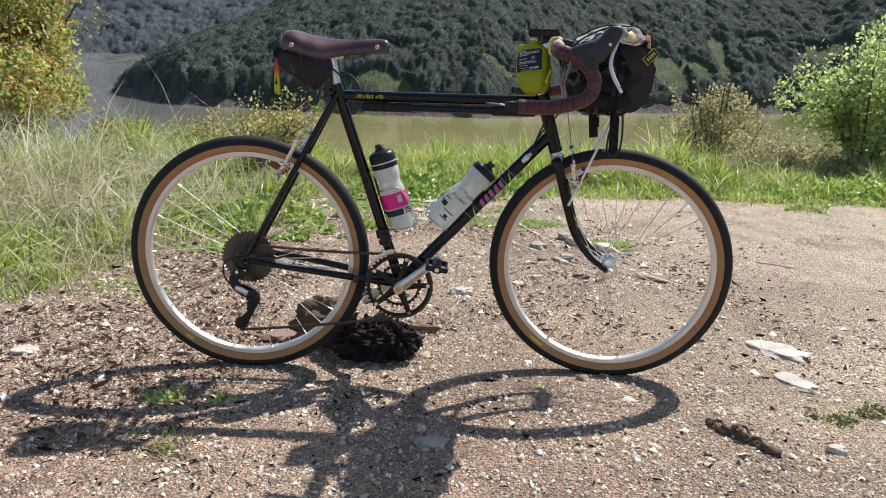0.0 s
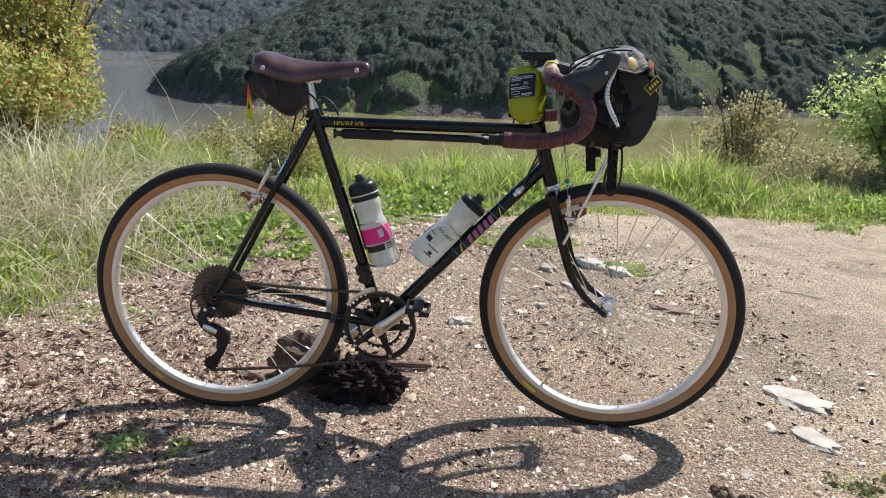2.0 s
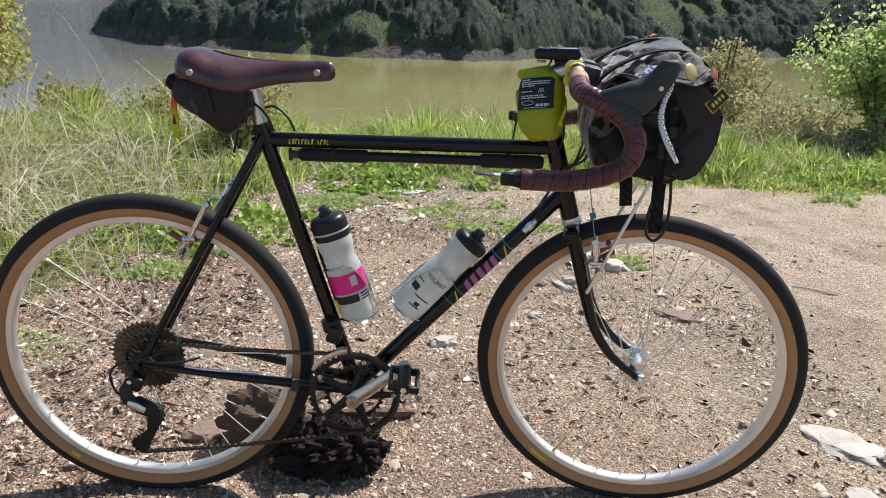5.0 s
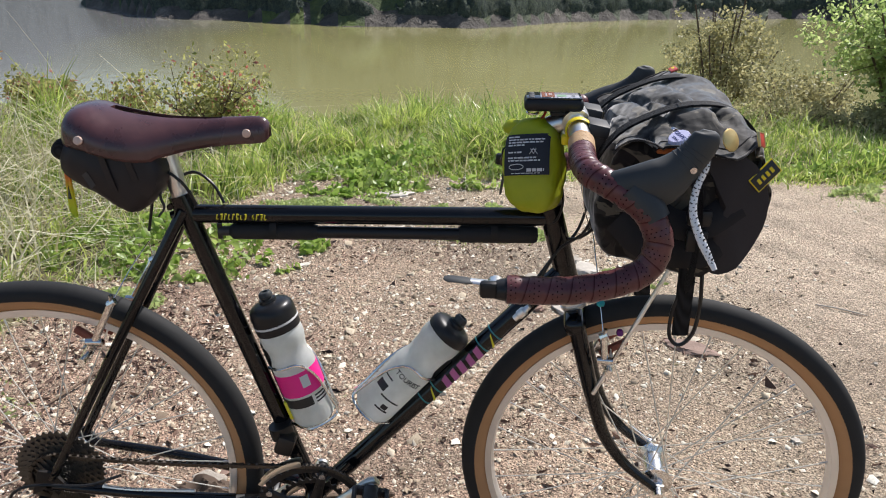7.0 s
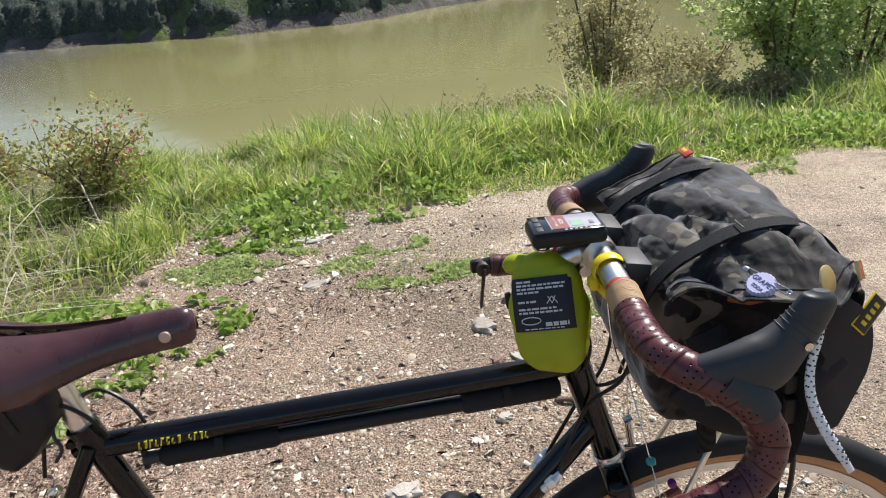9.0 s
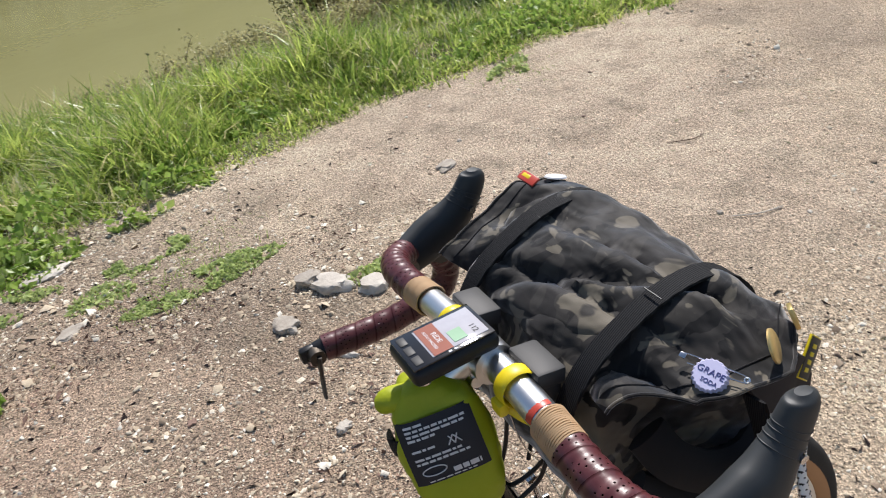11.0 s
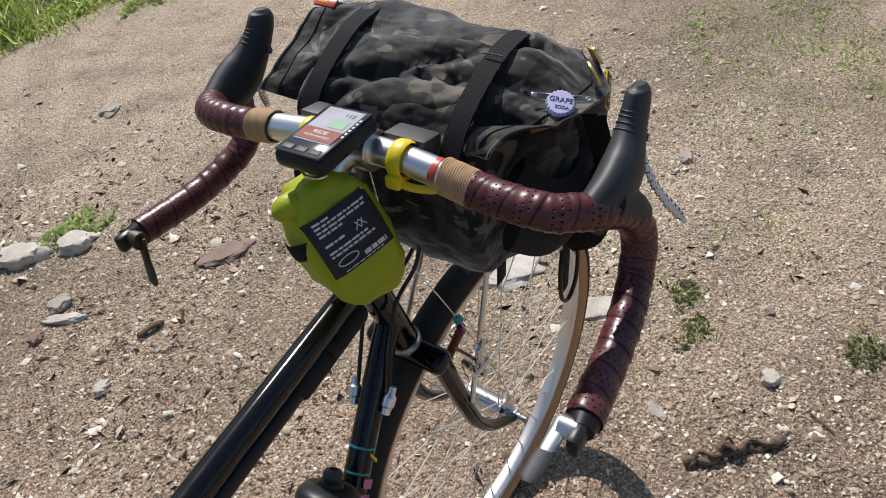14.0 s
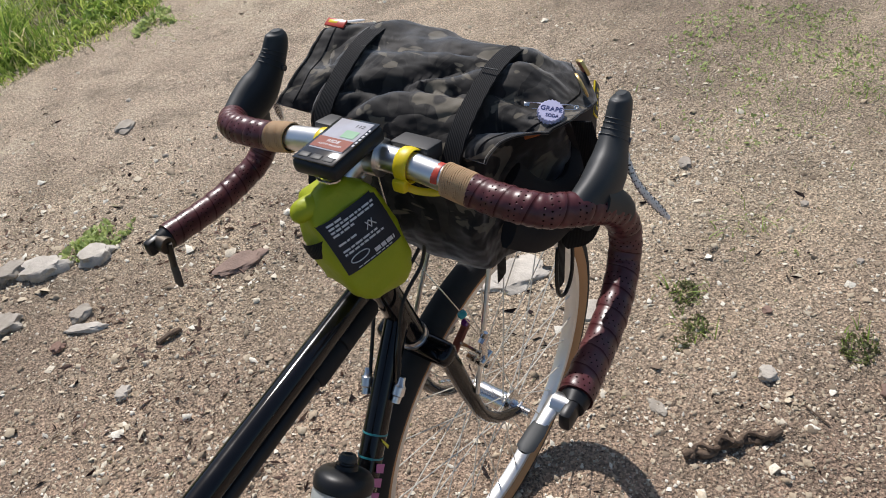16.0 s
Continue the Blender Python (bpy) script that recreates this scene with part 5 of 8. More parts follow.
def wheel(name, centre, turn, label, flanges, hub_r, tag_seed):
    """A spoked wheel: tyre, rim, hub, 32 spokes laced three-cross."""
    v0 = thing_part(name, label)
    cx = Vector(centre)
    a, b, r0 = 0.0212, 0.0235, WHEEL_R - 0.021
    sec = lambda deg: (r0 + b * math.cos(radians(deg)), a * math.sin(radians(deg)))
    tread = [sec(d) for d in range(-96, 97, 12)]
    part("tyre_tread", turn(lathe(tread + [(r * 0.985, h * 0.9) for r, h in tread[::-1]], cx, segments=120, closed=True)), M_TREAD, v0, "black rubber tread")
    for side in (-1, 1):
        wall = [sec(side * d) for d in range(95, 160, 9)] + [(0.2925, side * 0.0105)]
        part("sidewall", turn(lathe(wall + [(r - 0.001, h - side * 0.003) for r, h in wall[::-1]], cx, segments=120, closed=True)), M_TAN, v0, "tan rubber sidewall")
    rim = [(0.2975, -0.0125), (0.2975, -0.0105), (0.2925, -0.0105), (0.2915, 0.0105), (0.2975, 0.0105), (0.2975, 0.0125), (0.2868, 0.0122), (0.2835, 0.008), (0.2825, 0.0), (0.2835, -0.008), (0.2868, -0.0122)]
    part("rim", turn(lathe(rim, cx, segments=120, closed=True)), M_RIM, v0)
    l, r_, w = flanges
    prof = [(0.004, -0.062), (0.0085, -0.062), (0.0085, -0.05), (0.012, -0.046), (0.013, r_ - 0.006), (hub_r, r_ - 0.003), (hub_r, r_ + 0.001), (w, r_ + 0.006), (w, l - 0.006), (hub_r, l - 0.001), (hub_r, l + 0.003), (0.013, l + 0.006), (0.012, 0.046), (0.0085, 0.05), (0.0085, 0.062), (0.004, 0.062)]
    part("hub", turn(lathe(prof, cx, segments=36)), M_CHROME, v0, "silver hub shell")
    sp = mesh_from("spoke", *sweep([(0, 0, 0), (0, 0, 1)], 0.0011, 5)[:2], [M_SPOKE])
    nip = mesh_from("nipple", *sweep([(0, 0, 0), (0, 0, 0.013)], 0.0019, 6)[:2], [M_ALLOY])
    for k in range(32):
        side = -1 if k % 2 else 1
        hy = l if side > 0 else r_
        out = 2 * math.pi * k / 32
        cross = radians(58) * (1 if (k // 2) % 2 else -1)
        p = Vector((hub_r * 0.9 * math.cos(out + cross), hy, hub_r * 0.9 * math.sin(out + cross))) + cx
        q = Vector((0.284 * math.cos(out), 0.002 * side, 0.284 * math.sin(out))) + cx
        p, q = turn(([p, q], []))[0]
        d = q - p
        m = Matrix.Translation(p) @ d.to_track_quat("Z", "Y").to_matrix().to_4x4()
        piece("spoke", sp, v0, m @ Matrix.Diagonal((1, 1, d.length, 1)))
        piece("nipple", nip, v0, m @ Matrix.Translation((0, 0, d.length - 0.013)))
    # air valve and a yellow tyre mark
    va = radians(200 + tag_seed)
    part("valve", turn(rod(cx + Vector((0.283 * math.cos(va), 0, 0.283 * math.sin(va))), cx + Vector((0.235 * math.cos(va), 0, 0.235 * math.sin(va))), 0.003, 0.0022, 8)), M_BRASS, v0)
    return v0


def thing_part(name, label):
    """A part that only holds sub-parts, with a small axle as its mesh."""
    c = REAR if name == "rear_wheel" else FRONT
    geo = rod((c[0], -0.067, c[2]), (c[0], 0.067, c[2]), 0.0045, sides=10)
    return part(name, geo if name == "rear_wheel" else forked(geo), M_CHROME, bike, label)


rear = wheel("rear_wheel", REAR, lambda g: g, "silver-rimmed rear wheel with tan-wall tyre", (0.034, -0.02, 0.014), 0.026, 0)
fwheel = wheel("front_wheel", FRONT, forked, "silver-rimmed front wheel with tan-wall tyre", (0.032, -0.032, 0.0185), 0.027, 37)
part("quick_release", forked(join(rod((0.492, 0.066, 0.336), (0.492, 0.076, 0.336), 0.008), rod((0.492, 0.073, 0.336), (0.455, 0.085, 0.36), 0.005, 0.003))), M_CHROME, fwheel)
part("skewer_nut", forked(rod((0.492, -0.063, 0.336), (0.492, -0.073, 0.336), 0.008)), M_CHROME, fwheel)
for c, tr, deg in ((REAR, lambda g: g, 232), (FRONT, forked, 228), (FRONT, forked, 232)):
    pts = [(c[0] + (WHEEL_R - 0.03) * math.cos(radians(deg + k)), -0.0185, c[2] + (WHEEL_R - 0.03) * math.sin(radians(deg + k))) for k in range(0, 5)]
    part("tyre_mark", tr(sweep(pts, 0.005, 6, flat=(0.3, 1.0))), M_DECAL_YELLOW, rear if c is REAR else fwheel, "yellow printed mark")


def toothed(r, hole, teeth, y, centre, thick=0.0022, depth=0.0045, tooth=0.5):
    """A sprocket: a toothed ring."""
    pts, n = [], teeth * 4
    for k in range(n):
        a = 2 * math.pi * k / n
        rr = r if k % 4 in (0, 1) else r - depth
        pts.append((rr * math.cos(a), rr * math.sin(a)))
    inner = [(hole * math.cos(2 * math.pi * k / n), hole * math.sin(2 * math.pi * k / n)) for k in range(n)]
    cx, cz = centre[0], centre[2]
    verts = [(cx + p[0], y - thick / 2, cz + p[1]) for p in pts] + [(cx + p[0], y - thick / 2, cz + p[1]) for p in inner]
    verts += [(v[0], y + thick / 2, v[2]) for v in verts]
    faces = []
    for k in range(n):
        l = (k + 1) % n
        faces += [(k, l, n + l, n + k), (2 * n + l, 2 * n + k, 3 * n + k, 3 * n + l), (l, k, 2 * n + k, 2 * n + l), (n + k, n + l, 3 * n + l, 3 * n + k)]
    return verts, faces


cassette = part("cassette", rod((REAR[0], -0.018, REAR[2]), (REAR[0], -0.058, REAR[2]), 0.017, sides=20), M_DARK_METAL, bike, "dark wide-range cassette")
for k, teeth in enumerate((42, 37, 32, 28, 24, 21, 19, 17, 15, 13, 11)):
    r = teeth * 0.00182
    part("sprocket", toothed(r, r * 0.55 if k < 4 else r * 0.5, teeth, -0.0205 - 0.0034 * k, REAR), M_COG, cassette, smooth=False)
    if k < 4:
        arms = [rod((REAR[0] + 0.016 * math.cos(a), -0.0205 - 0.0034 * k, REAR[2] + 0.016 * math.sin(a)), (REAR[0] + r * 0.6 * math.cos(a), -0.0205 - 0.0034 * k, REAR[2] + r * 0.6 * math.sin(a)), 0.003, sides=5) for a in [2 * math.pi * j / 7 + k * 0.2 for j in range(7)]]
        part("carrier", join(*arms), M_COG, cassette)

crankset = part("crankset", rod((BB[0], -0.07, BB[2]), (BB[0], 0.075, BB[2]), 0.012, sides=18), M_DARK_METAL, bike)
part("outer_chainring", toothed(0.0965, 0.0815, 46, -0.046, BB, 0.0035, 0.0055), M_DARK_METAL, crankset, "black toothed chainring", smooth=False)
part("inner_chainring", toothed(0.064, 0.0535, 30, -0.0375, BB, 0.003, 0.005), M_DARK_METAL, crankset, smooth=False)
CR_END = Vector((0.0, -0.082, 0.357))
ang0 = math.atan2(CR_END.z - BB[2], CR_END.x - BB[0])
for j in range(5):
    a = ang0 + 2 * math.pi * j / 5 + math.pi / 5
    c, s = math.cos(a), math.sin(a)
    pth = [(BB[0] + r * c, -0.052, BB[2] + r * s) for r in (0.016, 0.05, 0.087)]
    part("spider_arm", sweep(pth, [0.012, 0.0085, 0.007], 8, flat=(0.45, 1.0)), M_DARK_METAL, crankset)
    part("chainring_bolt", rod((BB[0] + 0.0825 * c, -0.042, BB[2] + 0.0825 * s), (BB[0] + 0.0825 * c, -0.058, BB[2] + 0.0825 * s), 0.0055, sides=10), M_CHROME, crankset)
    part("chainring_bolt", rod((BB[0] + 0.058 * c, -0.036, BB[2] + 0.058 * s), (BB[0] + 0.058 * c, -0.057, BB[2] + 0.058 * s), 0.005, sides=10), M_DARK_METAL, crankset)
M_CRANK = plain("worn_silver_crank", (0.72, 0.68, 0.6), 0.36, 1.0, 0.12, 30)


def crank(sign):
    e = CR_END if sign < 0 else Vector((2 * BB[0] - CR_END.x, 0.082, 2 * BB[2] - CR_END.z))
    b = Vector((BB[0], 0.07 * sign, BB[2]))
    d = (e - b)
    pth = [b - d * 0.02, b + d * 0.18, b + d * 0.6, e + d * 0.02, e + d * 0.085]
    part("crank_arm", sweep(pth, [0.0165, 0.0145, 0.012, 0.0135, 0.0085], 14, flat=(0.6, 1.0)), M_CRANK, crankset, "worn silver crank arm")
    part("crank_bolt", rod(b + Vector((0, 0.006 * sign, 0)), b + Vector((0, 0.014 * sign, 0)), 0.0085, sides=6), M_BRASS, crankset)
    part("crank_washer", rod(b + Vector((0, 0.004 * sign, 0)), b + Vector((0, 0.0115 * sign, 0)), 0.014, sides=20), M_CRANK, crankset)
    pc = e + Vector((0, 0.055 * sign, 0))
    pedal = part("pedal", rod(e, e + Vector((0, 0.1 * sign, 0)), 0.006, sides=10), M_CHROME, crankset, "black platform pedal")
    m = pose(*pc, 0, 8, 0)
    part("pedal_body", moved(block((0.026, 0.085, 0.022), (0, 0, 0), 0.006), m), M_PLASTIC, crankset)
    for x in (-0.026, 0.026):
        part("pedal_cage", moved(join(block((0.008, 0.078, 0.016), (x, 0, 0), 0.003), block((abs(x), 0.01, 0.014), (x / 2, 0.035, 0), 0.002), block((abs(x), 0.01, 0.014), (x / 2, -0.035, 0), 0.002)), m), M_PLASTIC, crankset)


crank(-1)
crank(1)

# gears
fd = part("front_derailleur", join(rod((-0.158, -0.02, 0.428), (-0.153, -0.02, 0.406), 0.0195, sides=18), block((0.03, 0.03, 0.035), (-0.147, -0.035, 0.402), 0.006, 0, 20, 0)), M_DARK_METAL, bike, "front derailleur")
for y, rr in ((-0.052, 0.1025), (-0.038, 0.1015)):
    arc = [(BB[0] + rr * math.cos(radians(d)), y, BB[2] + rr * math.sin(radians(d))) for d in range(98, 152, 6)]
    part("cage_plate", sweep(arc, np.concatenate([[0.005], np.linspace(0.0062, 0.004, len(arc) - 1)]), 8, flat=(0.12, 1.0)), M_CRANK, fd, "silver cage plate")
rd = part("rear_derailleur", join(block((0.03, 0.024, 0.034), (-0.545, -0.078, 0.302), 0.008, 0, 20), block((0.056, 0.026, 0.03), (-0.527, -0.088, 0.252), 0.01, 0, 24), block((0.03, 0.03, 0.034), (-0.508, -0.085, 0.236), 0.01, 0, 0)), M_PLASTIC, bike, "black long-cage rear derailleur")
part("linkage", sweep(smooth_path([(-0.553, -0.082, 0.31), (-0.563, -0.09, 0.287), (-0.549, -0.094, 0.264), (-0.512, -0.092, 0.245)], 5), [0.011] * 4 + [0.013] * 8 + [0.0145] * 4, 10, flat=(0.6, 1.0)), M_DARK_METAL, rd)
part("outer_link", sweep([(-0.556, -0.103, 0.268), (-0.54, -0.105, 0.262), (-0.522, -0.105, 0.253)], [0.006, 0.009, 0.007], 8, flat=(0.3, 1.0)), M_ALLOY, rd, "silver outer link")
part("pivot_bolt", rod((-0.553, -0.085, 0.31), (-0.553, -0.094, 0.31), 0.005, sides=6), M_CHROME, rd)
P1, P2 = Vector((-0.515, -0.072, 0.222)), Vector((-0.552, -0.068, 0.152))
for y in (-0.009, 0.009):
    d = Vector((0, y, 0))
    part("cage", sweep([P1 + d + Vector((0.004, 0, 0.008)), P1.lerp(P2, 0.5) + d + Vector((0.01, 0, 0)), P2 + d + Vector((-0.003, 0, -0.006))], [0.014, 0.008, 0.017], 10, flat=(0.14, 1.0)), M_PLASTIC, rd)
for p in (P1, P2):
    part("jockey_wheel", toothed(0.0205, 0.006, 11, p.y, p, 0.004, 0.004), M_DARK_METAL, rd, smooth=False)


def chain_run(a, b, sag=0.004, step=0.0127):
    """Links of a straight chain run, outer and inner plates in turn."""
    a, b = Vector(a), Vector(b)
    n = max(2, int((b - a).length / step))
    geos = []
    for k in range(n):
        t0, t1 = k / n, (k + 1) / n
        p, q = a.lerp(b, t0), a.lerp(b, t1)
        p.z -= sag * 4 * t0 * (1 - t0)
        q.z -= sag * 4 * t1 * (1 - t1)
        w = 0.0033 if k % 2 else 0.0022
        for s in (-1, 1):
            o = Vector((0, w * s, 0))
            geos.append(sweep([p + o - (q - p) * 0.25, (p + q) / 2 + o, q + o + (q - p) * 0.25], [0.0042, 0.003, 0.0042], 6, flat=(0.2, 1.0))[:2])
        geos.append(rod(p - Vector((0, 0.003, 0)), p + Vector((0, 0.003, 0)), 0.0034, sides=6)[:2])
    return join(*geos)


def chain_arc(centre, r, a0, a1, y):
    n = max(2, int(abs(radians(a1 - a0)) * r / 0.0127))
    pts = [(centre[0] + r * math.cos(radians(a0 + (a1 - a0) * k / n)), y, centre[2] + r * math.sin(radians(a0 + (a1 - a0) * k / n))) for k in range(n + 1)]
    return join(*[chain_run(pts[k], pts[k + 1], 0, 0.02) for k in range(n)])


CH_Y = -0.046
part("chain", join(chain_run((REAR[0] + 0.004, -0.04, REAR[2] + 0.042), (BB[0] - 0.012, CH_Y, BB[2] + 0.0935), 0.006), chain_arc(BB, 0.0935, 97, -95, CH_Y),
                   chain_run((BB[0] - 0.008, CH_Y, BB[2] - 0.0935), tuple(P2 + Vector((0.003, 0, -0.019))), 0.005), chain_run(tuple(P2 + Vector((0.017, 0, 0.006))), tuple(P1 + Vector((-0.014, 0, -0.01))), 0),
                   chain_arc((REAR[0], 0, REAR[2]), 0.041, 85, 250, -0.04)), M_CHAIN, bike, "oily bicycle chain", sharp=50)


def cable(points, r=0.0024, mat=M_PLASTIC, name="cable", turn=False, label="", sides=8):
    geo = sweep(smooth_path(points, 6), r, sides)
    return part(name, forked(geo) if turn else geo, mat, bike, label)


cable([(-0.42, -0.055, 0.35), (-0.47, -0.075, 0.345), (-0.55, -0.085, 0.352), (-0.59, -0.085, 0.33), (-0.585, -0.085, 0.285), (-0.552, -0.083, 0.262)], 0.0024)
cable([(-0.45, -0.062, 0.333), (-0.4, -0.06, 0.325), (-0.3, -0.054, 0.318)], 0.003, M_ALLOY, "cable_ferrule", False, "silver cable ferrule")
cable([(-0.262, -0.012, 0.812), (-0.275, -0.02, 0.845), (-0.3, -0.02, 0.865), (-0.32, -0.012, 0.85), (-0.335, 0, 0.80), (-0.343, 0, 0.765)], 0.0024, name="brake_cable")
cable([(-0.225, 0.004, 0.811), (-0.24, 0.008, 0.838), (-0.268, 0.016, 0.855), (-0.3, 0.018, 0.845)], 0.0024, name="brake_cable")


# brakes: cantilevers fore and aft
def brake(at, turn, tip, pad_dir):
    """One silver cantilever pair with its straddle wire."""
    main = None
    for s in (-1, 1):
        p = Vector((at[0], 0.052 * s, at[2]))
        q = Vector((at[0] + tip[0], tip[1] * s, at[2] + tip[2]))
        mid = p.lerp(q, 0.35) + Vector((pad_dir * 0.008, 0.014 * s, 0))
        arm = part("brake_arm", turn(join(sweep(smooth_path([p + Vector((pad_dir * 0.022, 0, -0.006)), p + Vector((pad_dir * 0.014, 0.008 * s, 0.006)), mid, q], 5), [0.0085] * 4 + [0.0075] * 6 + [0.0055] * 6, 10, flat=(0.7, 1.0)),
                                          rod(p + Vector((pad_dir * 0.018, -0.012 * s, 0)), p + Vector((pad_dir * 0.018, 0.024 * s, 0)), 0.0065, sides=10), rod(mid - Vector((0.012, 0, 0)), mid + Vector((0.012, 0, 0)), 0.006, sides=10))), M_CHROME, bike, "silver cantilever brake arm")
        part("brake_pad", turn(block((0.05, 0.011, 0.011), (p.x + pad_dir * 0.026, 0.021 * s, p.z + 0.017), 0.003, 0, -35 * pad_dir)), M_RUST, arm, "rust-coloured brake pad")
        part("pad_post", turn(rod((p.x + pad_dir * 0.022, 0.024 * s, p.z + 0.015), (p.x + pad_dir * 0.02, 0.062 * s, p.z + 0.014), 0.003, sides=8)), M_CHROME, arm)
        part("straddle_end", turn(join(rod(q - Vector((0.005, 0, 0.003)), q + Vector((0.006, 0, 0.003)), 0.0055, sides=8), rod(q, q + Vector((0.002, 0.004 * s, 0.014)), 0.003, sides=6))), M_CHROME, arm)


brake((-0.425, 0, 0.575), lambda g: g, (0.048, 0.088, 0.108), -1)
brake((0.368, 0, 0.57), forked, (0.002, 0.08, 0.07), 1)
for s in (-1, 1):
    cable([(-0.377, 0.088 * s, 0.683), (-0.36, 0.04 * s, 0.722), (-0.345, 0, 0.748)], 0.0009, M_CHROME, "straddle_wire")
    cable([(0.37, 0.08 * s, 0.64), (0.357, 0.04 * s, 0.71), (0.345, 0, 0.7705)], 0.0009, M_CHROME, "straddle_wire", True)
cable([(0.345, 0, 0.7705), (0.326, 0.0, 0.82), (0.312, 0.0, 0.93)], 0.001, M_CHROME, "straddle_wire", True)
part("bead", forked(lathe([(0.0005, -0.006), (0.0055, -0.004), (0.0065, 0), (0.0055, 0.004), (0.0005, 0.006)], (0.3625, -0.056, 0.6825), (0, 0.6, 0.8), 14)), plain("teal_bead", (0.02, 0.3, 0.33), 0.2), bike, "small teal bead on the straddle wire")
part("bead", forked(lathe([(0.0005, -0.005), (0.005, -0.004), (0.006, 0), (0.005, 0.004), (0.0005, 0.005)], (0.4, -0.03, 0.62), (0, 1, 0), 14)), plain("purple_bead", (0.16, 0.02, 0.2), 0.25), bike, "small purple bead on a spoke")

# front rack under the bag
rack = part("front_rack", forked(join(sweep(smooth_path([(0.40, -0.04, 0.770), (0.465, -0.045, 0.771), (0.49, -0.02, 0.771), (0.49, 0.02, 0.771), (0.465, 0.045, 0.771), (0.40, 0.04, 0.770), (0.375, 0.0, 0.770), (0.40, -0.04, 0.770)], 5), 0.0042, 8), rod((0.46, -0.044, 0.7705), (0.46, 0.044, 0.7705), 0.004, sides=8), rod((0.42, -0.042, 0.7705), (0.42, 0.042, 0.7705), 0.004, sides=8))), M_CHROME, bike, "small polished tubular front rack")
for s in (-1, 1):
    part("rack_strut", forked(rod((0.468, 0.044 * s, 0.768), (0.366, 0.064 * s, 0.523), 0.0036, sides=8)), M_ALLOY, rack)

# seat post and leather saddle
tube("seat_post", (-0.286, 0, 0.81), (-0.303, 0, 0.893), 0.0136, mat=M_ALLOY)
part("seat_clamp", join(block((0.05, 0.045, 0.018), (-0.296, 0, 0.9), 0.006, 0, 5), rod((-0.296, -0.03, 0.896), (-0.296, 0.03, 0.896), 0.008), rod((-0.275, -0.02, 0.89), (-0.275, -0.02, 0.91), 0.004)), M_ALLOY, bike)


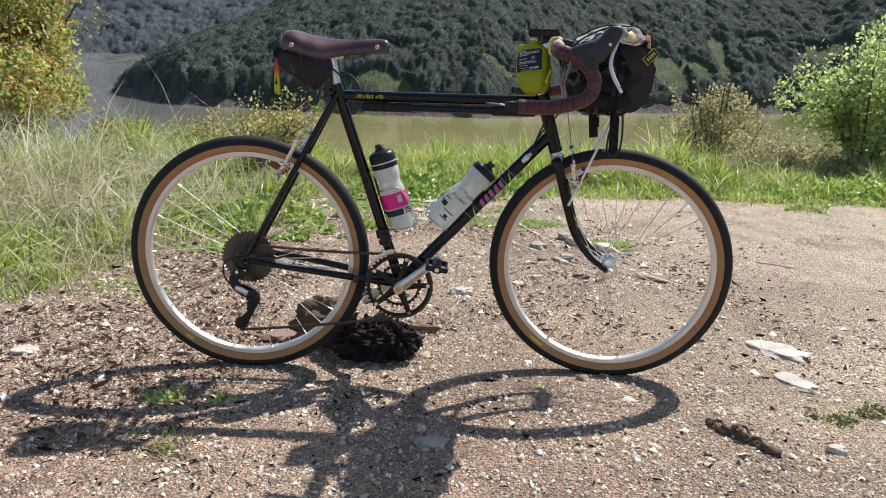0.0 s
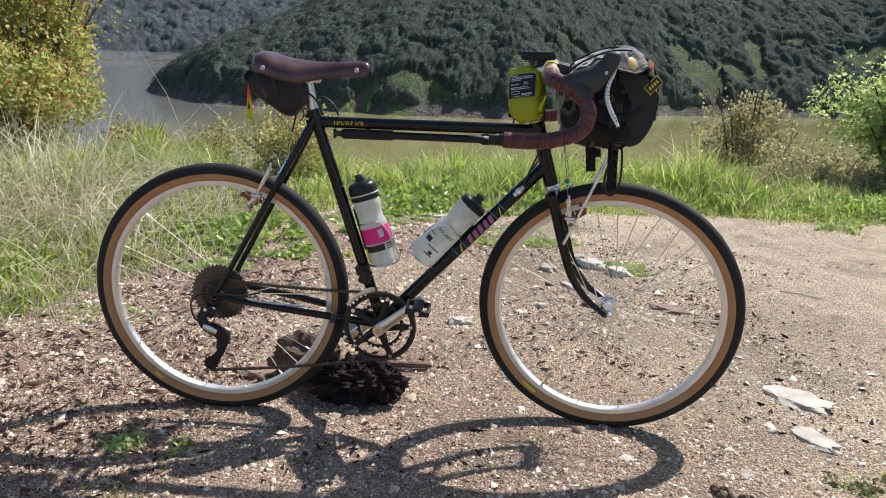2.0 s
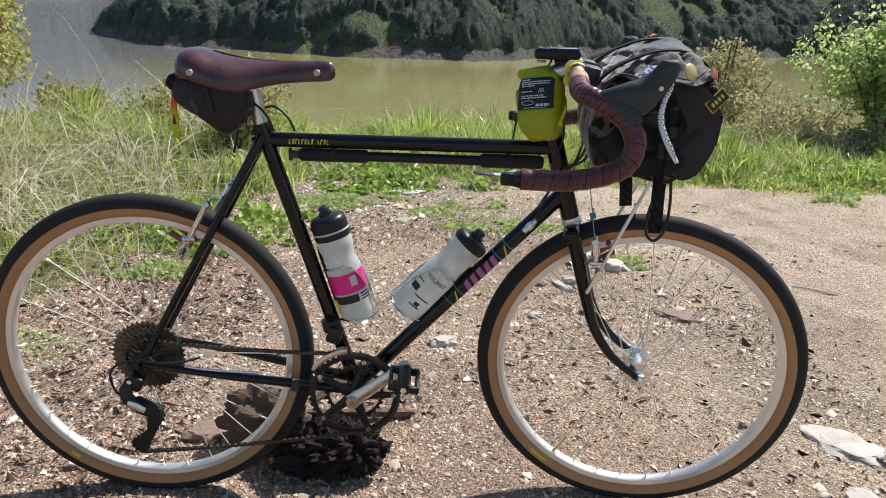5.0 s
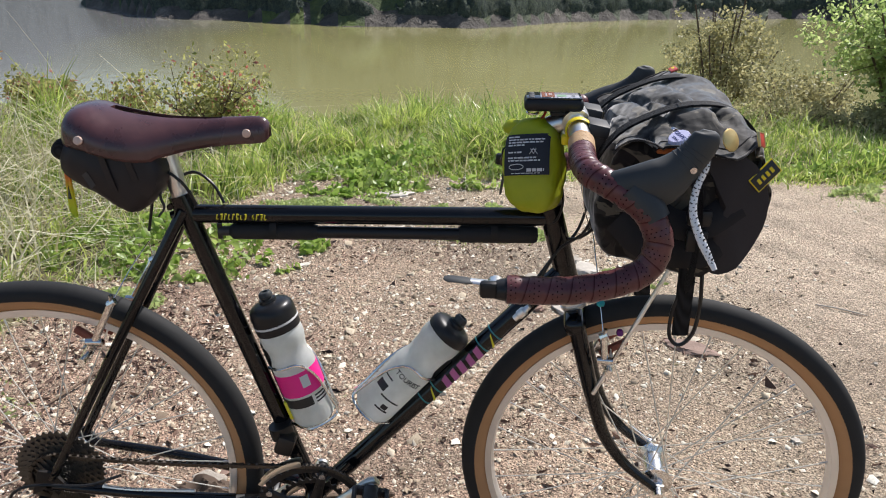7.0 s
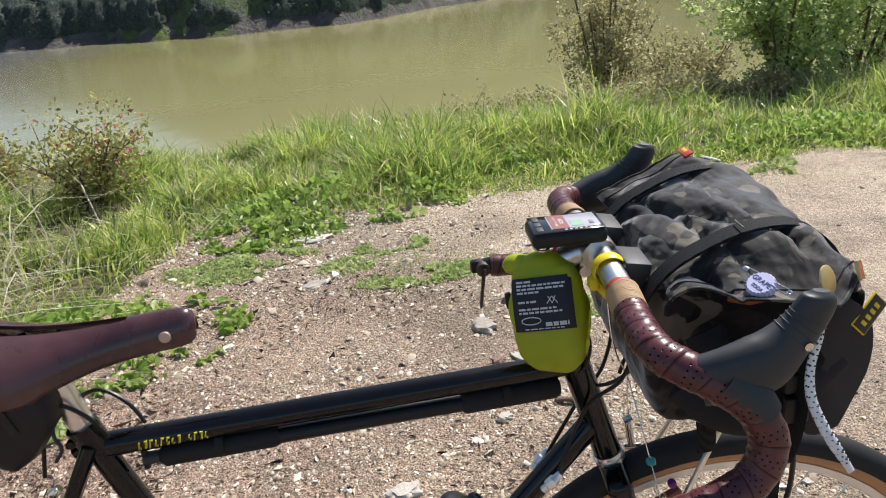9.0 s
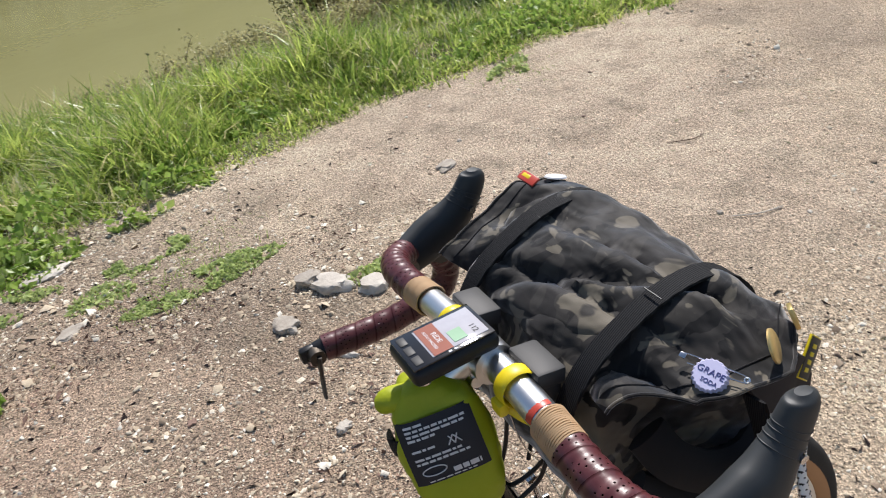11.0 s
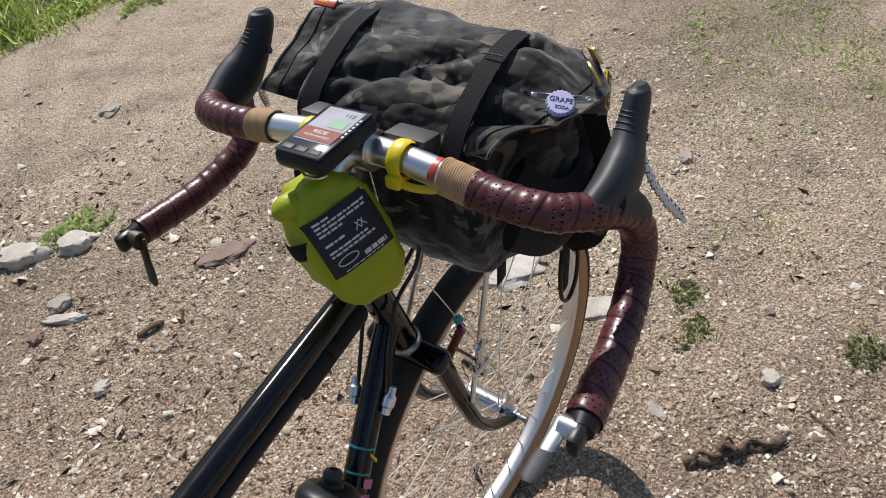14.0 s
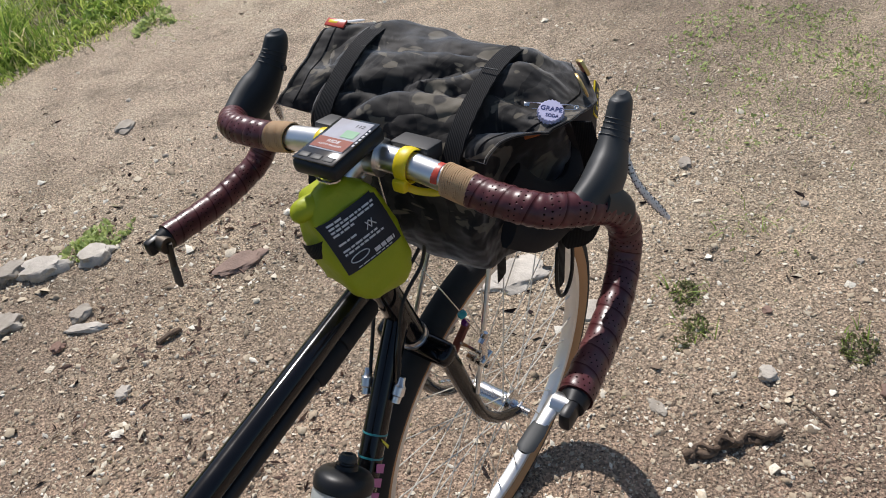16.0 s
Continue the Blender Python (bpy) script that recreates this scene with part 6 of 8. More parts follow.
def build_saddle():
    xs = np.array([-0.427, -0.42, -0.40, -0.375, -0.345, -0.32, -0.295, -0.265, -0.235, -0.2, -0.17, -0.153, -0.147])
    top = np.array([0.952, 0.960, 0.963, 0.958, 0.951, 0.947, 0.944, 0.943, 0.943, 0.944, 0.946, 0.944, 0.936])
    half = np.array([0.058, 0.068, 0.077, 0.080, 0.076, 0.066, 0.052, 0.038, 0.029, 0.0235, 0.021, 0.0165, 0.009])
    drop = np.array([0.030, 0.038, 0.044, 0.047, 0.048, 0.048, 0.044, 0.036, 0.031, 0.029, 0.029, 0.026, 0.012])
    n, m = 36, 25
    t = np.linspace(0, len(xs) - 1, n)
    k = np.arange(len(xs))
    X, T, H, D = (np.interp(t, k, a) for a in (xs, top, half, drop))
    for arr in (T, H, D):
        arr[1:-1] = 0.25 * arr[:-2] + 0.5 * arr[1:-1] + 0.25 * arr[2:]
    # a slot is cut out along the middle, wider towards the rear
    slot = np.interp(X, [-0.38, -0.372, -0.355, -0.3, -0.22, -0.208], [0.002, 0.009, 0.013, 0.010, 0.006, 0.002])
    cut = [i for i in range(n - 1) if -0.376 < X[i] and X[i + 1] < -0.208]
    outer = []
    for i in range(n):
        lip = 2 / math.pi * math.asin(slot[i] / H[i])
        for j in range(m):
            q = abs(j - 12)
            s = math.copysign(lip * q / 2 if q <= 2 else lip + (1 - lip) * (q - 2) / 10, j - 12)
            bow = abs(s) ** 2.6
            y = H[i] * math.sin(s * math.pi / 2) * (1.0 - 0.06 * bow)
            z = T[i] - D[i] * abs(s) ** (1.75 + 0.8 * float(ease(-0.36, -0.41, X[i]))) - 0.012 * (1 - math.cos(s * 1.2)) * (1 if X[i] < -0.3 else 0.5)
            outer.append((X[i], y, z))
    inner = [(x, y * (0.93 if abs(y) > 0.02 else 1.0), z - 0.0045) for x, y, z in outer]
    faces = []
    for i in range(n - 1):
        for j in range(m - 1):
            if i in cut and 10 <= j < 14:
                continue
            a, b, c, d = i * m + j, i * m + j + 1, (i + 1) * m + j + 1, (i + 1) * m + j
            faces += [(a, d, c, b), (a + n * m, b + n * m, c + n * m, d + n * m)]
    for i in cut:
        for j in (10, 14):
            a, b = i * m + j, (i + 1) * m + j
            faces.append((a, b, b + n * m, a + n * m) if j == 10 else (b, a, a + n * m, b + n * m))
    for i in (cut[0], cut[-1] + 1):
        for j in range(10, 14):
            a, b = i * m + j, i * m + j + 1
            faces.append((a, b, b + n * m, a + n * m))
    edge = [i * m for i in range(n)] + [(n - 1) * m + j for j in range(1, m)] + [i * m + m - 1 for i in range(n - 2, -1, -1)] + [j for j in range(m - 2, 0, -1)]
    for a, b in zip(edge, edge[1:] + edge[:1]):
        faces.append((a, b, b + n * m, a + n * m))
    saddle = part("saddle", (outer + inner, faces), M_LEATHER, bike, "worn brown leather saddle with a cut-out slot and copper rivets", sharp=50)

    def rivet(x, y, z, axis, r=0.0065):
        part("rivet", lathe([(r * 0.9, -0.002), (r, 0.0), (r * 0.85, 0.0012), (r * 0.3, 0.0016), (0.0002, 0.0017)], (x, y, z), axis, 16), M_RIVET, saddle, "dull copper saddle rivet")
    for s in (-1, 1):
        rivet(-0.177, 0.0215 * s, 0.924, (0.1, s, 0.1))
        rivet(-0.395, 0.0755 * s, 0.922, (-0.25, s, 0.3))
        rivet(-0.42, 0.048 * s, 0.938, (-1, 0.4 * s, 0.3))
        part("rail", sweep(smooth_path([(-0.405, 0.05 * s, 0.915), (-0.37, 0.035 * s, 0.905), (-0.33, 0.022 * s, 0.908), (-0.27, 0.022 * s, 0.908), (-0.2, 0.012 * s, 0.922), (-0.165, 0.005 * s, 0.925)], 4), 0.0035, 8), M_CHROME, saddle)
    part("rear_plate", sweep(smooth_path([(-0.413, -0.06, 0.925), (-0.422, -0.03, 0.928), (-0.424, 0, 0.93), (-0.422, 0.03, 0.928), (-0.413, 0.06, 0.925)], 4), 0.006, 8, flat=(0.35, 1.0)), M_CHROME, saddle)


build_saddle()

# bottle cages
def cage(base, d, toward, label):
    """A bent-wire cage; base is the bottle's foot centre, d its axis, toward points from the frame to the bottle."""
    b, d, o = Vector(base), Vector(d).normalized(), Vector(toward).normalized()
    s = d.cross(o)
    r = 0.0395
    ring = lambda h, a, rr=r: b + d * h + (o * math.cos(a) + s * math.sin(a)) * rr
    pts = [ring(0.012, math.pi, 0.037), ring(0.16, math.pi, 0.037)]
    top = part("bottle_cage", sweep([tuple(p) for p in pts], 0.0042, 8, flat=(1.6, 0.7)), M_DARK_METAL, bike, label)
    for sg in (-1, 1):
        loop = [ring(0.005, math.pi * 0.9 * sg), ring(0.002, math.pi * 0.5 * sg), ring(0.0, 0.22 * sg), ring(0.03, 0.2 * sg), ring(0.085, 0.55 * sg), ring(0.118, 1.1 * sg), ring(0.12, 1.9 * sg), ring(0.118, 2.8 * sg)]
        part("wire", sweep(smooth_path([tuple(p) for p in loop], 6), 0.0025, 8), M_CHROME, top, "bent steel wire")
    part("wire", sweep(smooth_path([tuple(ring(0.0, a)) for a in (-0.3, 0, 0.3)], 3), 0.0025, 8), M_CHROME, top)


SEAT_DIR = Vector((-0.300, 0, 0.954)).normalized()
DOWN_DIR = Vector((0.662, 0, 0.749)).normalized()
B1, B2 = Vector((-0.1, 0, 0.432)), Vector((-0.006, 0, 0.449))
cage(B1, SEAT_DIR, (0.954, 0, 0.3), "polished wire bottle cage on the seat tube")
cage(B2, DOWN_DIR, (-0.749, 0, 0.662), "polished wire bottle cage on the down tube")

# ---- handlebar, in the front assembly ----
BAR = [(0.302, 0.0, 0.949), (0.303, 0.05, 0.949), (0.304, 0.1, 0.942), (0.303, 0.14, 0.936), (0.303, 0.178, 0.934), (0.309, 0.206, 0.931), (0.327, 0.226, 0.926), (0.352, 0.240, 0.915),
       (0.376, 0.250, 0.897), (0.390, 0.257, 0.865), (0.378, 0.262, 0.831), (0.338, 0.270, 0.813), (0.285, 0.276, 0.804), (0.214, 0.282, 0.804)]
handlebar = part("handlebar", front(sweep(smooth_path([(x, -y, z) for x, y, z in BAR[4:0:-1]] + [(x, y, z) for x, y, z in BAR[:5]], 5), 0.0142, 20)), M_ALLOY, bike, "bare polished aluminium drop bar wrapped in maroon tape")
stem = part("stem", front(join(rod((0.27, 0, 0.83), (0.243, 0, 0.925), 0.0125), sweep(smooth_path([(0.245, 0, 0.917), (0.262, 0, 0.937), (0.295, 0, 0.949)], 5), 0.0145, 16), rod((0.302, -0.027, 0.949), (0.302, 0.027, 0.949), 0.0205, sides=28))), M_ALLOY, bike, "silver quill stem")
part("clamp_bolt", front(join(rod((0.289, -0.012, 0.925), (0.289, 0.012, 0.925), 0.007), block((0.024, 0.02, 0.018), (0.294, 0, 0.93), 0.004))), M_ALLOY, stem)
for s in (-1, 1):
    half = smooth_path([(x, y * s, z) for x, y, z in BAR], 26)
    tape_part = half[np.abs(half[:, 1]) > 0.132]
    n = len(tape_part)
    rr = np.full(n, 0.0172) + 0.0003 * np.sin(np.arange(n) * 0.7 + 1)
    wound = sweep(tape_part, rr, 24)
    run = np.concatenate([[0], np.cumsum(np.linalg.norm(np.diff(tape_part, axis=0), axis=1))])
    laps = [tuple(tape_part[i // 24] + (np.array(v) - tape_part[i // 24]) * (1.0 + 0.05 * ((run[i // 24] / 0.027 + (i % 24) / 24) % 1.0 - 0.5))) for i, v in enumerate(wound[0])]
    part("bar_tape", front((laps, *wound[1:])), M_TAPE, handlebar, "perforated maroon leather bar tape")
    for k in range(15):
        t = 0.104 + 0.0021 * k
        z = np.interp(t, [y for _, y, _ in BAR[:6]], [z for _, _, z in BAR[:6]])
        x = np.interp(t, [y for _, y, _ in BAR[:6]], [x for x, _, _ in BAR[:6]])
        ring = [(x + 0.0168 * math.cos(a), s * (t + 0.0004 * math.sin(3 * a + k)), z + 0.0168 * math.sin(a)) for a in np.linspace(0, 2 * math.pi, 24, endpoint=False)]
        part("twine", front(sweep(ring, 0.0012, 5, closed=True, up=(0, 1, 0))), M_TWINE, handlebar, "waxed twine binding")
    if s < 0:
        arc = [(0.304 + 0.0146 * math.cos(a), 0.096 * s, 0.9424 + 0.0146 * math.sin(a)) for a in np.linspace(radians(60), radians(175), 10)]
        part("red_mark", front(sweep(arc, 0.0038, 6, flat=(1.0, 0.08), up=(0, 1, 0))), M_RED, handlebar, "small red printed mark")
    # hood: a rubber body that climbs from the bend to a horn
    hood_path = smooth_path([(0.335, 0.231 * s, 0.917, 0.0195), (0.362, 0.236 * s, 0.924, 0.0225), (0.388, 0.236 * s, 0.934, 0.0228), (0.408, 0.233 * s, 0.950, 0.0182), (0.422, 0.231 * s, 0.966, 0.0152), (0.430, 0.230 * s, 0.979, 0.0142), (0.434, 0.2295 * s, 0.989, 0.0122), (0.435, 0.229 * s, 0.995, 0.006)], 6)
    hood = part("hood", front(sweep(hood_path, hood_path[:, 3], 22, flat=(0.84, 1.28))), M_RUBBER, handlebar, "matte black rubber brake hood")
    skirt = smooth_path([(0.352, 0.238 * s, 0.922, 0.019), (0.374, 0.2465 * s, 0.905, 0.0195), (0.384, 0.252 * s, 0.891, 0.0181)], 5)
    part("hood_skirt", front(sweep(skirt, skirt[:, 3], 18)), M_RUBBER, hood)
    for k in range(4):
        c = hood_path[20 + k * 2]
        d = hood_path[21 + k * 2][:3] - hood_path[19 + k * 2][:3]
        u = np.array([0, 1.0, 0])
        w = np.cross(d / np.linalg.norm(d), u)
        ring = [tuple(c[:3] + (c[3] + 0.0003) * (0.84 * math.cos(a) * u + 1.28 * math.sin(a) * w)) for a in np.linspace(0, 2 * math.pi, 22, endpoint=False)]
        part("grip_rib", front(sweep(ring, 0.0006, 5, closed=True)), M_RUBBER, hood)
    # drilled lever
    lp = smooth_path([(0.435, 0.229 * s, 0.972), (0.438, 0.232 * s, 0.954), (0.428, 0.241 * s, 0.929), (0.425, 0.252 * s, 0.905), (0.432, 0.264 * s, 0.882), (0.443, 0.275 * s, 0.861), (0.452, 0.283 * s, 0.845)], 6)
    lr = np.interp(np.arange(len(lp)), [0, 8, 16, 28, len(lp) - 1], [0.0028, 0.0036, 0.0046, 0.0052, 0.0032])
    lever = part("brake_lever", front(sweep(lp, lr, 14, flat=(0.55, 1.0), up=(0, 1, 0))), M_LEVER, hood, "drilled silver brake lever")
    for k in range(3, len(lp) - 3):
        c, d = lp[k], lp[k + 1] - lp[k - 1]
        across = np.cross(d, (0, 1, 0))
        across /= np.linalg.norm(across)
        for off in ((-0.45 * lr[k], 0.45 * lr[k]) if k % 2 == 0 else (0.0,)):
            q, deep = c + across * off, 0.55 * math.sqrt(lr[k] ** 2 - off ** 2) + 0.0003
            part("drill_hole", front(rod(tuple(q - np.array([0, deep, 0])), tuple(q + np.array([0, deep, 0])), 0.0011, sides=8)), M_BLACK_PRINT, lever)
        side = np.cross(across, d / np.linalg.norm(d))
        for off in ((-0.24 * lr[k], 0.24 * lr[k]) if k % 2 == 0 else (0.0,)):
            q, deep = c + side * off, math.sqrt(lr[k] ** 2 - (off / 0.55) ** 2) + 0.0003
            part("drill_hole", front(rod(tuple(q - across * deep), tuple(q + across * deep), 0.0009, sides=8)), M_BLACK_PRINT, lever)
    part("lever_pivot", front(rod((0.42, 0.214 * s, 0.952), (0.42, 0.248 * s, 0.952), 0.004, sides=10)), M_CHROME, hood)
    # bar-end shifter
    e = Vector((0.214, 0.282 * s, 0.804))
    pod = part("bar_end_shifter", front(join(rod(e + Vector((0.006, 0, 0)), e + Vector((-0.012, 0.002 * s, 0)), 0.0155, 0.0118, 18), block((0.026, 0.013, 0.022), e + Vector((-0.019, 0.003 * s, 0)), 0.005))), M_PLASTIC, handlebar, "black bar-end shifter")
    part("shifter_cap", front(rod(e + Vector((-0.013, 0, 0)), e + Vector((-0.013, -0.0155 * s, 0)), 0.0108, sides=20)), M_ALLOY if s < 0 else M_CHAIN, pod)
    d = Vector((-1, 0, 0.06)) if s < 0 else Vector((-0.12, 0, -1))
    o = e + Vector((-0.012, -0.014 * s, 0))
    part("shift_lever", front(sweep([o - d * 0.004, o + d * 0.014, o + d * 0.032], [0.0085, 0.0075, 0.0065], 10, flat=(1.0, 0.4))), M_ALLOY if s < 0 else M_DARK_METAL, pod, "silver shift lever" if s < 0 else "dark shift lever")
    part("lever_grip", front(sweep([o + d * 0.029, o + d * 0.04, o + d * 0.06, o + d * 0.065], [0.0075, 0.0088, 0.0085, 0.004], 10, flat=(1.0, 0.3))), M_RUBBER, pod, "black rubber lever grip")

# cable housings that loop in front of the head tube
cable([(0.31, -0.03, 0.93), (0.335, -0.045, 0.86), (0.325, -0.04, 0.79), (0.285, -0.024, 0.745), (0.246, -0.021, 0.65)], 0.0025, name="shift_cable", turn=False)
cable([(0.31, 0.03, 0.93), (0.34, 0.03, 0.85), (0.33, 0.03, 0.77), (0.29, 0.024, 0.72), (0.246, 0.021, 0.65)], 0.0025, name="shift_cable", turn=False)
cable([(0.305, -0.05, 0.93), (0.345, -0.05, 0.87), (0.345, -0.03, 0.80), (0.315, -0.012, 0.765), (0.27, -0.006, 0.775)], 0.0025, name="brake_cable", turn=False)
cable([(0.31, 0.02, 0.93), (0.35, 0.01, 0.88), (0.352, 0.0, 0.82), (0.338, 0.0, 0.77)], 0.0025, name="brake_cable", turn=False)

# ---- pump under the top tube ----
pump = thing("frame_pump", (0.02, 0, 0.755), "black frame pump clipped under the top tube", "pump")
PZ = 0.7665
part("barrel", rod((-0.085, 0, PZ), (0.145, 0, PZ - 0.0005), 0.0098, sides=18), M_PLASTIC, pump)
part("handle", sweep([(-0.218, 0, PZ), (-0.212, 0, PZ), (-0.09, 0, PZ), (-0.083, 0, PZ)], [0.008, 0.0128, 0.0128, 0.0105], 18), M_TREAD, pump)
part("sleeve", sweep([(0.135, 0, PZ), (0.14, 0, PZ), (0.252, 0, PZ), (0.258, 0, PZ)], [0.0105, 0.0138, 0.0138, 0.011], 18), M_TREAD, pump)
part("end_cap", rod((-0.236, 0, PZ), (-0.217, 0, PZ), 0.0075, sides=14), M_GREY_PLASTIC, pump)
part("peg", rod((-0.234, 0, PZ + 0.012), (-0.234, 0, PZ - 0.012), 0.004, sides=8), M_DARK_METAL, pump)
for x in (-0.15, 0.19):
    part("clip", rod((x - 0.005, 0, PZ + 0.004), (x + 0.005, 0, PZ + 0.004), 0.0152, sides=18), M_TREAD, pump)


# ---- bottles ----
def turned(profile, foot, d, segs=40):
    return lathe(profile, foot, tuple(d), segs)


def bottle(foot, d, name, label, cap_tall, longer=0.0):
    top = thing(name, foot, label, "water bottle", "bottles in the frame")
    body = [(0.0005, 0.0), (0.030, 0.0), (0.0345, 0.004), (0.0362, 0.014), (0.0362, 0.052), (0.0355, 0.056), (0.0362, 0.060), (0.0362, 0.108), (0.0345, 0.118), (0.0318, 0.126), (0.0312, 0.136), (0.0325, 0.146), (0.0355, 0.155), (0.036, 0.168), (0.034, 0.178), (0.031, 0.182)]
    body = [(r, h + (longer if h > 0.14 else 0.0)) for r, h in body]
    part("body", turned(body, foot, d), M_BOTTLE, top, "translucent milky plastic")
    foot = Vector(foot) + Vector(d) * longer
    k = cap_tall
    part("cap", turned([(0.031, 0.176), (0.0362, 0.177), (0.0366, 0.181), (0.0368, 0.181 + 0.026 * k), (0.0355, 0.187 + 0.028 * k), (0.031, 0.192 + 0.029 * k), (0.022, 0.1945 + 0.03 * k), (0.0145, 0.196 + 0.03 * k), (0.0135, 0.201 + 0.03 * k)], foot, d), M_PLASTIC, top, "black screw cap")
    part("valve", turned([(0.0095, 0.196 + 0.03 * k), (0.009, 0.203 + 0.03 * k), (0.0112, 0.205 + 0.03 * k), (0.0112, 0.2095 + 0.03 * k), (0.009, 0.213 + 0.03 * k), (0.0055, 0.2135 + 0.03 * k), (0.005, 0.211 + 0.03 * k), (0.0002, 0.211 + 0.03 * k)], foot, d), M_RUBBER, top)
    return top


def wrap(foot, d, a0, a1, h0, h1, r=0.0366, n=16):
    """A print bent round the bottle between two angles (90 faces the near side)."""
    d = Vector(d)
    u = Vector((1, 0, 0)) - d * d.x
    u.normalize()
    w = d.cross(u)
    if w.y > 0:
        w = -w
    verts = []
    for k in range(n + 1):
        a = radians(a0 + (a1 - a0) * k / n)
        o = u * math.cos(a) + w * math.sin(a)
        verts += [Vector(foot) + d * h0 + o * r, Vector(foot) + d * h1 + o * r]
    return verts, [(2 * k, 2 * k + 2, 2 * k + 3, 2 * k + 1) for k in range(n)]


b1 = bottle(B1, SEAT_DIR, "water_bottle", "milky bike bottle with black cap and pink printed band", 1.0)
part("pink_band", wrap(B1, SEAT_DIR, 0, 360, 0.062, 0.104, n=40), M_PINK, b1, "bright pink printed band")
part("black_band", wrap(B1, SEAT_DIR, 60, 360, 0.041, 0.058, n=40), M_BLACK_PRINT, b1, "black printed band")
for h in (0.055, 0.049, 0.043):
    part("stripe", wrap(B1, SEAT_DIR, 8, 52, h - 0.0015, h + 0.0015), M_BLACK_PRINT, b1)
part("white_mark", wrap(B1, SEAT_DIR, 50, 72, 0.076, 0.097, 0.0369), M_WHITE, b1)
part("cap_band", turned([(0.0366, 0.19), (0.037, 0.19), (0.037, 0.1935), (0.0366, 0.1935)], B1, SEAT_DIR), M_WHITE, b1)
b2 = bottle(B2, DOWN_DIR, "water_bottle", "milky bike bottle with black cap and black lettering", 0.15, 0.013)


def letters(text, size, m, mat, parent, name="lettering", depth=0.0006, align="CENTER"):
    """Words with the built-in font, as a mesh part; the text's x, y lie on m's x, y."""
    cu = bpy.data.curves.new(name, "FONT")
    cu.body, cu.size, cu.extrude, cu.align_x, cu.align_y = text, size, depth, align, "CENTER"
    tmp = new("tmp", cu)
    bpy.context.view_layer.update()
    me = bpy.data.meshes.new_from_object(tmp.evaluated_get(bpy.context.evaluated_depsgraph_get()))
    geo = ([m @ v.co for v in me.vertices], [tuple(p.vertices) for p in me.polygons])
    bpy.data.objects.remove(tmp)
    bpy.data.curves.remove(cu)
    bpy.data.meshes.remove(me)
    return part(name, geo, mat, parent, smooth=False)


def basis(x, y, at):
    """A pose with the given x and y axes."""
    x = Vector(x).normalized()
    y = (Vector(y) - x * Vector(y).dot(x)).normalized()
    z = x.cross(y)
    return Matrix(((x.x, y.x, z.x, at[0]), (x.y, y.y, z.y, at[1]), (x.z, y.z, z.z, at[2]), (0, 0, 0, 1)))


def wrap_letters(text, size, foot, d, h, ang, mat, parent, r=0.0368, up=True):
    """Lettering bent round the bottle, reading across its axis."""
    d = Vector(d)
    u = (Vector((1, 0, 0)) - d * d.x).normalized()
    w = d.cross(u)
    if w.y > 0:
        w = -w
    ob = letters(text, size, Matrix.Identity(4), mat, parent)
    for v in ob.data.vertices:
        q = v.co + ROOT[parent.name]
        a = radians(ang) - q.x / r * 1.0
        o = u * math.cos(a) + w * math.sin(a)
        v.co = Vector(foot) + d * (h + q.y) + o * (r + q.z) - ROOT[parent.name]
    return ob


wrap_letters("TOURIST", 0.0125, B2, DOWN_DIR, 0.097, 92, M_BLACK_PRINT, b2)
for h, a0, a1, t in ((0.062, 118, 150, 0.014), (0.05, 60, 118, 0.003), (0.035, 78, 96, 0.009), (0.028, 70, 110, 0.003), (0.08, 120, 160, 0.0025), (0.118, 55, 80, 0.003)):
    part("print", wrap(B2, DOWN_DIR, a0, a1, h - t / 2, h + t / 2, 0.0368), M_BLACK_PRINT, b2, "small black printed mark")

# ---- saddle bag ----
sbag = thing("saddle_bag", (-0.36, 0, 0.82), "dark maroon-black canvas saddle bag strapped under the saddle", "saddle bag")
sec = [(-0.442, 0.895), (-0.425, 0.918), (-0.37, 0.912), (-0.315, 0.903), (-0.297, 0.875), (-0.303, 0.845), (-0.333, 0.811), (-0.352, 0.808), (-0.395, 0.838), (-0.438, 0.868)]
sec = smooth_path(sec + sec[:1], 3)[:-1]
verts, faces, n = [], [], len(sec)
ys = [-0.056, -0.05, -0.035, 0, 0.035, 0.05, 0.056]
cxz = sec.mean(0)
for y, k in zip(ys, (0.72, 0.92, 1.0, 1.02, 1.0, 0.92, 0.72)):
    for i, p in enumerate(sec):
        q = cxz + (p - cxz) * k
        verts.append((q[0], y * (1 + 0.08 * noise.noise((q[0] * 30, y * 20, q[1] * 30))), q[1] + 0.004 * noise.noise((q[0] * 40, y * 40, 3))))
for a in range(len(ys) - 1):
    faces += [(a * n + i, a * n + (i + 1) % n, (a + 1) * n + (i + 1) % n, (a + 1) * n + i) for i in range(n)]
faces += [tuple(range(n))[::-1], tuple(range((len(ys) - 1) * n, len(ys) * n))]
part("body", (verts, faces), M_SBAG, sbag, "dark maroon-black waxed canvas", sharp=50)
part("roll_top", block((0.055, 0.1, 0.03), (-0.425, 0, 0.893), 0.012, 0, 32, 0, 3), M_WEB, sbag)
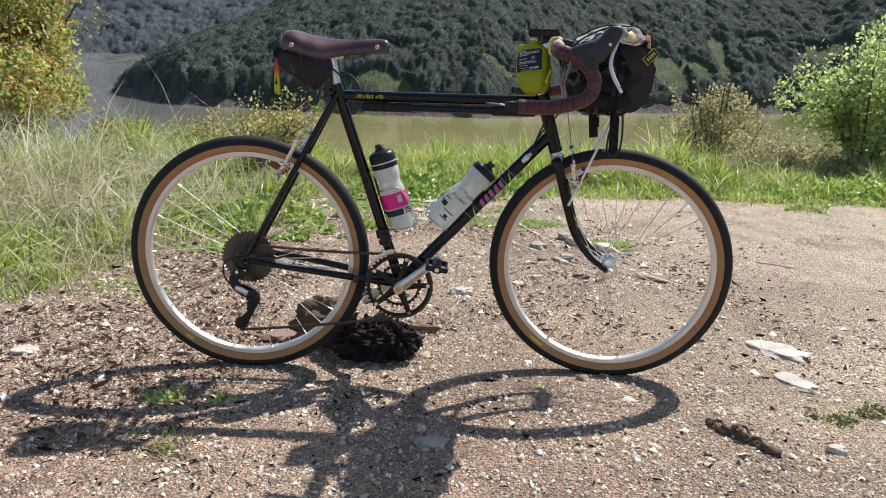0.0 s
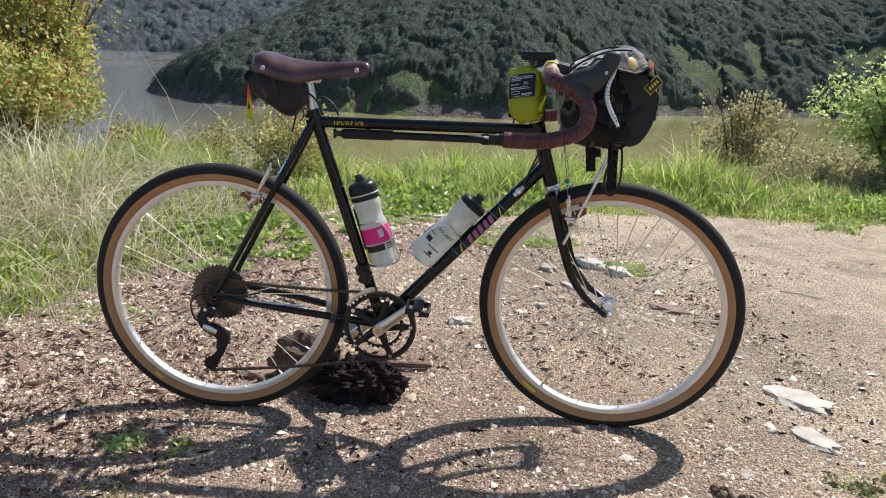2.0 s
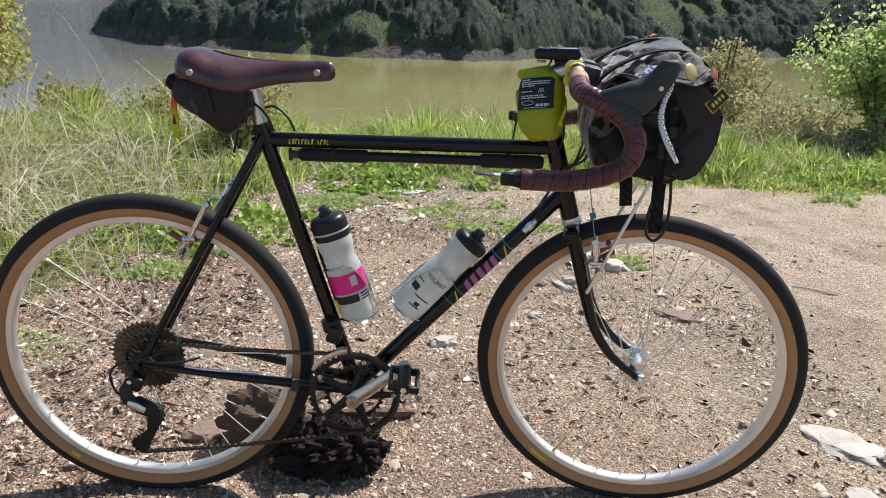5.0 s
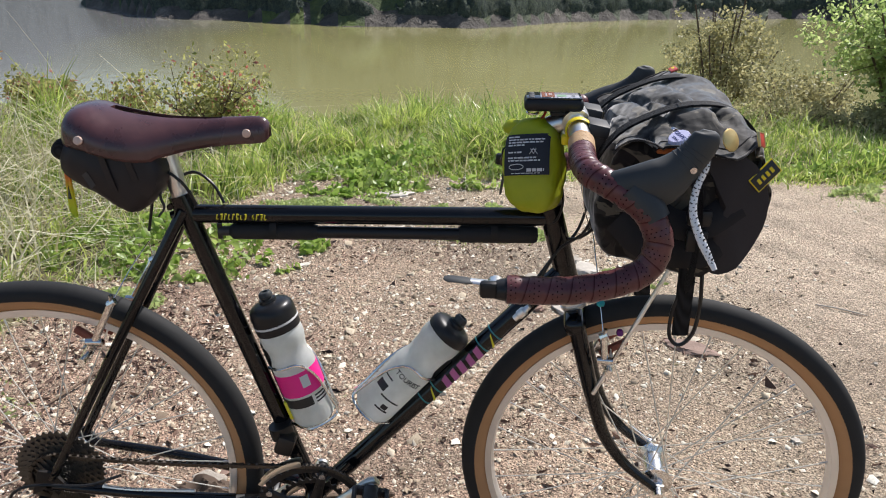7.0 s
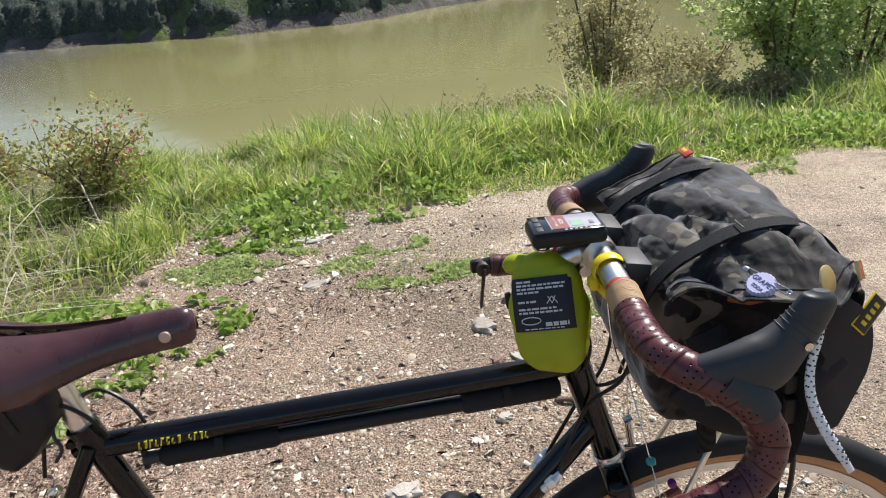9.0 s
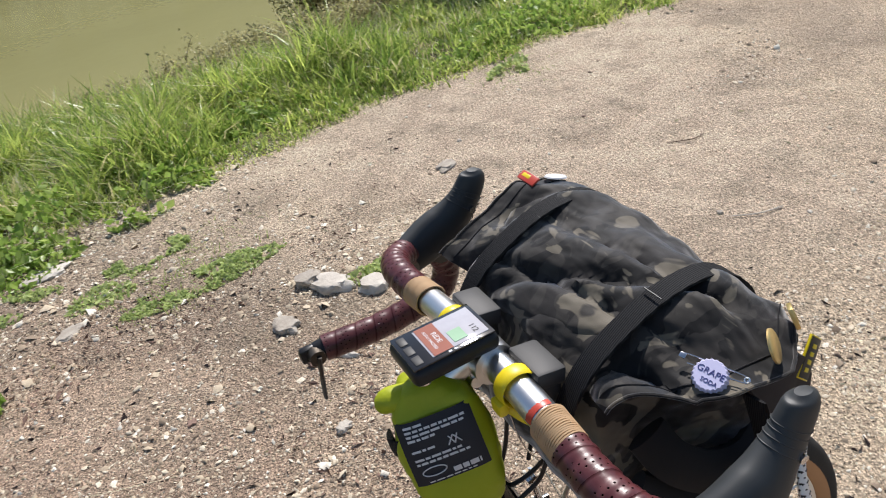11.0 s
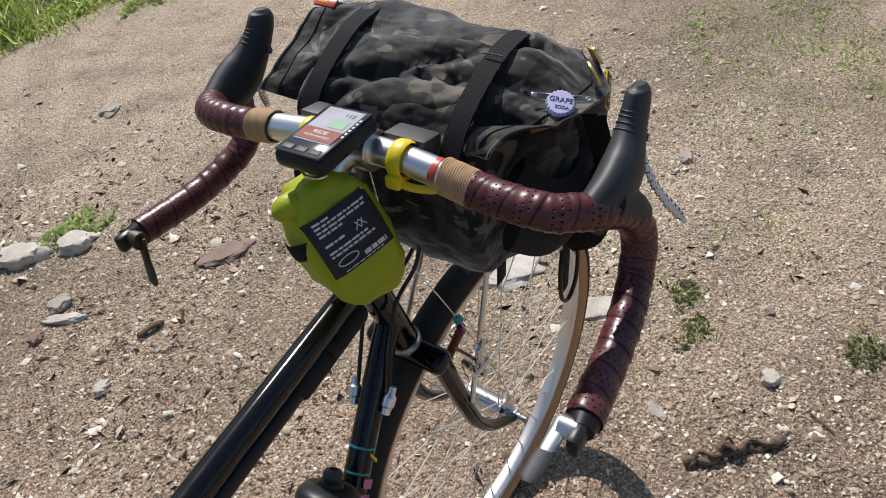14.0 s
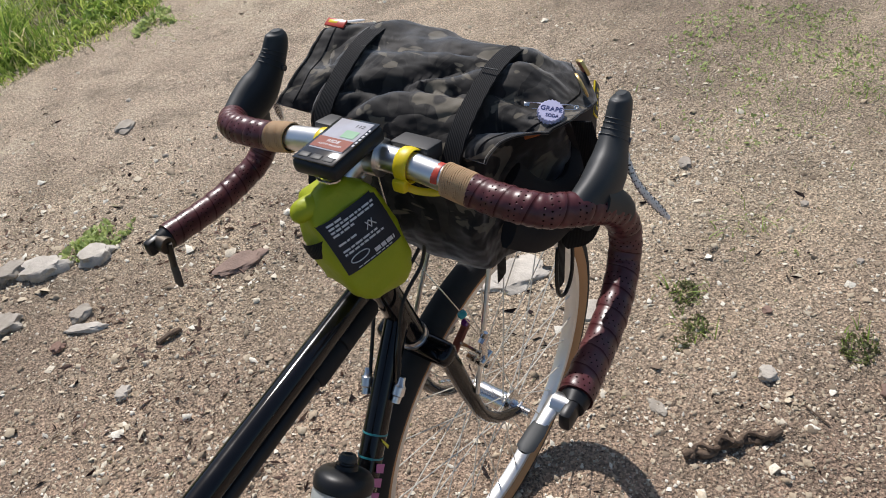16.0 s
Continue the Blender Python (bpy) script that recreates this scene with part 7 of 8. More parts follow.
for x0, z0, x1, z1 in ((-0.38, 0.92, -0.362, 0.845), (-0.345, 0.918, -0.33, 0.86)):
    for y in (-0.0575, 0.0575):
        part("strap", sweep([(x0, y, z0), ((x0 + x1) / 2, y * 1.04, (z0 + z1) / 2), (x1, y, z1)], 0.005, 6, flat=(0.25, 1.0)), M_SBAG, sbag)
part("print", plate([(0, 0), (0.022, -0.005), (0.022, 0.004), (0, 0.009)], 0.001, pose(-0.405, -0.0575, 0.868, 0, 50)), M_GREY_PLASTIC, sbag)
part("lace", sweep(smooth_path([(-0.305, -0.012, 0.86), (-0.312, -0.02, 0.83), (-0.308, -0.02, 0.81), (-0.318, -0.02, 0.795)], 4), 0.002, 6), M_RUBBER, sbag)
tag = thing("reflector_tag", (-0.448, -0.01, 0.89), "orange-to-yellow reflective tag hanging behind the saddle bag", "tag")
out = smooth_path([(0.0, 0.0), (0.005, -0.012), (0.010, -0.05), (0.0135, -0.09), (0.011, -0.101), (0.002, -0.1), (-0.008, -0.096), (-0.0105, -0.085), (-0.008, -0.045), (-0.004, -0.012), (0.0, 0.0)], 3)[:-1]
part("panel", plate([tuple(p) for p in out], 0.0025, pose(-0.448, -0.012, 0.893, 0, 0, -42)), M_TAG, tag, sharp=30)
part("mark", plate([(0, 0.012), (0.006, -0.008), (-0.006, -0.01)], 0.004, pose(-0.448, -0.012, 0.828, 0, 0, -42)), M_BLACK_PRINT, tag)
part("loop", sweep(smooth_path([(-0.448, -0.012, 0.89), (-0.446, -0.01, 0.9), (-0.436, -0.008, 0.906)], 4), 0.0018, 6), M_RUBBER, tag)

# ---- handlebar bag ----
bag = thing("handlebar_bag", (0.43, 0, 0.775), "dark camouflage canvas barrel bag strapped in front of the handlebar", "handlebar bag")
SEC = [(0.322, 0.862), (0.326, 0.83), (0.345, 0.797), (0.39, 0.782), (0.45, 0.783), (0.50, 0.803), (0.53, 0.85), (0.540, 0.90), (0.528, 0.952), (0.49, 0.985), (0.44, 0.987), (0.395, 0.971), (0.358, 0.948), (0.333, 0.91)]
SEC = smooth_path(SEC + SEC[:1], 4)[:-1]
BC = SEC.mean(0)
SEC[:, 1] = BC[1] + (SEC[:, 1] - BC[1]) * 1.03


def bag_skin(ys, scales, sec, closed, grow=0.0, wrinkle=0.006, seed=0.0, crease=0.0):
    verts, faces, n = [], [], len(sec)
    for y, k in zip(ys, scales):
        for p in sec:
            d = (p - BC)
            q = BC + d * k + d / np.linalg.norm(d) * grow
            w = wrinkle * (noise.noise((q[0] * 11 + seed, y * 9, q[1] * 11)) + 0.6 * noise.noise((q[0] * 27, y * 24 + seed, q[1] * 27)))
            w += 0.0075 * noise.noise((q[0] * 17, y * 3.5 + 2, q[1] * 17))
            for k1, k2, turn in ((8, 4, 0.0), (5, 8, 5.0)):
                bend = noise.noise((q[0] * k1 + turn, y * k2 + q[0] * 12, q[1] * 8 + turn))
                w -= crease * max(0.0, 1 - abs(bend) * 4.5) ** 1.4
            q = q + d / np.linalg.norm(d) * w
            verts.append((q[0], y, q[1] + 0.03 * y))
    for a in range(len(ys) - 1):
        for i in range(n if closed else n - 1):
            j = (i + 1) % n
            faces.append((a * n + i, (a + 1) * n + i, (a + 1) * n + j, a * n + j))
    return verts, faces


def flap_lie(x, y, z, under=0.0):
    """Towards the bag's two ends the lid lies flat, out to a straight hem."""
    t = max(0.0, min(1.0, (abs(y) - 0.09) / 0.08))
    flat_z = 0.955 + 0.1 * (x - 0.369) - under
    droop = 0.02 * float(ease(0.13, 0.183, -y)) * float(ease(0.42, 0.485, x)) if y < 0 else 0.0
    return z + min(0.0, flat_z - z) * t * t * (3 - 2 * t) * (0.85 if y < 0 else 0.12) - droop


ys = np.concatenate([[-0.175, -0.175, -0.174, -0.168], np.linspace(-0.155, 0.155, 22), [0.168, 0.174, 0.175, 0.175]])
ks = np.concatenate([[0.4, 0.86, 0.95, 0.985], np.ones(22), [0.985, 0.95, 0.86, 0.4]])
v, f = bag_skin(ys, ks, SEC, True, crease=0.006)
n = len(SEC)
v = [(x, y / 0.175 * (0.116 + 0.045 * math.exp(-((x - 0.475) / 0.055) ** 2)), z) for x, y, z in v]
v = [(x, y, flap_lie(x, y, z, 0.012)) for x, y, z in v]
f += [tuple(range(n)), tuple(range((len(ys) - 1) * n, len(ys) * n))[::-1]]
part("body", front((v, f)), M_CAMO, bag, "camouflage canvas body", sharp=60)
# the flap: from the bar side over the top and down the front
flap = np.array([p for p in SEC if p[1] > 0.885 + 0.25 * (0.43 - p[0]) and not (p[0] < 0.345)])
flap = flap[np.argsort(np.arctan2(flap[:, 1] - BC[1], flap[:, 0] - BC[0]))]
flap = smooth_path(flap, 2)
fy = np.linspace(-0.2, 0.2, 78)
v, f = bag_skin(fy, np.ones(78), flap, False, 0.0075, 0.009, 4.0, 0.010)


def hem_reach(x, y):
    """How far the lid reaches to either end: it widens from the bar to a corner and draws in again at the front."""
    return 0.121 + 0.062 * float(ease(0.345, 0.425, x)) - 0.034 * float(ease(0.48, 0.53, x)) if y < 0 else 0.162


v = [(x, y / 0.2 * hem_reach(x, y), z) for x, y, z in v]
v = [(x, y, flap_lie(x, y, z)) for x, y, z in v]
n = len(flap)
v2 = [(x - (x - BC[0]) * 0.02, y * 0.995, z - (z - BC[1]) * 0.02 - 0.001) for x, y, z in v]
f2 = [tuple(i + len(v) for i in q[::-1]) for q in f]
rim_ids = [i for i in range(n)] + [a * n + n - 1 for a in range(1, len(fy))] + [(len(fy) - 1) * n + i for i in range(n - 2, -1, -1)] + [a * n for a in range(len(fy) - 2, 0, -1)]
f3 = [(a, b, b + len(v), a + len(v)) for a, b in zip(rim_ids, rim_ids[1:] + rim_ids[:1])]
edge_rows = [(0, 1), (len(fy) - 1, -1)]
flap_ob = part("flap", front((v + v2, f + f2 + f3)), M_CAMO, bag, "camouflage canvas lid flap with a stitched hem", sharp=60)
for row, way in edge_rows:
    hem = [v[row * n + i] for i in range(n)]
    part("hem", front(sweep(hem, 0.0017, 8)), M_CAMO, bag, "stitched canvas hem")
    inner = [Vector(v[(row + 4 * way) * n + i]) + Vector((0, 0, 0.0006)) for i in range(1, n - 1)]
    part("seam", front(sweep([tuple(q) for q in inner], 0.0006, 5)), M_LINER, bag, "dark row of stitching")
# the folds' black also puts the open end's shade into the colour
for s in (-1, 1):
    part("end_fold", front(join(sweep(smooth_path([(0.378, 0.133 * s, 0.905), (0.39, 0.15 * s, 0.88), (0.42, 0.163 * s, 0.858), (0.46, 0.168 * s, 0.857), (0.502, 0.158 * s, 0.885)], 5), 0.02, 10, flat=(0.5, 1.0)), sweep(smooth_path([(0.358, 0.138 * s, 0.85), (0.40, 0.157 * s, 0.82), (0.465, 0.163 * s, 0.818), (0.507, 0.152 * s, 0.845)], 5), 0.022, 10, flat=(0.5, 1.0)))), M_LINER, bag, "black end fold, its black also standing for the shaded open end")

part("orange_lining", front(sweep(smooth_path([(0.398, -0.14, 0.944), (0.408, -0.151, 0.948), (0.42, -0.154, 0.949), (0.43, -0.15, 0.945)], 5), np.concatenate([np.linspace(0.003, 0.0065, 8), np.linspace(0.0065, 0.003, 8)]), 9, flat=(0.8, 0.8))), M_ORANGE, bag, "orange cloth showing inside the bag's open end")

for s in (-1, 1):
    wing = smooth_path([(0.45, 0.948), (0.49, 0.953), (0.525, 0.928), (0.541, 0.885), (0.535, 0.84), (0.512, 0.80), (0.482, 0.79), (0.474, 0.83), (0.482, 0.875), (0.466, 0.918), (0.45, 0.948)], 3)[:-1]
    wv = [(x, s * (0.158 + 0.012 * math.exp(-((x - 0.5) / 0.03) ** 2) + 0.004 * noise.noise((x * 40, z * 40, s)) - (0.0 if k else 0.007)), z) for k in (1, 0) for x, z in wing]
    wn = len(wing)
    mids = [(BC[0] + 0.06, s * 0.174, 0.885), (BC[0] + 0.06, s * 0.162, 0.885)]
    wf = [(k, (k + 1) % wn, 2 * wn) for k in range(wn)] + [(wn + (k + 1) % wn, wn + k, 2 * wn + 1) for k in range(wn)] + [(k, wn + k, wn + (k + 1) % wn, (k + 1) % wn) for k in range(wn)]
    part("side_wing", front((wv + mids, wf)), M_WING, bag, "dark canvas wing folded over the bag's end", sharp=60)


def belt(y, i0, i1, width, grow, name="strap", mat=M_WEB):
    """A webbing strap laid round the bag's section."""
    idx = [i % len(SEC) for i in range(i0, i1 + 1)]
    rows = []
    for i in idx:
        d = SEC[i] - BC
        q = SEC[i] + d / np.linalg.norm(d) * grow
        rows.append(q)
    verts, faces = [], []
    for q in rows:
        d = (np.array(q) - BC) / np.linalg.norm(np.array(q) - BC)
        for yy, g in ((y - width / 2, 0.0022), (y + width / 2, 0.0022), (y + width / 2, -0.001), (y - width / 2, -0.001)):
            verts.append((q[0] + d[0] * g, yy, q[1] + d[1] * g + 0.03 * yy))
    for a in range(len(rows) - 1):
        faces += [(a * 4 + k, a * 4 + (k + 1) % 4, a * 4 + 4 + (k + 1) % 4, a * 4 + 4 + k) for k in range(4)]
    return part(name, front((verts, faces)), mat, bag, "black woven webbing strap")


for y in (-0.085, 0.09):
    belt(y, 24, 52, 0.0215, 0.0072)
    for at in (41,):
        i = at % len(SEC)
        d = (SEC[i] - BC) / np.linalg.norm(SEC[i] - BC)
        q = SEC[i] + d * 0.0112
        part("stitch", front(rod((q[0], y - 0.0105, q[1]), (q[0], y + 0.0105, q[1]), 0.0008, sides=5)), M_GREY_PLASTIC, bag)
# hanging strap tails, buckles and cord under the near end
for y, x, z0, z1 in ((-0.15, 0.452, 0.86, 0.685), (0.11, 0.425, 0.80, 0.72), (-0.09, 0.405, 0.79, 0.715)):
    part("strap_tail", front(sweep([(x, y, z0), (x + 0.004, y - 0.004, (z0 + z1) / 2), (x + 0.008, y, z1)], 0.0115, 8, flat=(0.14, 1.0), up=(0, 1, 0))), M_WEB, bag, "hanging black strap tail")
part("buckle", front(join(block((0.03, 0.012, 0.022), (0.45, -0.19, 0.875), 0.004), block((0.026, 0.012, 0.03), (0.45, -0.192, 0.845), 0.004))), M_PLASTIC, bag, "black side-release buckle")
part("side_strap", front(sweep(smooth_path([(0.44, -0.185, 0.95), (0.447, -0.196, 0.90), (0.45, -0.2, 0.85), (0.452, -0.185, 0.79), (0.455, -0.155, 0.765)], 5), 0.0125, 8, flat=(0.12, 1.0), up=(1, 0, 0))), M_WEB, bag)
part("cord", front(sweep(smooth_path([(0.474, -0.155, 0.79), (0.478, -0.158, 0.74), (0.475, -0.158, 0.695), (0.46, -0.156, 0.673), (0.445, -0.154, 0.685), (0.444, -0.152, 0.72), (0.452, -0.15, 0.755)], 6), 0.0028, 6)), M_PLASTIC, bag, "black cord loop")
# grey spacers and the yellow strap that hold the bag on the bar
for y in (-0.051, 0.052):
    spacer = part("spacer_block", front(join(block((0.03, 0.048, 0.018), (0.329, y, 0.951), 0.0035, 0, 10), block((0.02, 0.04, 0.03), (0.331, y, 0.935), 0.004))), M_GREY_PLASTIC, bag, "grey plastic spacer block on the bar")
ring = [(0.303 + 0.0175 * math.cos(a), -0.058, 0.9475 + 0.0175 * math.sin(a)) for a in np.linspace(0, 2 * math.pi, 28, endpoint=False)]
part("yellow_strap", front(join(sweep(ring, 0.0078, 10, closed=True, flat=(1.0, 0.22), up=(0, 1, 0))[:2], block((0.01, 0.016, 0.014), (0.285, -0.058, 0.934), 0.003)[:2], sweep(smooth_path([(0.29, -0.054, 0.93), (0.3, -0.07, 0.92), (0.312, -0.088, 0.917), (0.325, -0.085, 0.922)], 5), 0.004, 8, flat=(0.3, 1.0))[:2])), M_YELLOW, bag, "yellow rubber strap round the bar")
ring = [(0.303 + 0.0158 * math.cos(a), 0.052, 0.9475 + 0.0158 * math.sin(a)) for a in np.linspace(0, 2 * math.pi, 28, endpoint=False)]
part("yellow_strap", front(sweep(ring, 0.005, 10, closed=True, flat=(1.0, 0.25), up=(0, 1, 0))), M_YELLOW, bag, "yellow rubber strap round the bar")


FLAP_TOP = np.array(v[:len(fy) * n])


def on_flap(x, y, lift=0.005):
    """A place just above the flap."""
    k = np.argmin((FLAP_TOP[:, 0] - x) ** 2 + (FLAP_TOP[:, 1] - y) ** 2 + 10 * (FLAP_TOP[:, 2] < 0.93))
    return (x, y, FLAP_TOP[k, 2] + lift)


# bottle-cap pin with a safety pin
m = STEER @ basis((0, -0.95, -0.3), (0.9, 0, 0.42), on_flap(0.417, -0.162, 0.008)) @ pose(0, 0, 0, 0, 0, 20)
crimp = []
for k in range(42):
    a = 2 * math.pi * k / 42
    r = 0.0140 + (0.0007 if k % 2 else -0.0004)
    crimp.append((r * math.cos(a), r * math.sin(a)))
nn = len(crimp)
vv = [m @ Vector((x, y, -0.005)) for x, y in crimp] + [m @ Vector((x * 0.93, y * 0.93, 0.0)) for x, y in crimp] + [m @ Vector((x * 0.86, y * 0.86, 0.0014)) for x, y in crimp]
ff = [(a, (a + 1) % nn, nn + (a + 1) % nn, nn + a) for a in range(nn)] + [(nn + a, nn + (a + 1) % nn, 2 * nn + (a + 1) % nn, 2 * nn + a) for a in range(nn)] + [tuple(range(2 * nn, 3 * nn))]
pin = part("bottle_cap_pin", (vv, ff), M_LILAC, bag, "lilac bottle-cap pin lettered in blue")
M_INK = plain("blue_ink", (0.03, 0.035, 0.16), 0.5)
letters("GRAPE", 0.0074, m @ pose(0, 0.0018, 0.0016), M_INK, pin, depth=0.0002)
letters("SODA", 0.005, m @ pose(0.002, -0.0058, 0.0016), M_INK, pin, depth=0.0002)
part("safety_pin", moved(join(sweep(smooth_path([(-0.028, 0.004, -0.003), (-0.022, 0.008, -0.003), (0.02, 0.013, -0.004), (0.025, 0.010, -0.003), (0.021, 0.007, -0.003), (-0.02, 0.001, -0.003)], 5), 0.0007, 6), block((0.006, 0.005, 0.0024), (-0.026, 0.005, -0.003), 0.001), sweep([(0.0245 + 0.002 * math.cos(a), 0.0105 + 0.002 * math.sin(a), -0.0028) for a in np.linspace(0, 2 * math.pi, 12, endpoint=False)], 0.0007, 5, closed=True, up=(0, 0, 1))), m), M_CHROME, pin, "steel safety pin")
gm = basis((0.84, 0.54, 0.0), (-0.2, 0.31, 0.93), (0.457, -0.197, 0.963))
part("gold_badge", lathe([(0.0002, 0.0018), (0.0128, 0.0018), (0.0145, 0.0006), (0.0145, -0.001), (0.0002, -0.001)], gm.translation, tuple(gm.col[2].to_3d()), 28), M_GOLD, bag, "round gold enamel badge")
rm = basis((0.74, 0.62, -0.25), (-0.1, 0.42, 0.9), (0.5, -0.185, 0.9615))
part("red_badge", moved(join(block((0.0135, 0.018, 0.003), (0, 0, 0), 0.0012)), rm), M_RED, bag, "small red and copper badge")
part("badge_edge", moved(join(block((0.0145, 0.0016, 0.004), (0, 0.009, 0), 0.0005), block((0.0016, 0.019, 0.004), (0.0068, 0, 0), 0.0005), block((0.0016, 0.019, 0.004), (-0.0068, 0, 0), 0.0005)), rm), M_BRASS, bag)
pm = STEER @ basis((0.66, 0.25, 0.7), (-0.65, -0.05, 0.74), (0.528, -0.164, 0.926))
part("side_label", moved(block((0.039, 0.022, 0.0022), (0, 0, 0), 0.0006), pm), M_YELLOW, bag, "yellow and black woven side label")
part("label_field", moved(block((0.0365, 0.0195, 0.0034), (0, 0, 0), 0.0004), pm), M_BLACK_PRINT, bag)
for k in range(4):
    part("label_mark", moved(block((0.004, 0.0075, 0.0042), (-0.0105 + 0.007 * k, 0, 0), 0.0003), pm), M_YELLOW, bag)
fm = STEER @ basis((0, -1, 0), (0.9, 0, 0.42), on_flap(0.462, 0.15, 0.004))
part("far_badge", moved(block((0.03, 0.012, 0.003), (0, 0, 0), 0.0012), fm), M_RED, bag, "small red, yellow and black badge")
part("badge_stripe", moved(block((0.014, 0.005, 0.0036), (-0.004, 0.001, 0), 0.0008), fm), M_YELLOW, bag)
part("white_badge", lathe([(0.0002, 0.0015), (0.012, 0.0015), (0.013, 0.0), (0.0002, -0.001)], (STEER @ Vector(on_flap(0.497, 0.15, 0.003))), (0.3, 0.1, 1), 20), M_WHITE, bag)

# ---- bike computer ----
gps = thing("bike_computer", (0.265, 0, 0.965), "black bike computer with a lit map screen on the handlebar", "bike computer")
gmx = STEER @ basis((0, -1, 0.03), (1, 0, 0.02), (0.268, -0.002, 0.974)) @ Matrix.Diagonal((1.03, 0.92, 1.0, 1.0))
part("case", moved(block((0.056, 0.092, 0.019), (0, 0, 0), 0.0075, segments=3), gmx), M_PLASTIC, gps)
part("bezel", moved(block((0.05, 0.086, 0.002), (0, 0, 0.0095), 0.0008), gmx), plain("bezel_black", (0.012, 0.012, 0.013), 0.06, spec=0.8), gps)
part("screen", moved(block((0.041, 0.06, 0.0012), (0, 0.009, 0.0105), 0.0004), gmx), M_SCREEN, gps, "pale map screen")
part("map_patch", moved(block((0.016, 0.014, 0.0004), (0.008, 0.012, 0.0113), 0), gmx), plain("map_green", (0.33, 0.5, 0.33), 0.07), gps)
part("message_bar", moved(block((0.041, 0.02, 0.0005), (0, -0.009, 0.0113), 0), gmx), plain("screen_rust", (0.33, 0.13, 0.09), 0.07), gps, "rust-red message bar on the screen")
letters("RIDE", 0.0075, gmx @ pose(0, -0.0055, 0.0116), M_WHITE, gps, depth=0.0001)
letters("AUTO PAUSED", 0.0042, gmx @ pose(0, -0.0125, 0.0116), M_WHITE, gps, depth=0.0001)
letters("112", 0.008, gmx @ pose(0.0095, 0.029, 0.0114), M_BLACK_PRINT, gps, depth=0.0001)
for x in (-0.015, 0.0, 0.015):
    part("button", moved(block((0.0125, 0.009, 0.004), (x, -0.0345, 0.0095), 0.0015), gmx), M_GREY_PLASTIC, gps)
for k in range(6):
    part("brand_bar", moved(block((0.0022, 0.0032, 0.0006), (0.0228, -0.004 + 0.006 * k, 0.0107), 0), gmx), M_WHITE, gps)
part("mount_arm", moved(join(block((0.026, 0.05, 0.008), (0, 0.02, -0.014), 0.003), block((0.03, 0.014, 0.03), (0, 0.042, -0.022), 0.004)), gmx), M_PLASTIC, gps)
part("ring_clip", moved(sweep([(0.012 * math.cos(a) + 0.006, -0.032 + 0.009 * math.sin(a), -0.014) for a in np.linspace(0, 2 * math.pi, 20, endpoint=False)], 0.0018, 6, closed=True, up=(0, 0, 1)), gmx), M_CHROME, gps, "steel split ring")

# ---- stuff sack hanging below the computer ----
sack = thing("stuff_sack", (0.24, -0.03, 0.81), "small yellow-green nylon stuff sack with a black printed label", "stuff sack")
LABEL_X, LABEL_Y = Vector((0.056, -0.026, 0.0095)).normalized(), Vector((-0.005, 0.026, 0.0565)).normalized()
SM = basis(LABEL_X, LABEL_Y, Vector((0.2255, -0.036, 0.893)) - LABEL_X.cross(LABEL_Y) * 0.033 + LABEL_Y * 0.003 + LABEL_X * 0.006 + Vector((0, -0.004, 0)))
SACK_W, SACK_H, SACK_D, SOFT = 0.0445, 0.064, 0.034, 0.5


def sack_front(x, y, out=0.0032):
    """The height of the sack's label side."""
    t = (abs(y) / SACK_H) ** 1.25
    w = SACK_W * (1 - 0.2 * max(0.0, t if y > 0 else 0))
    return max(0.02, 1 - t * t - (min(1.0, abs(x) / w)) ** (2 / SOFT)) ** (SOFT / 2) * SACK_D + out


def sack_geo():
    """A soft pillow: x across the label, y up, z towards the label's side."""
    bm = bmesh.new()
    bmesh.ops.create_uvsphere(bm, u_segments=48, v_segments=34, radius=1)
    for v in bm.verts:
        n = v.co.copy()
        t = n.z
        w = SACK_W * (1 - 0.2 * max(0, t))
        q = Vector((math.copysign(abs(n.x) ** SOFT, n.x) * w, math.copysign(abs(t) ** 0.8, t) * SACK_H, math.copysign(abs(n.y) ** SOFT, n.y) * SACK_D))
        if q.y < 0:
            q.y *= 1.14
            q.x *= 1 - 0.1 * t * t
        q += q.normalized() * (0.004 * noise.noise(q * 40) + 0.0026 * noise.noise(Vector((q.x * 60, q.y * 120, q.z * 60))))
        v.co = q
    geo = ([SM @ v.co for v in bm.verts], [tuple(v.index for v in f.verts) for f in bm.faces])
    bm.free()
    return geo


part("body", sack_geo(), M_SACK, sack, "crinkled yellow-green nylon", sharp=60)
part("gathered_ear", moved(sweep(smooth_path([(-0.018, 0.046, 0.006), (-0.034, 0.053, 0.009), (-0.046, 0.049, 0.011)], 4), [0.018, 0.0165, 0.015, 0.014, 0.013, 0.012, 0.010, 0.008, 0.004], 10), SM), M_SACK, sack)
lab = []
nx, ny = 12, 12
for j in range(ny + 1):
    for i in range(nx + 1):
        x, y = -0.036 + 0.069 * i / nx, -0.023 + 0.06 * j / ny
        lab.append((x, y, sack_front(x, y)))
part("label", moved((lab, [(j * (nx + 1) + i, j * (nx + 1) + i + 1, (j + 1) * (nx + 1) + i + 1, (j + 1) * (nx + 1) + i) for j in range(ny) for i in range(nx)]), SM), M_LABEL, sack, "black printed cloth label")
g_lab = np.random.default_rng(5)
rows_geo = []
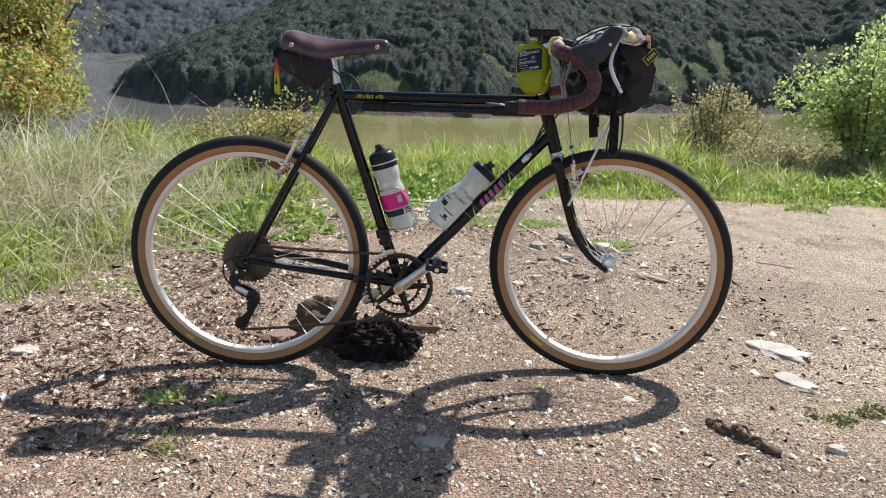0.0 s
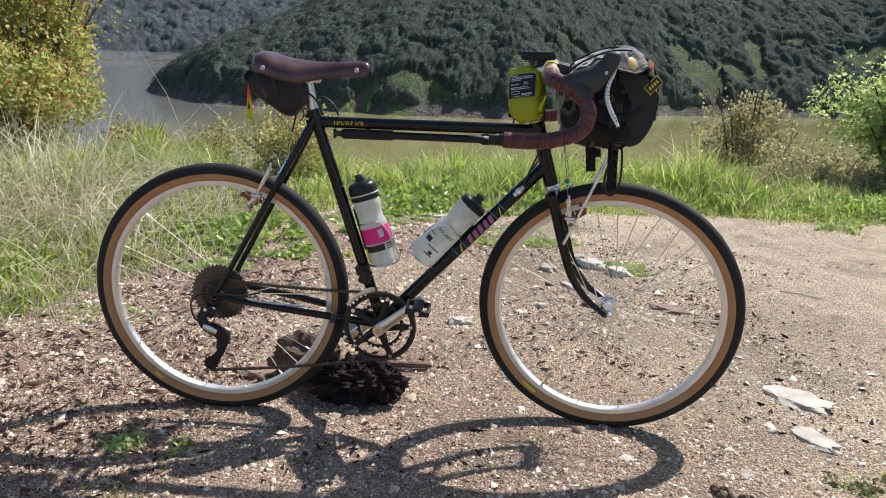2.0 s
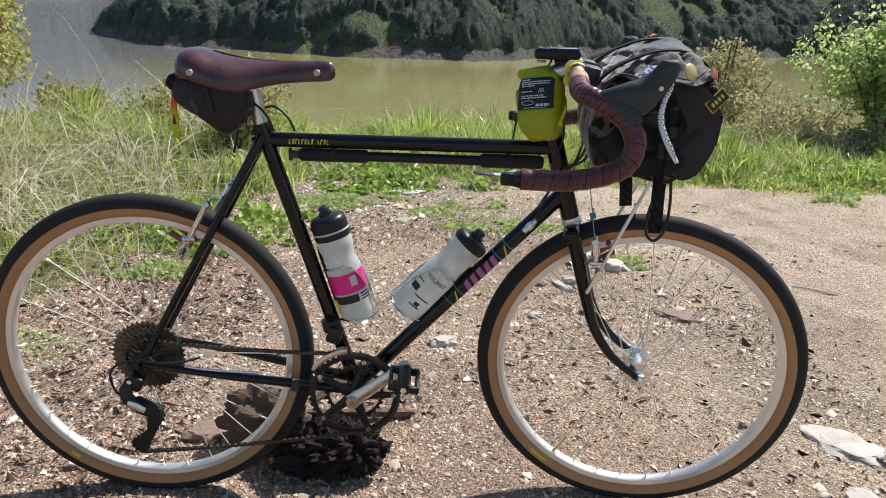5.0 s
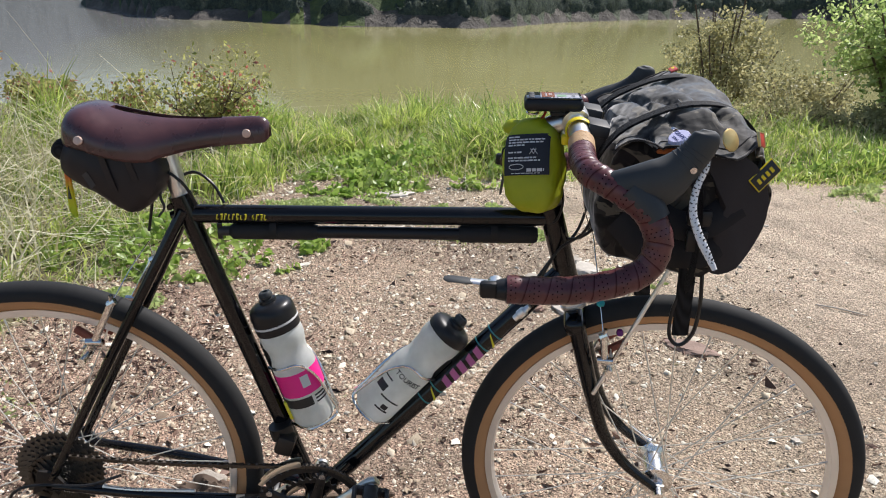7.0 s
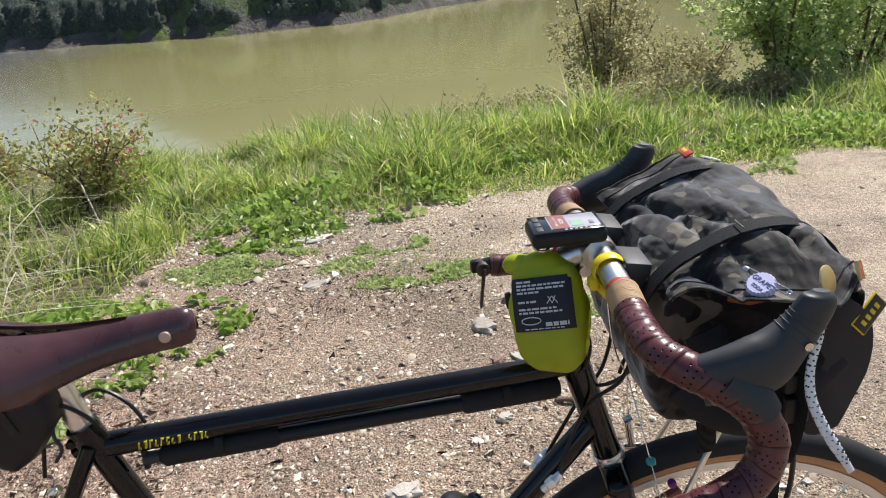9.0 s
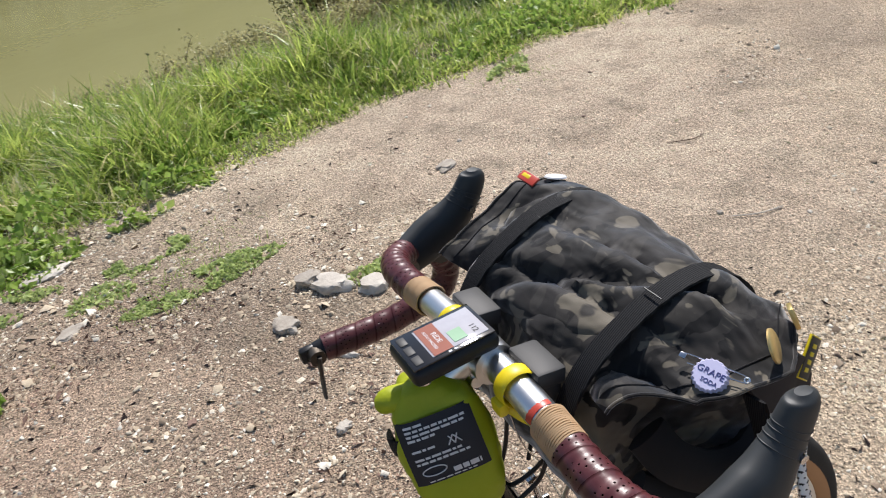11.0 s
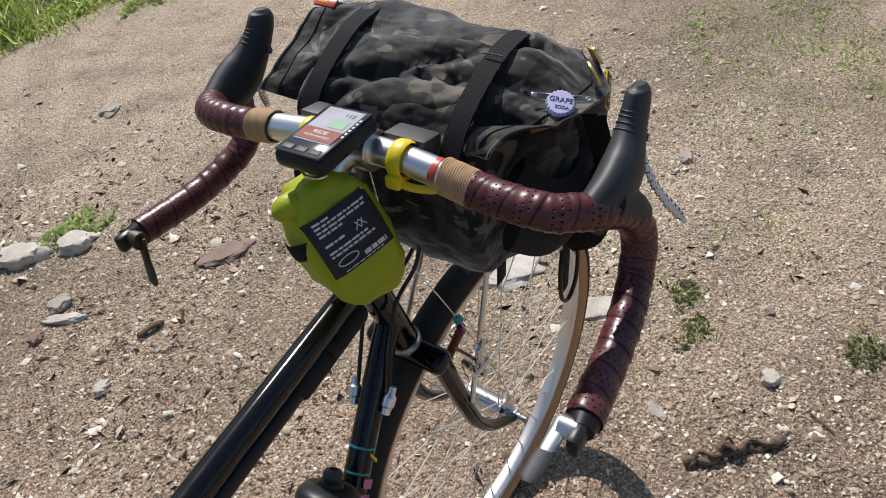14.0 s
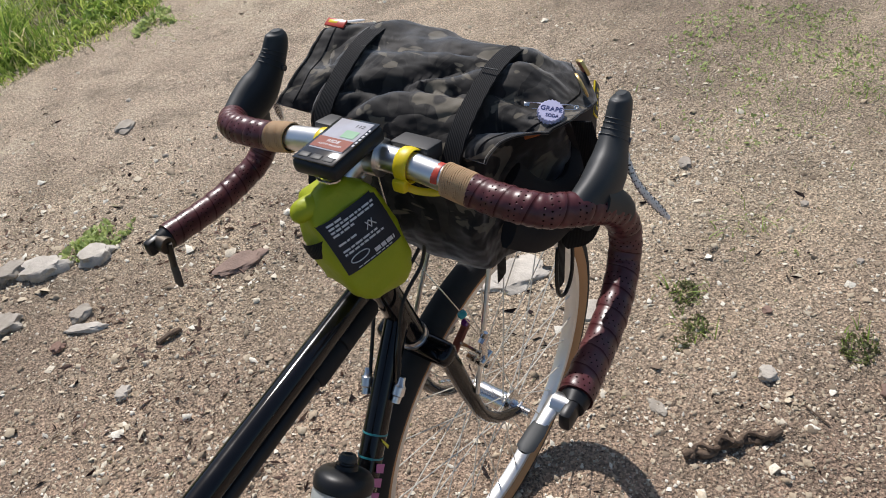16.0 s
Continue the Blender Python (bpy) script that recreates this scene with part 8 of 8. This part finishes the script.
for k, (y, x0, x1, t) in enumerate(((0.028, -0.029, -0.012, 0.0022), (0.0235, -0.029, 0.026, 0.0022), (0.019, -0.029, 0.024, 0.0022), (0.0145, -0.029, -0.004, 0.0022), (0.003, -0.029, -0.008, 0.0022), (-0.006, -0.029, 0.014, 0.0022), (-0.0105, -0.029, 0.02, 0.0022), (-0.026, 0.0, 0.026, 0.0045), (-0.031, -0.024, 0.02, 0.0012))):
    x = x0
    while x < x1:
        w = float(g_lab.uniform(0.003, 0.009))
        e = min(x + w, x1)
        c = y * 0.9 + 0.0075
        rows_geo.append(([(a, b, sack_front(a, b, 0.0042)) for a, b in ((x, c - t / 2), (e, c - t / 2), (e, c + t / 2), (x, c + t / 2))], [(0, 1, 2, 3)]))
        x = e + 0.0013
part("fine_print", moved(join(*rows_geo), SM), M_WHITE, sack, "rows of small white print", smooth=False)
loop = [(0.011 * math.cos(a) - 0.016, -0.011 + 0.004 * math.sin(a), sack_front(0.011 * math.cos(a) - 0.016, -0.011, 0.0042)) for a in np.linspace(0, 2 * math.pi, 20, endpoint=False)]
part("print_oval", moved(sweep(loop, 0.0006, 4, closed=True, up=(0, 0, 1)), SM), M_WHITE, sack)
part("print_figure", moved(join(*[rod((0.006 + a, 0.015, 0.0386), (0.01 + b, 0.007, 0.0386), 0.0006, sides=4)[:2] for a, b in ((0, 0), (0.008, 0.0), (0.004, -0.006), (0.004, 0.006))]), SM), M_WHITE, sack)
part("belt", moved(sweep([(0.05 * math.cos(a), 0.012, 0.038 * math.sin(a)) for a in np.linspace(math.pi * 0.72, math.pi * 1.1, 10)], 0.009, 6, flat=(1.0, 0.12), up=(0, 1, 0)), SM), M_WEB, sack)
part("cord", sweep(smooth_path([(0.262, 0.0, 0.972), (0.255, -0.008, 0.955), (0.245, -0.012, 0.945)], 4), 0.0022, 6), M_RED, sack, "red and white hanging cord")
part("cord", sweep(smooth_path([(0.285, -0.02, 0.86), (0.29, -0.025, 0.83), (0.285, -0.02, 0.80), (0.275, -0.015, 0.79)], 4), 0.002, 6), M_PLASTIC, sack)
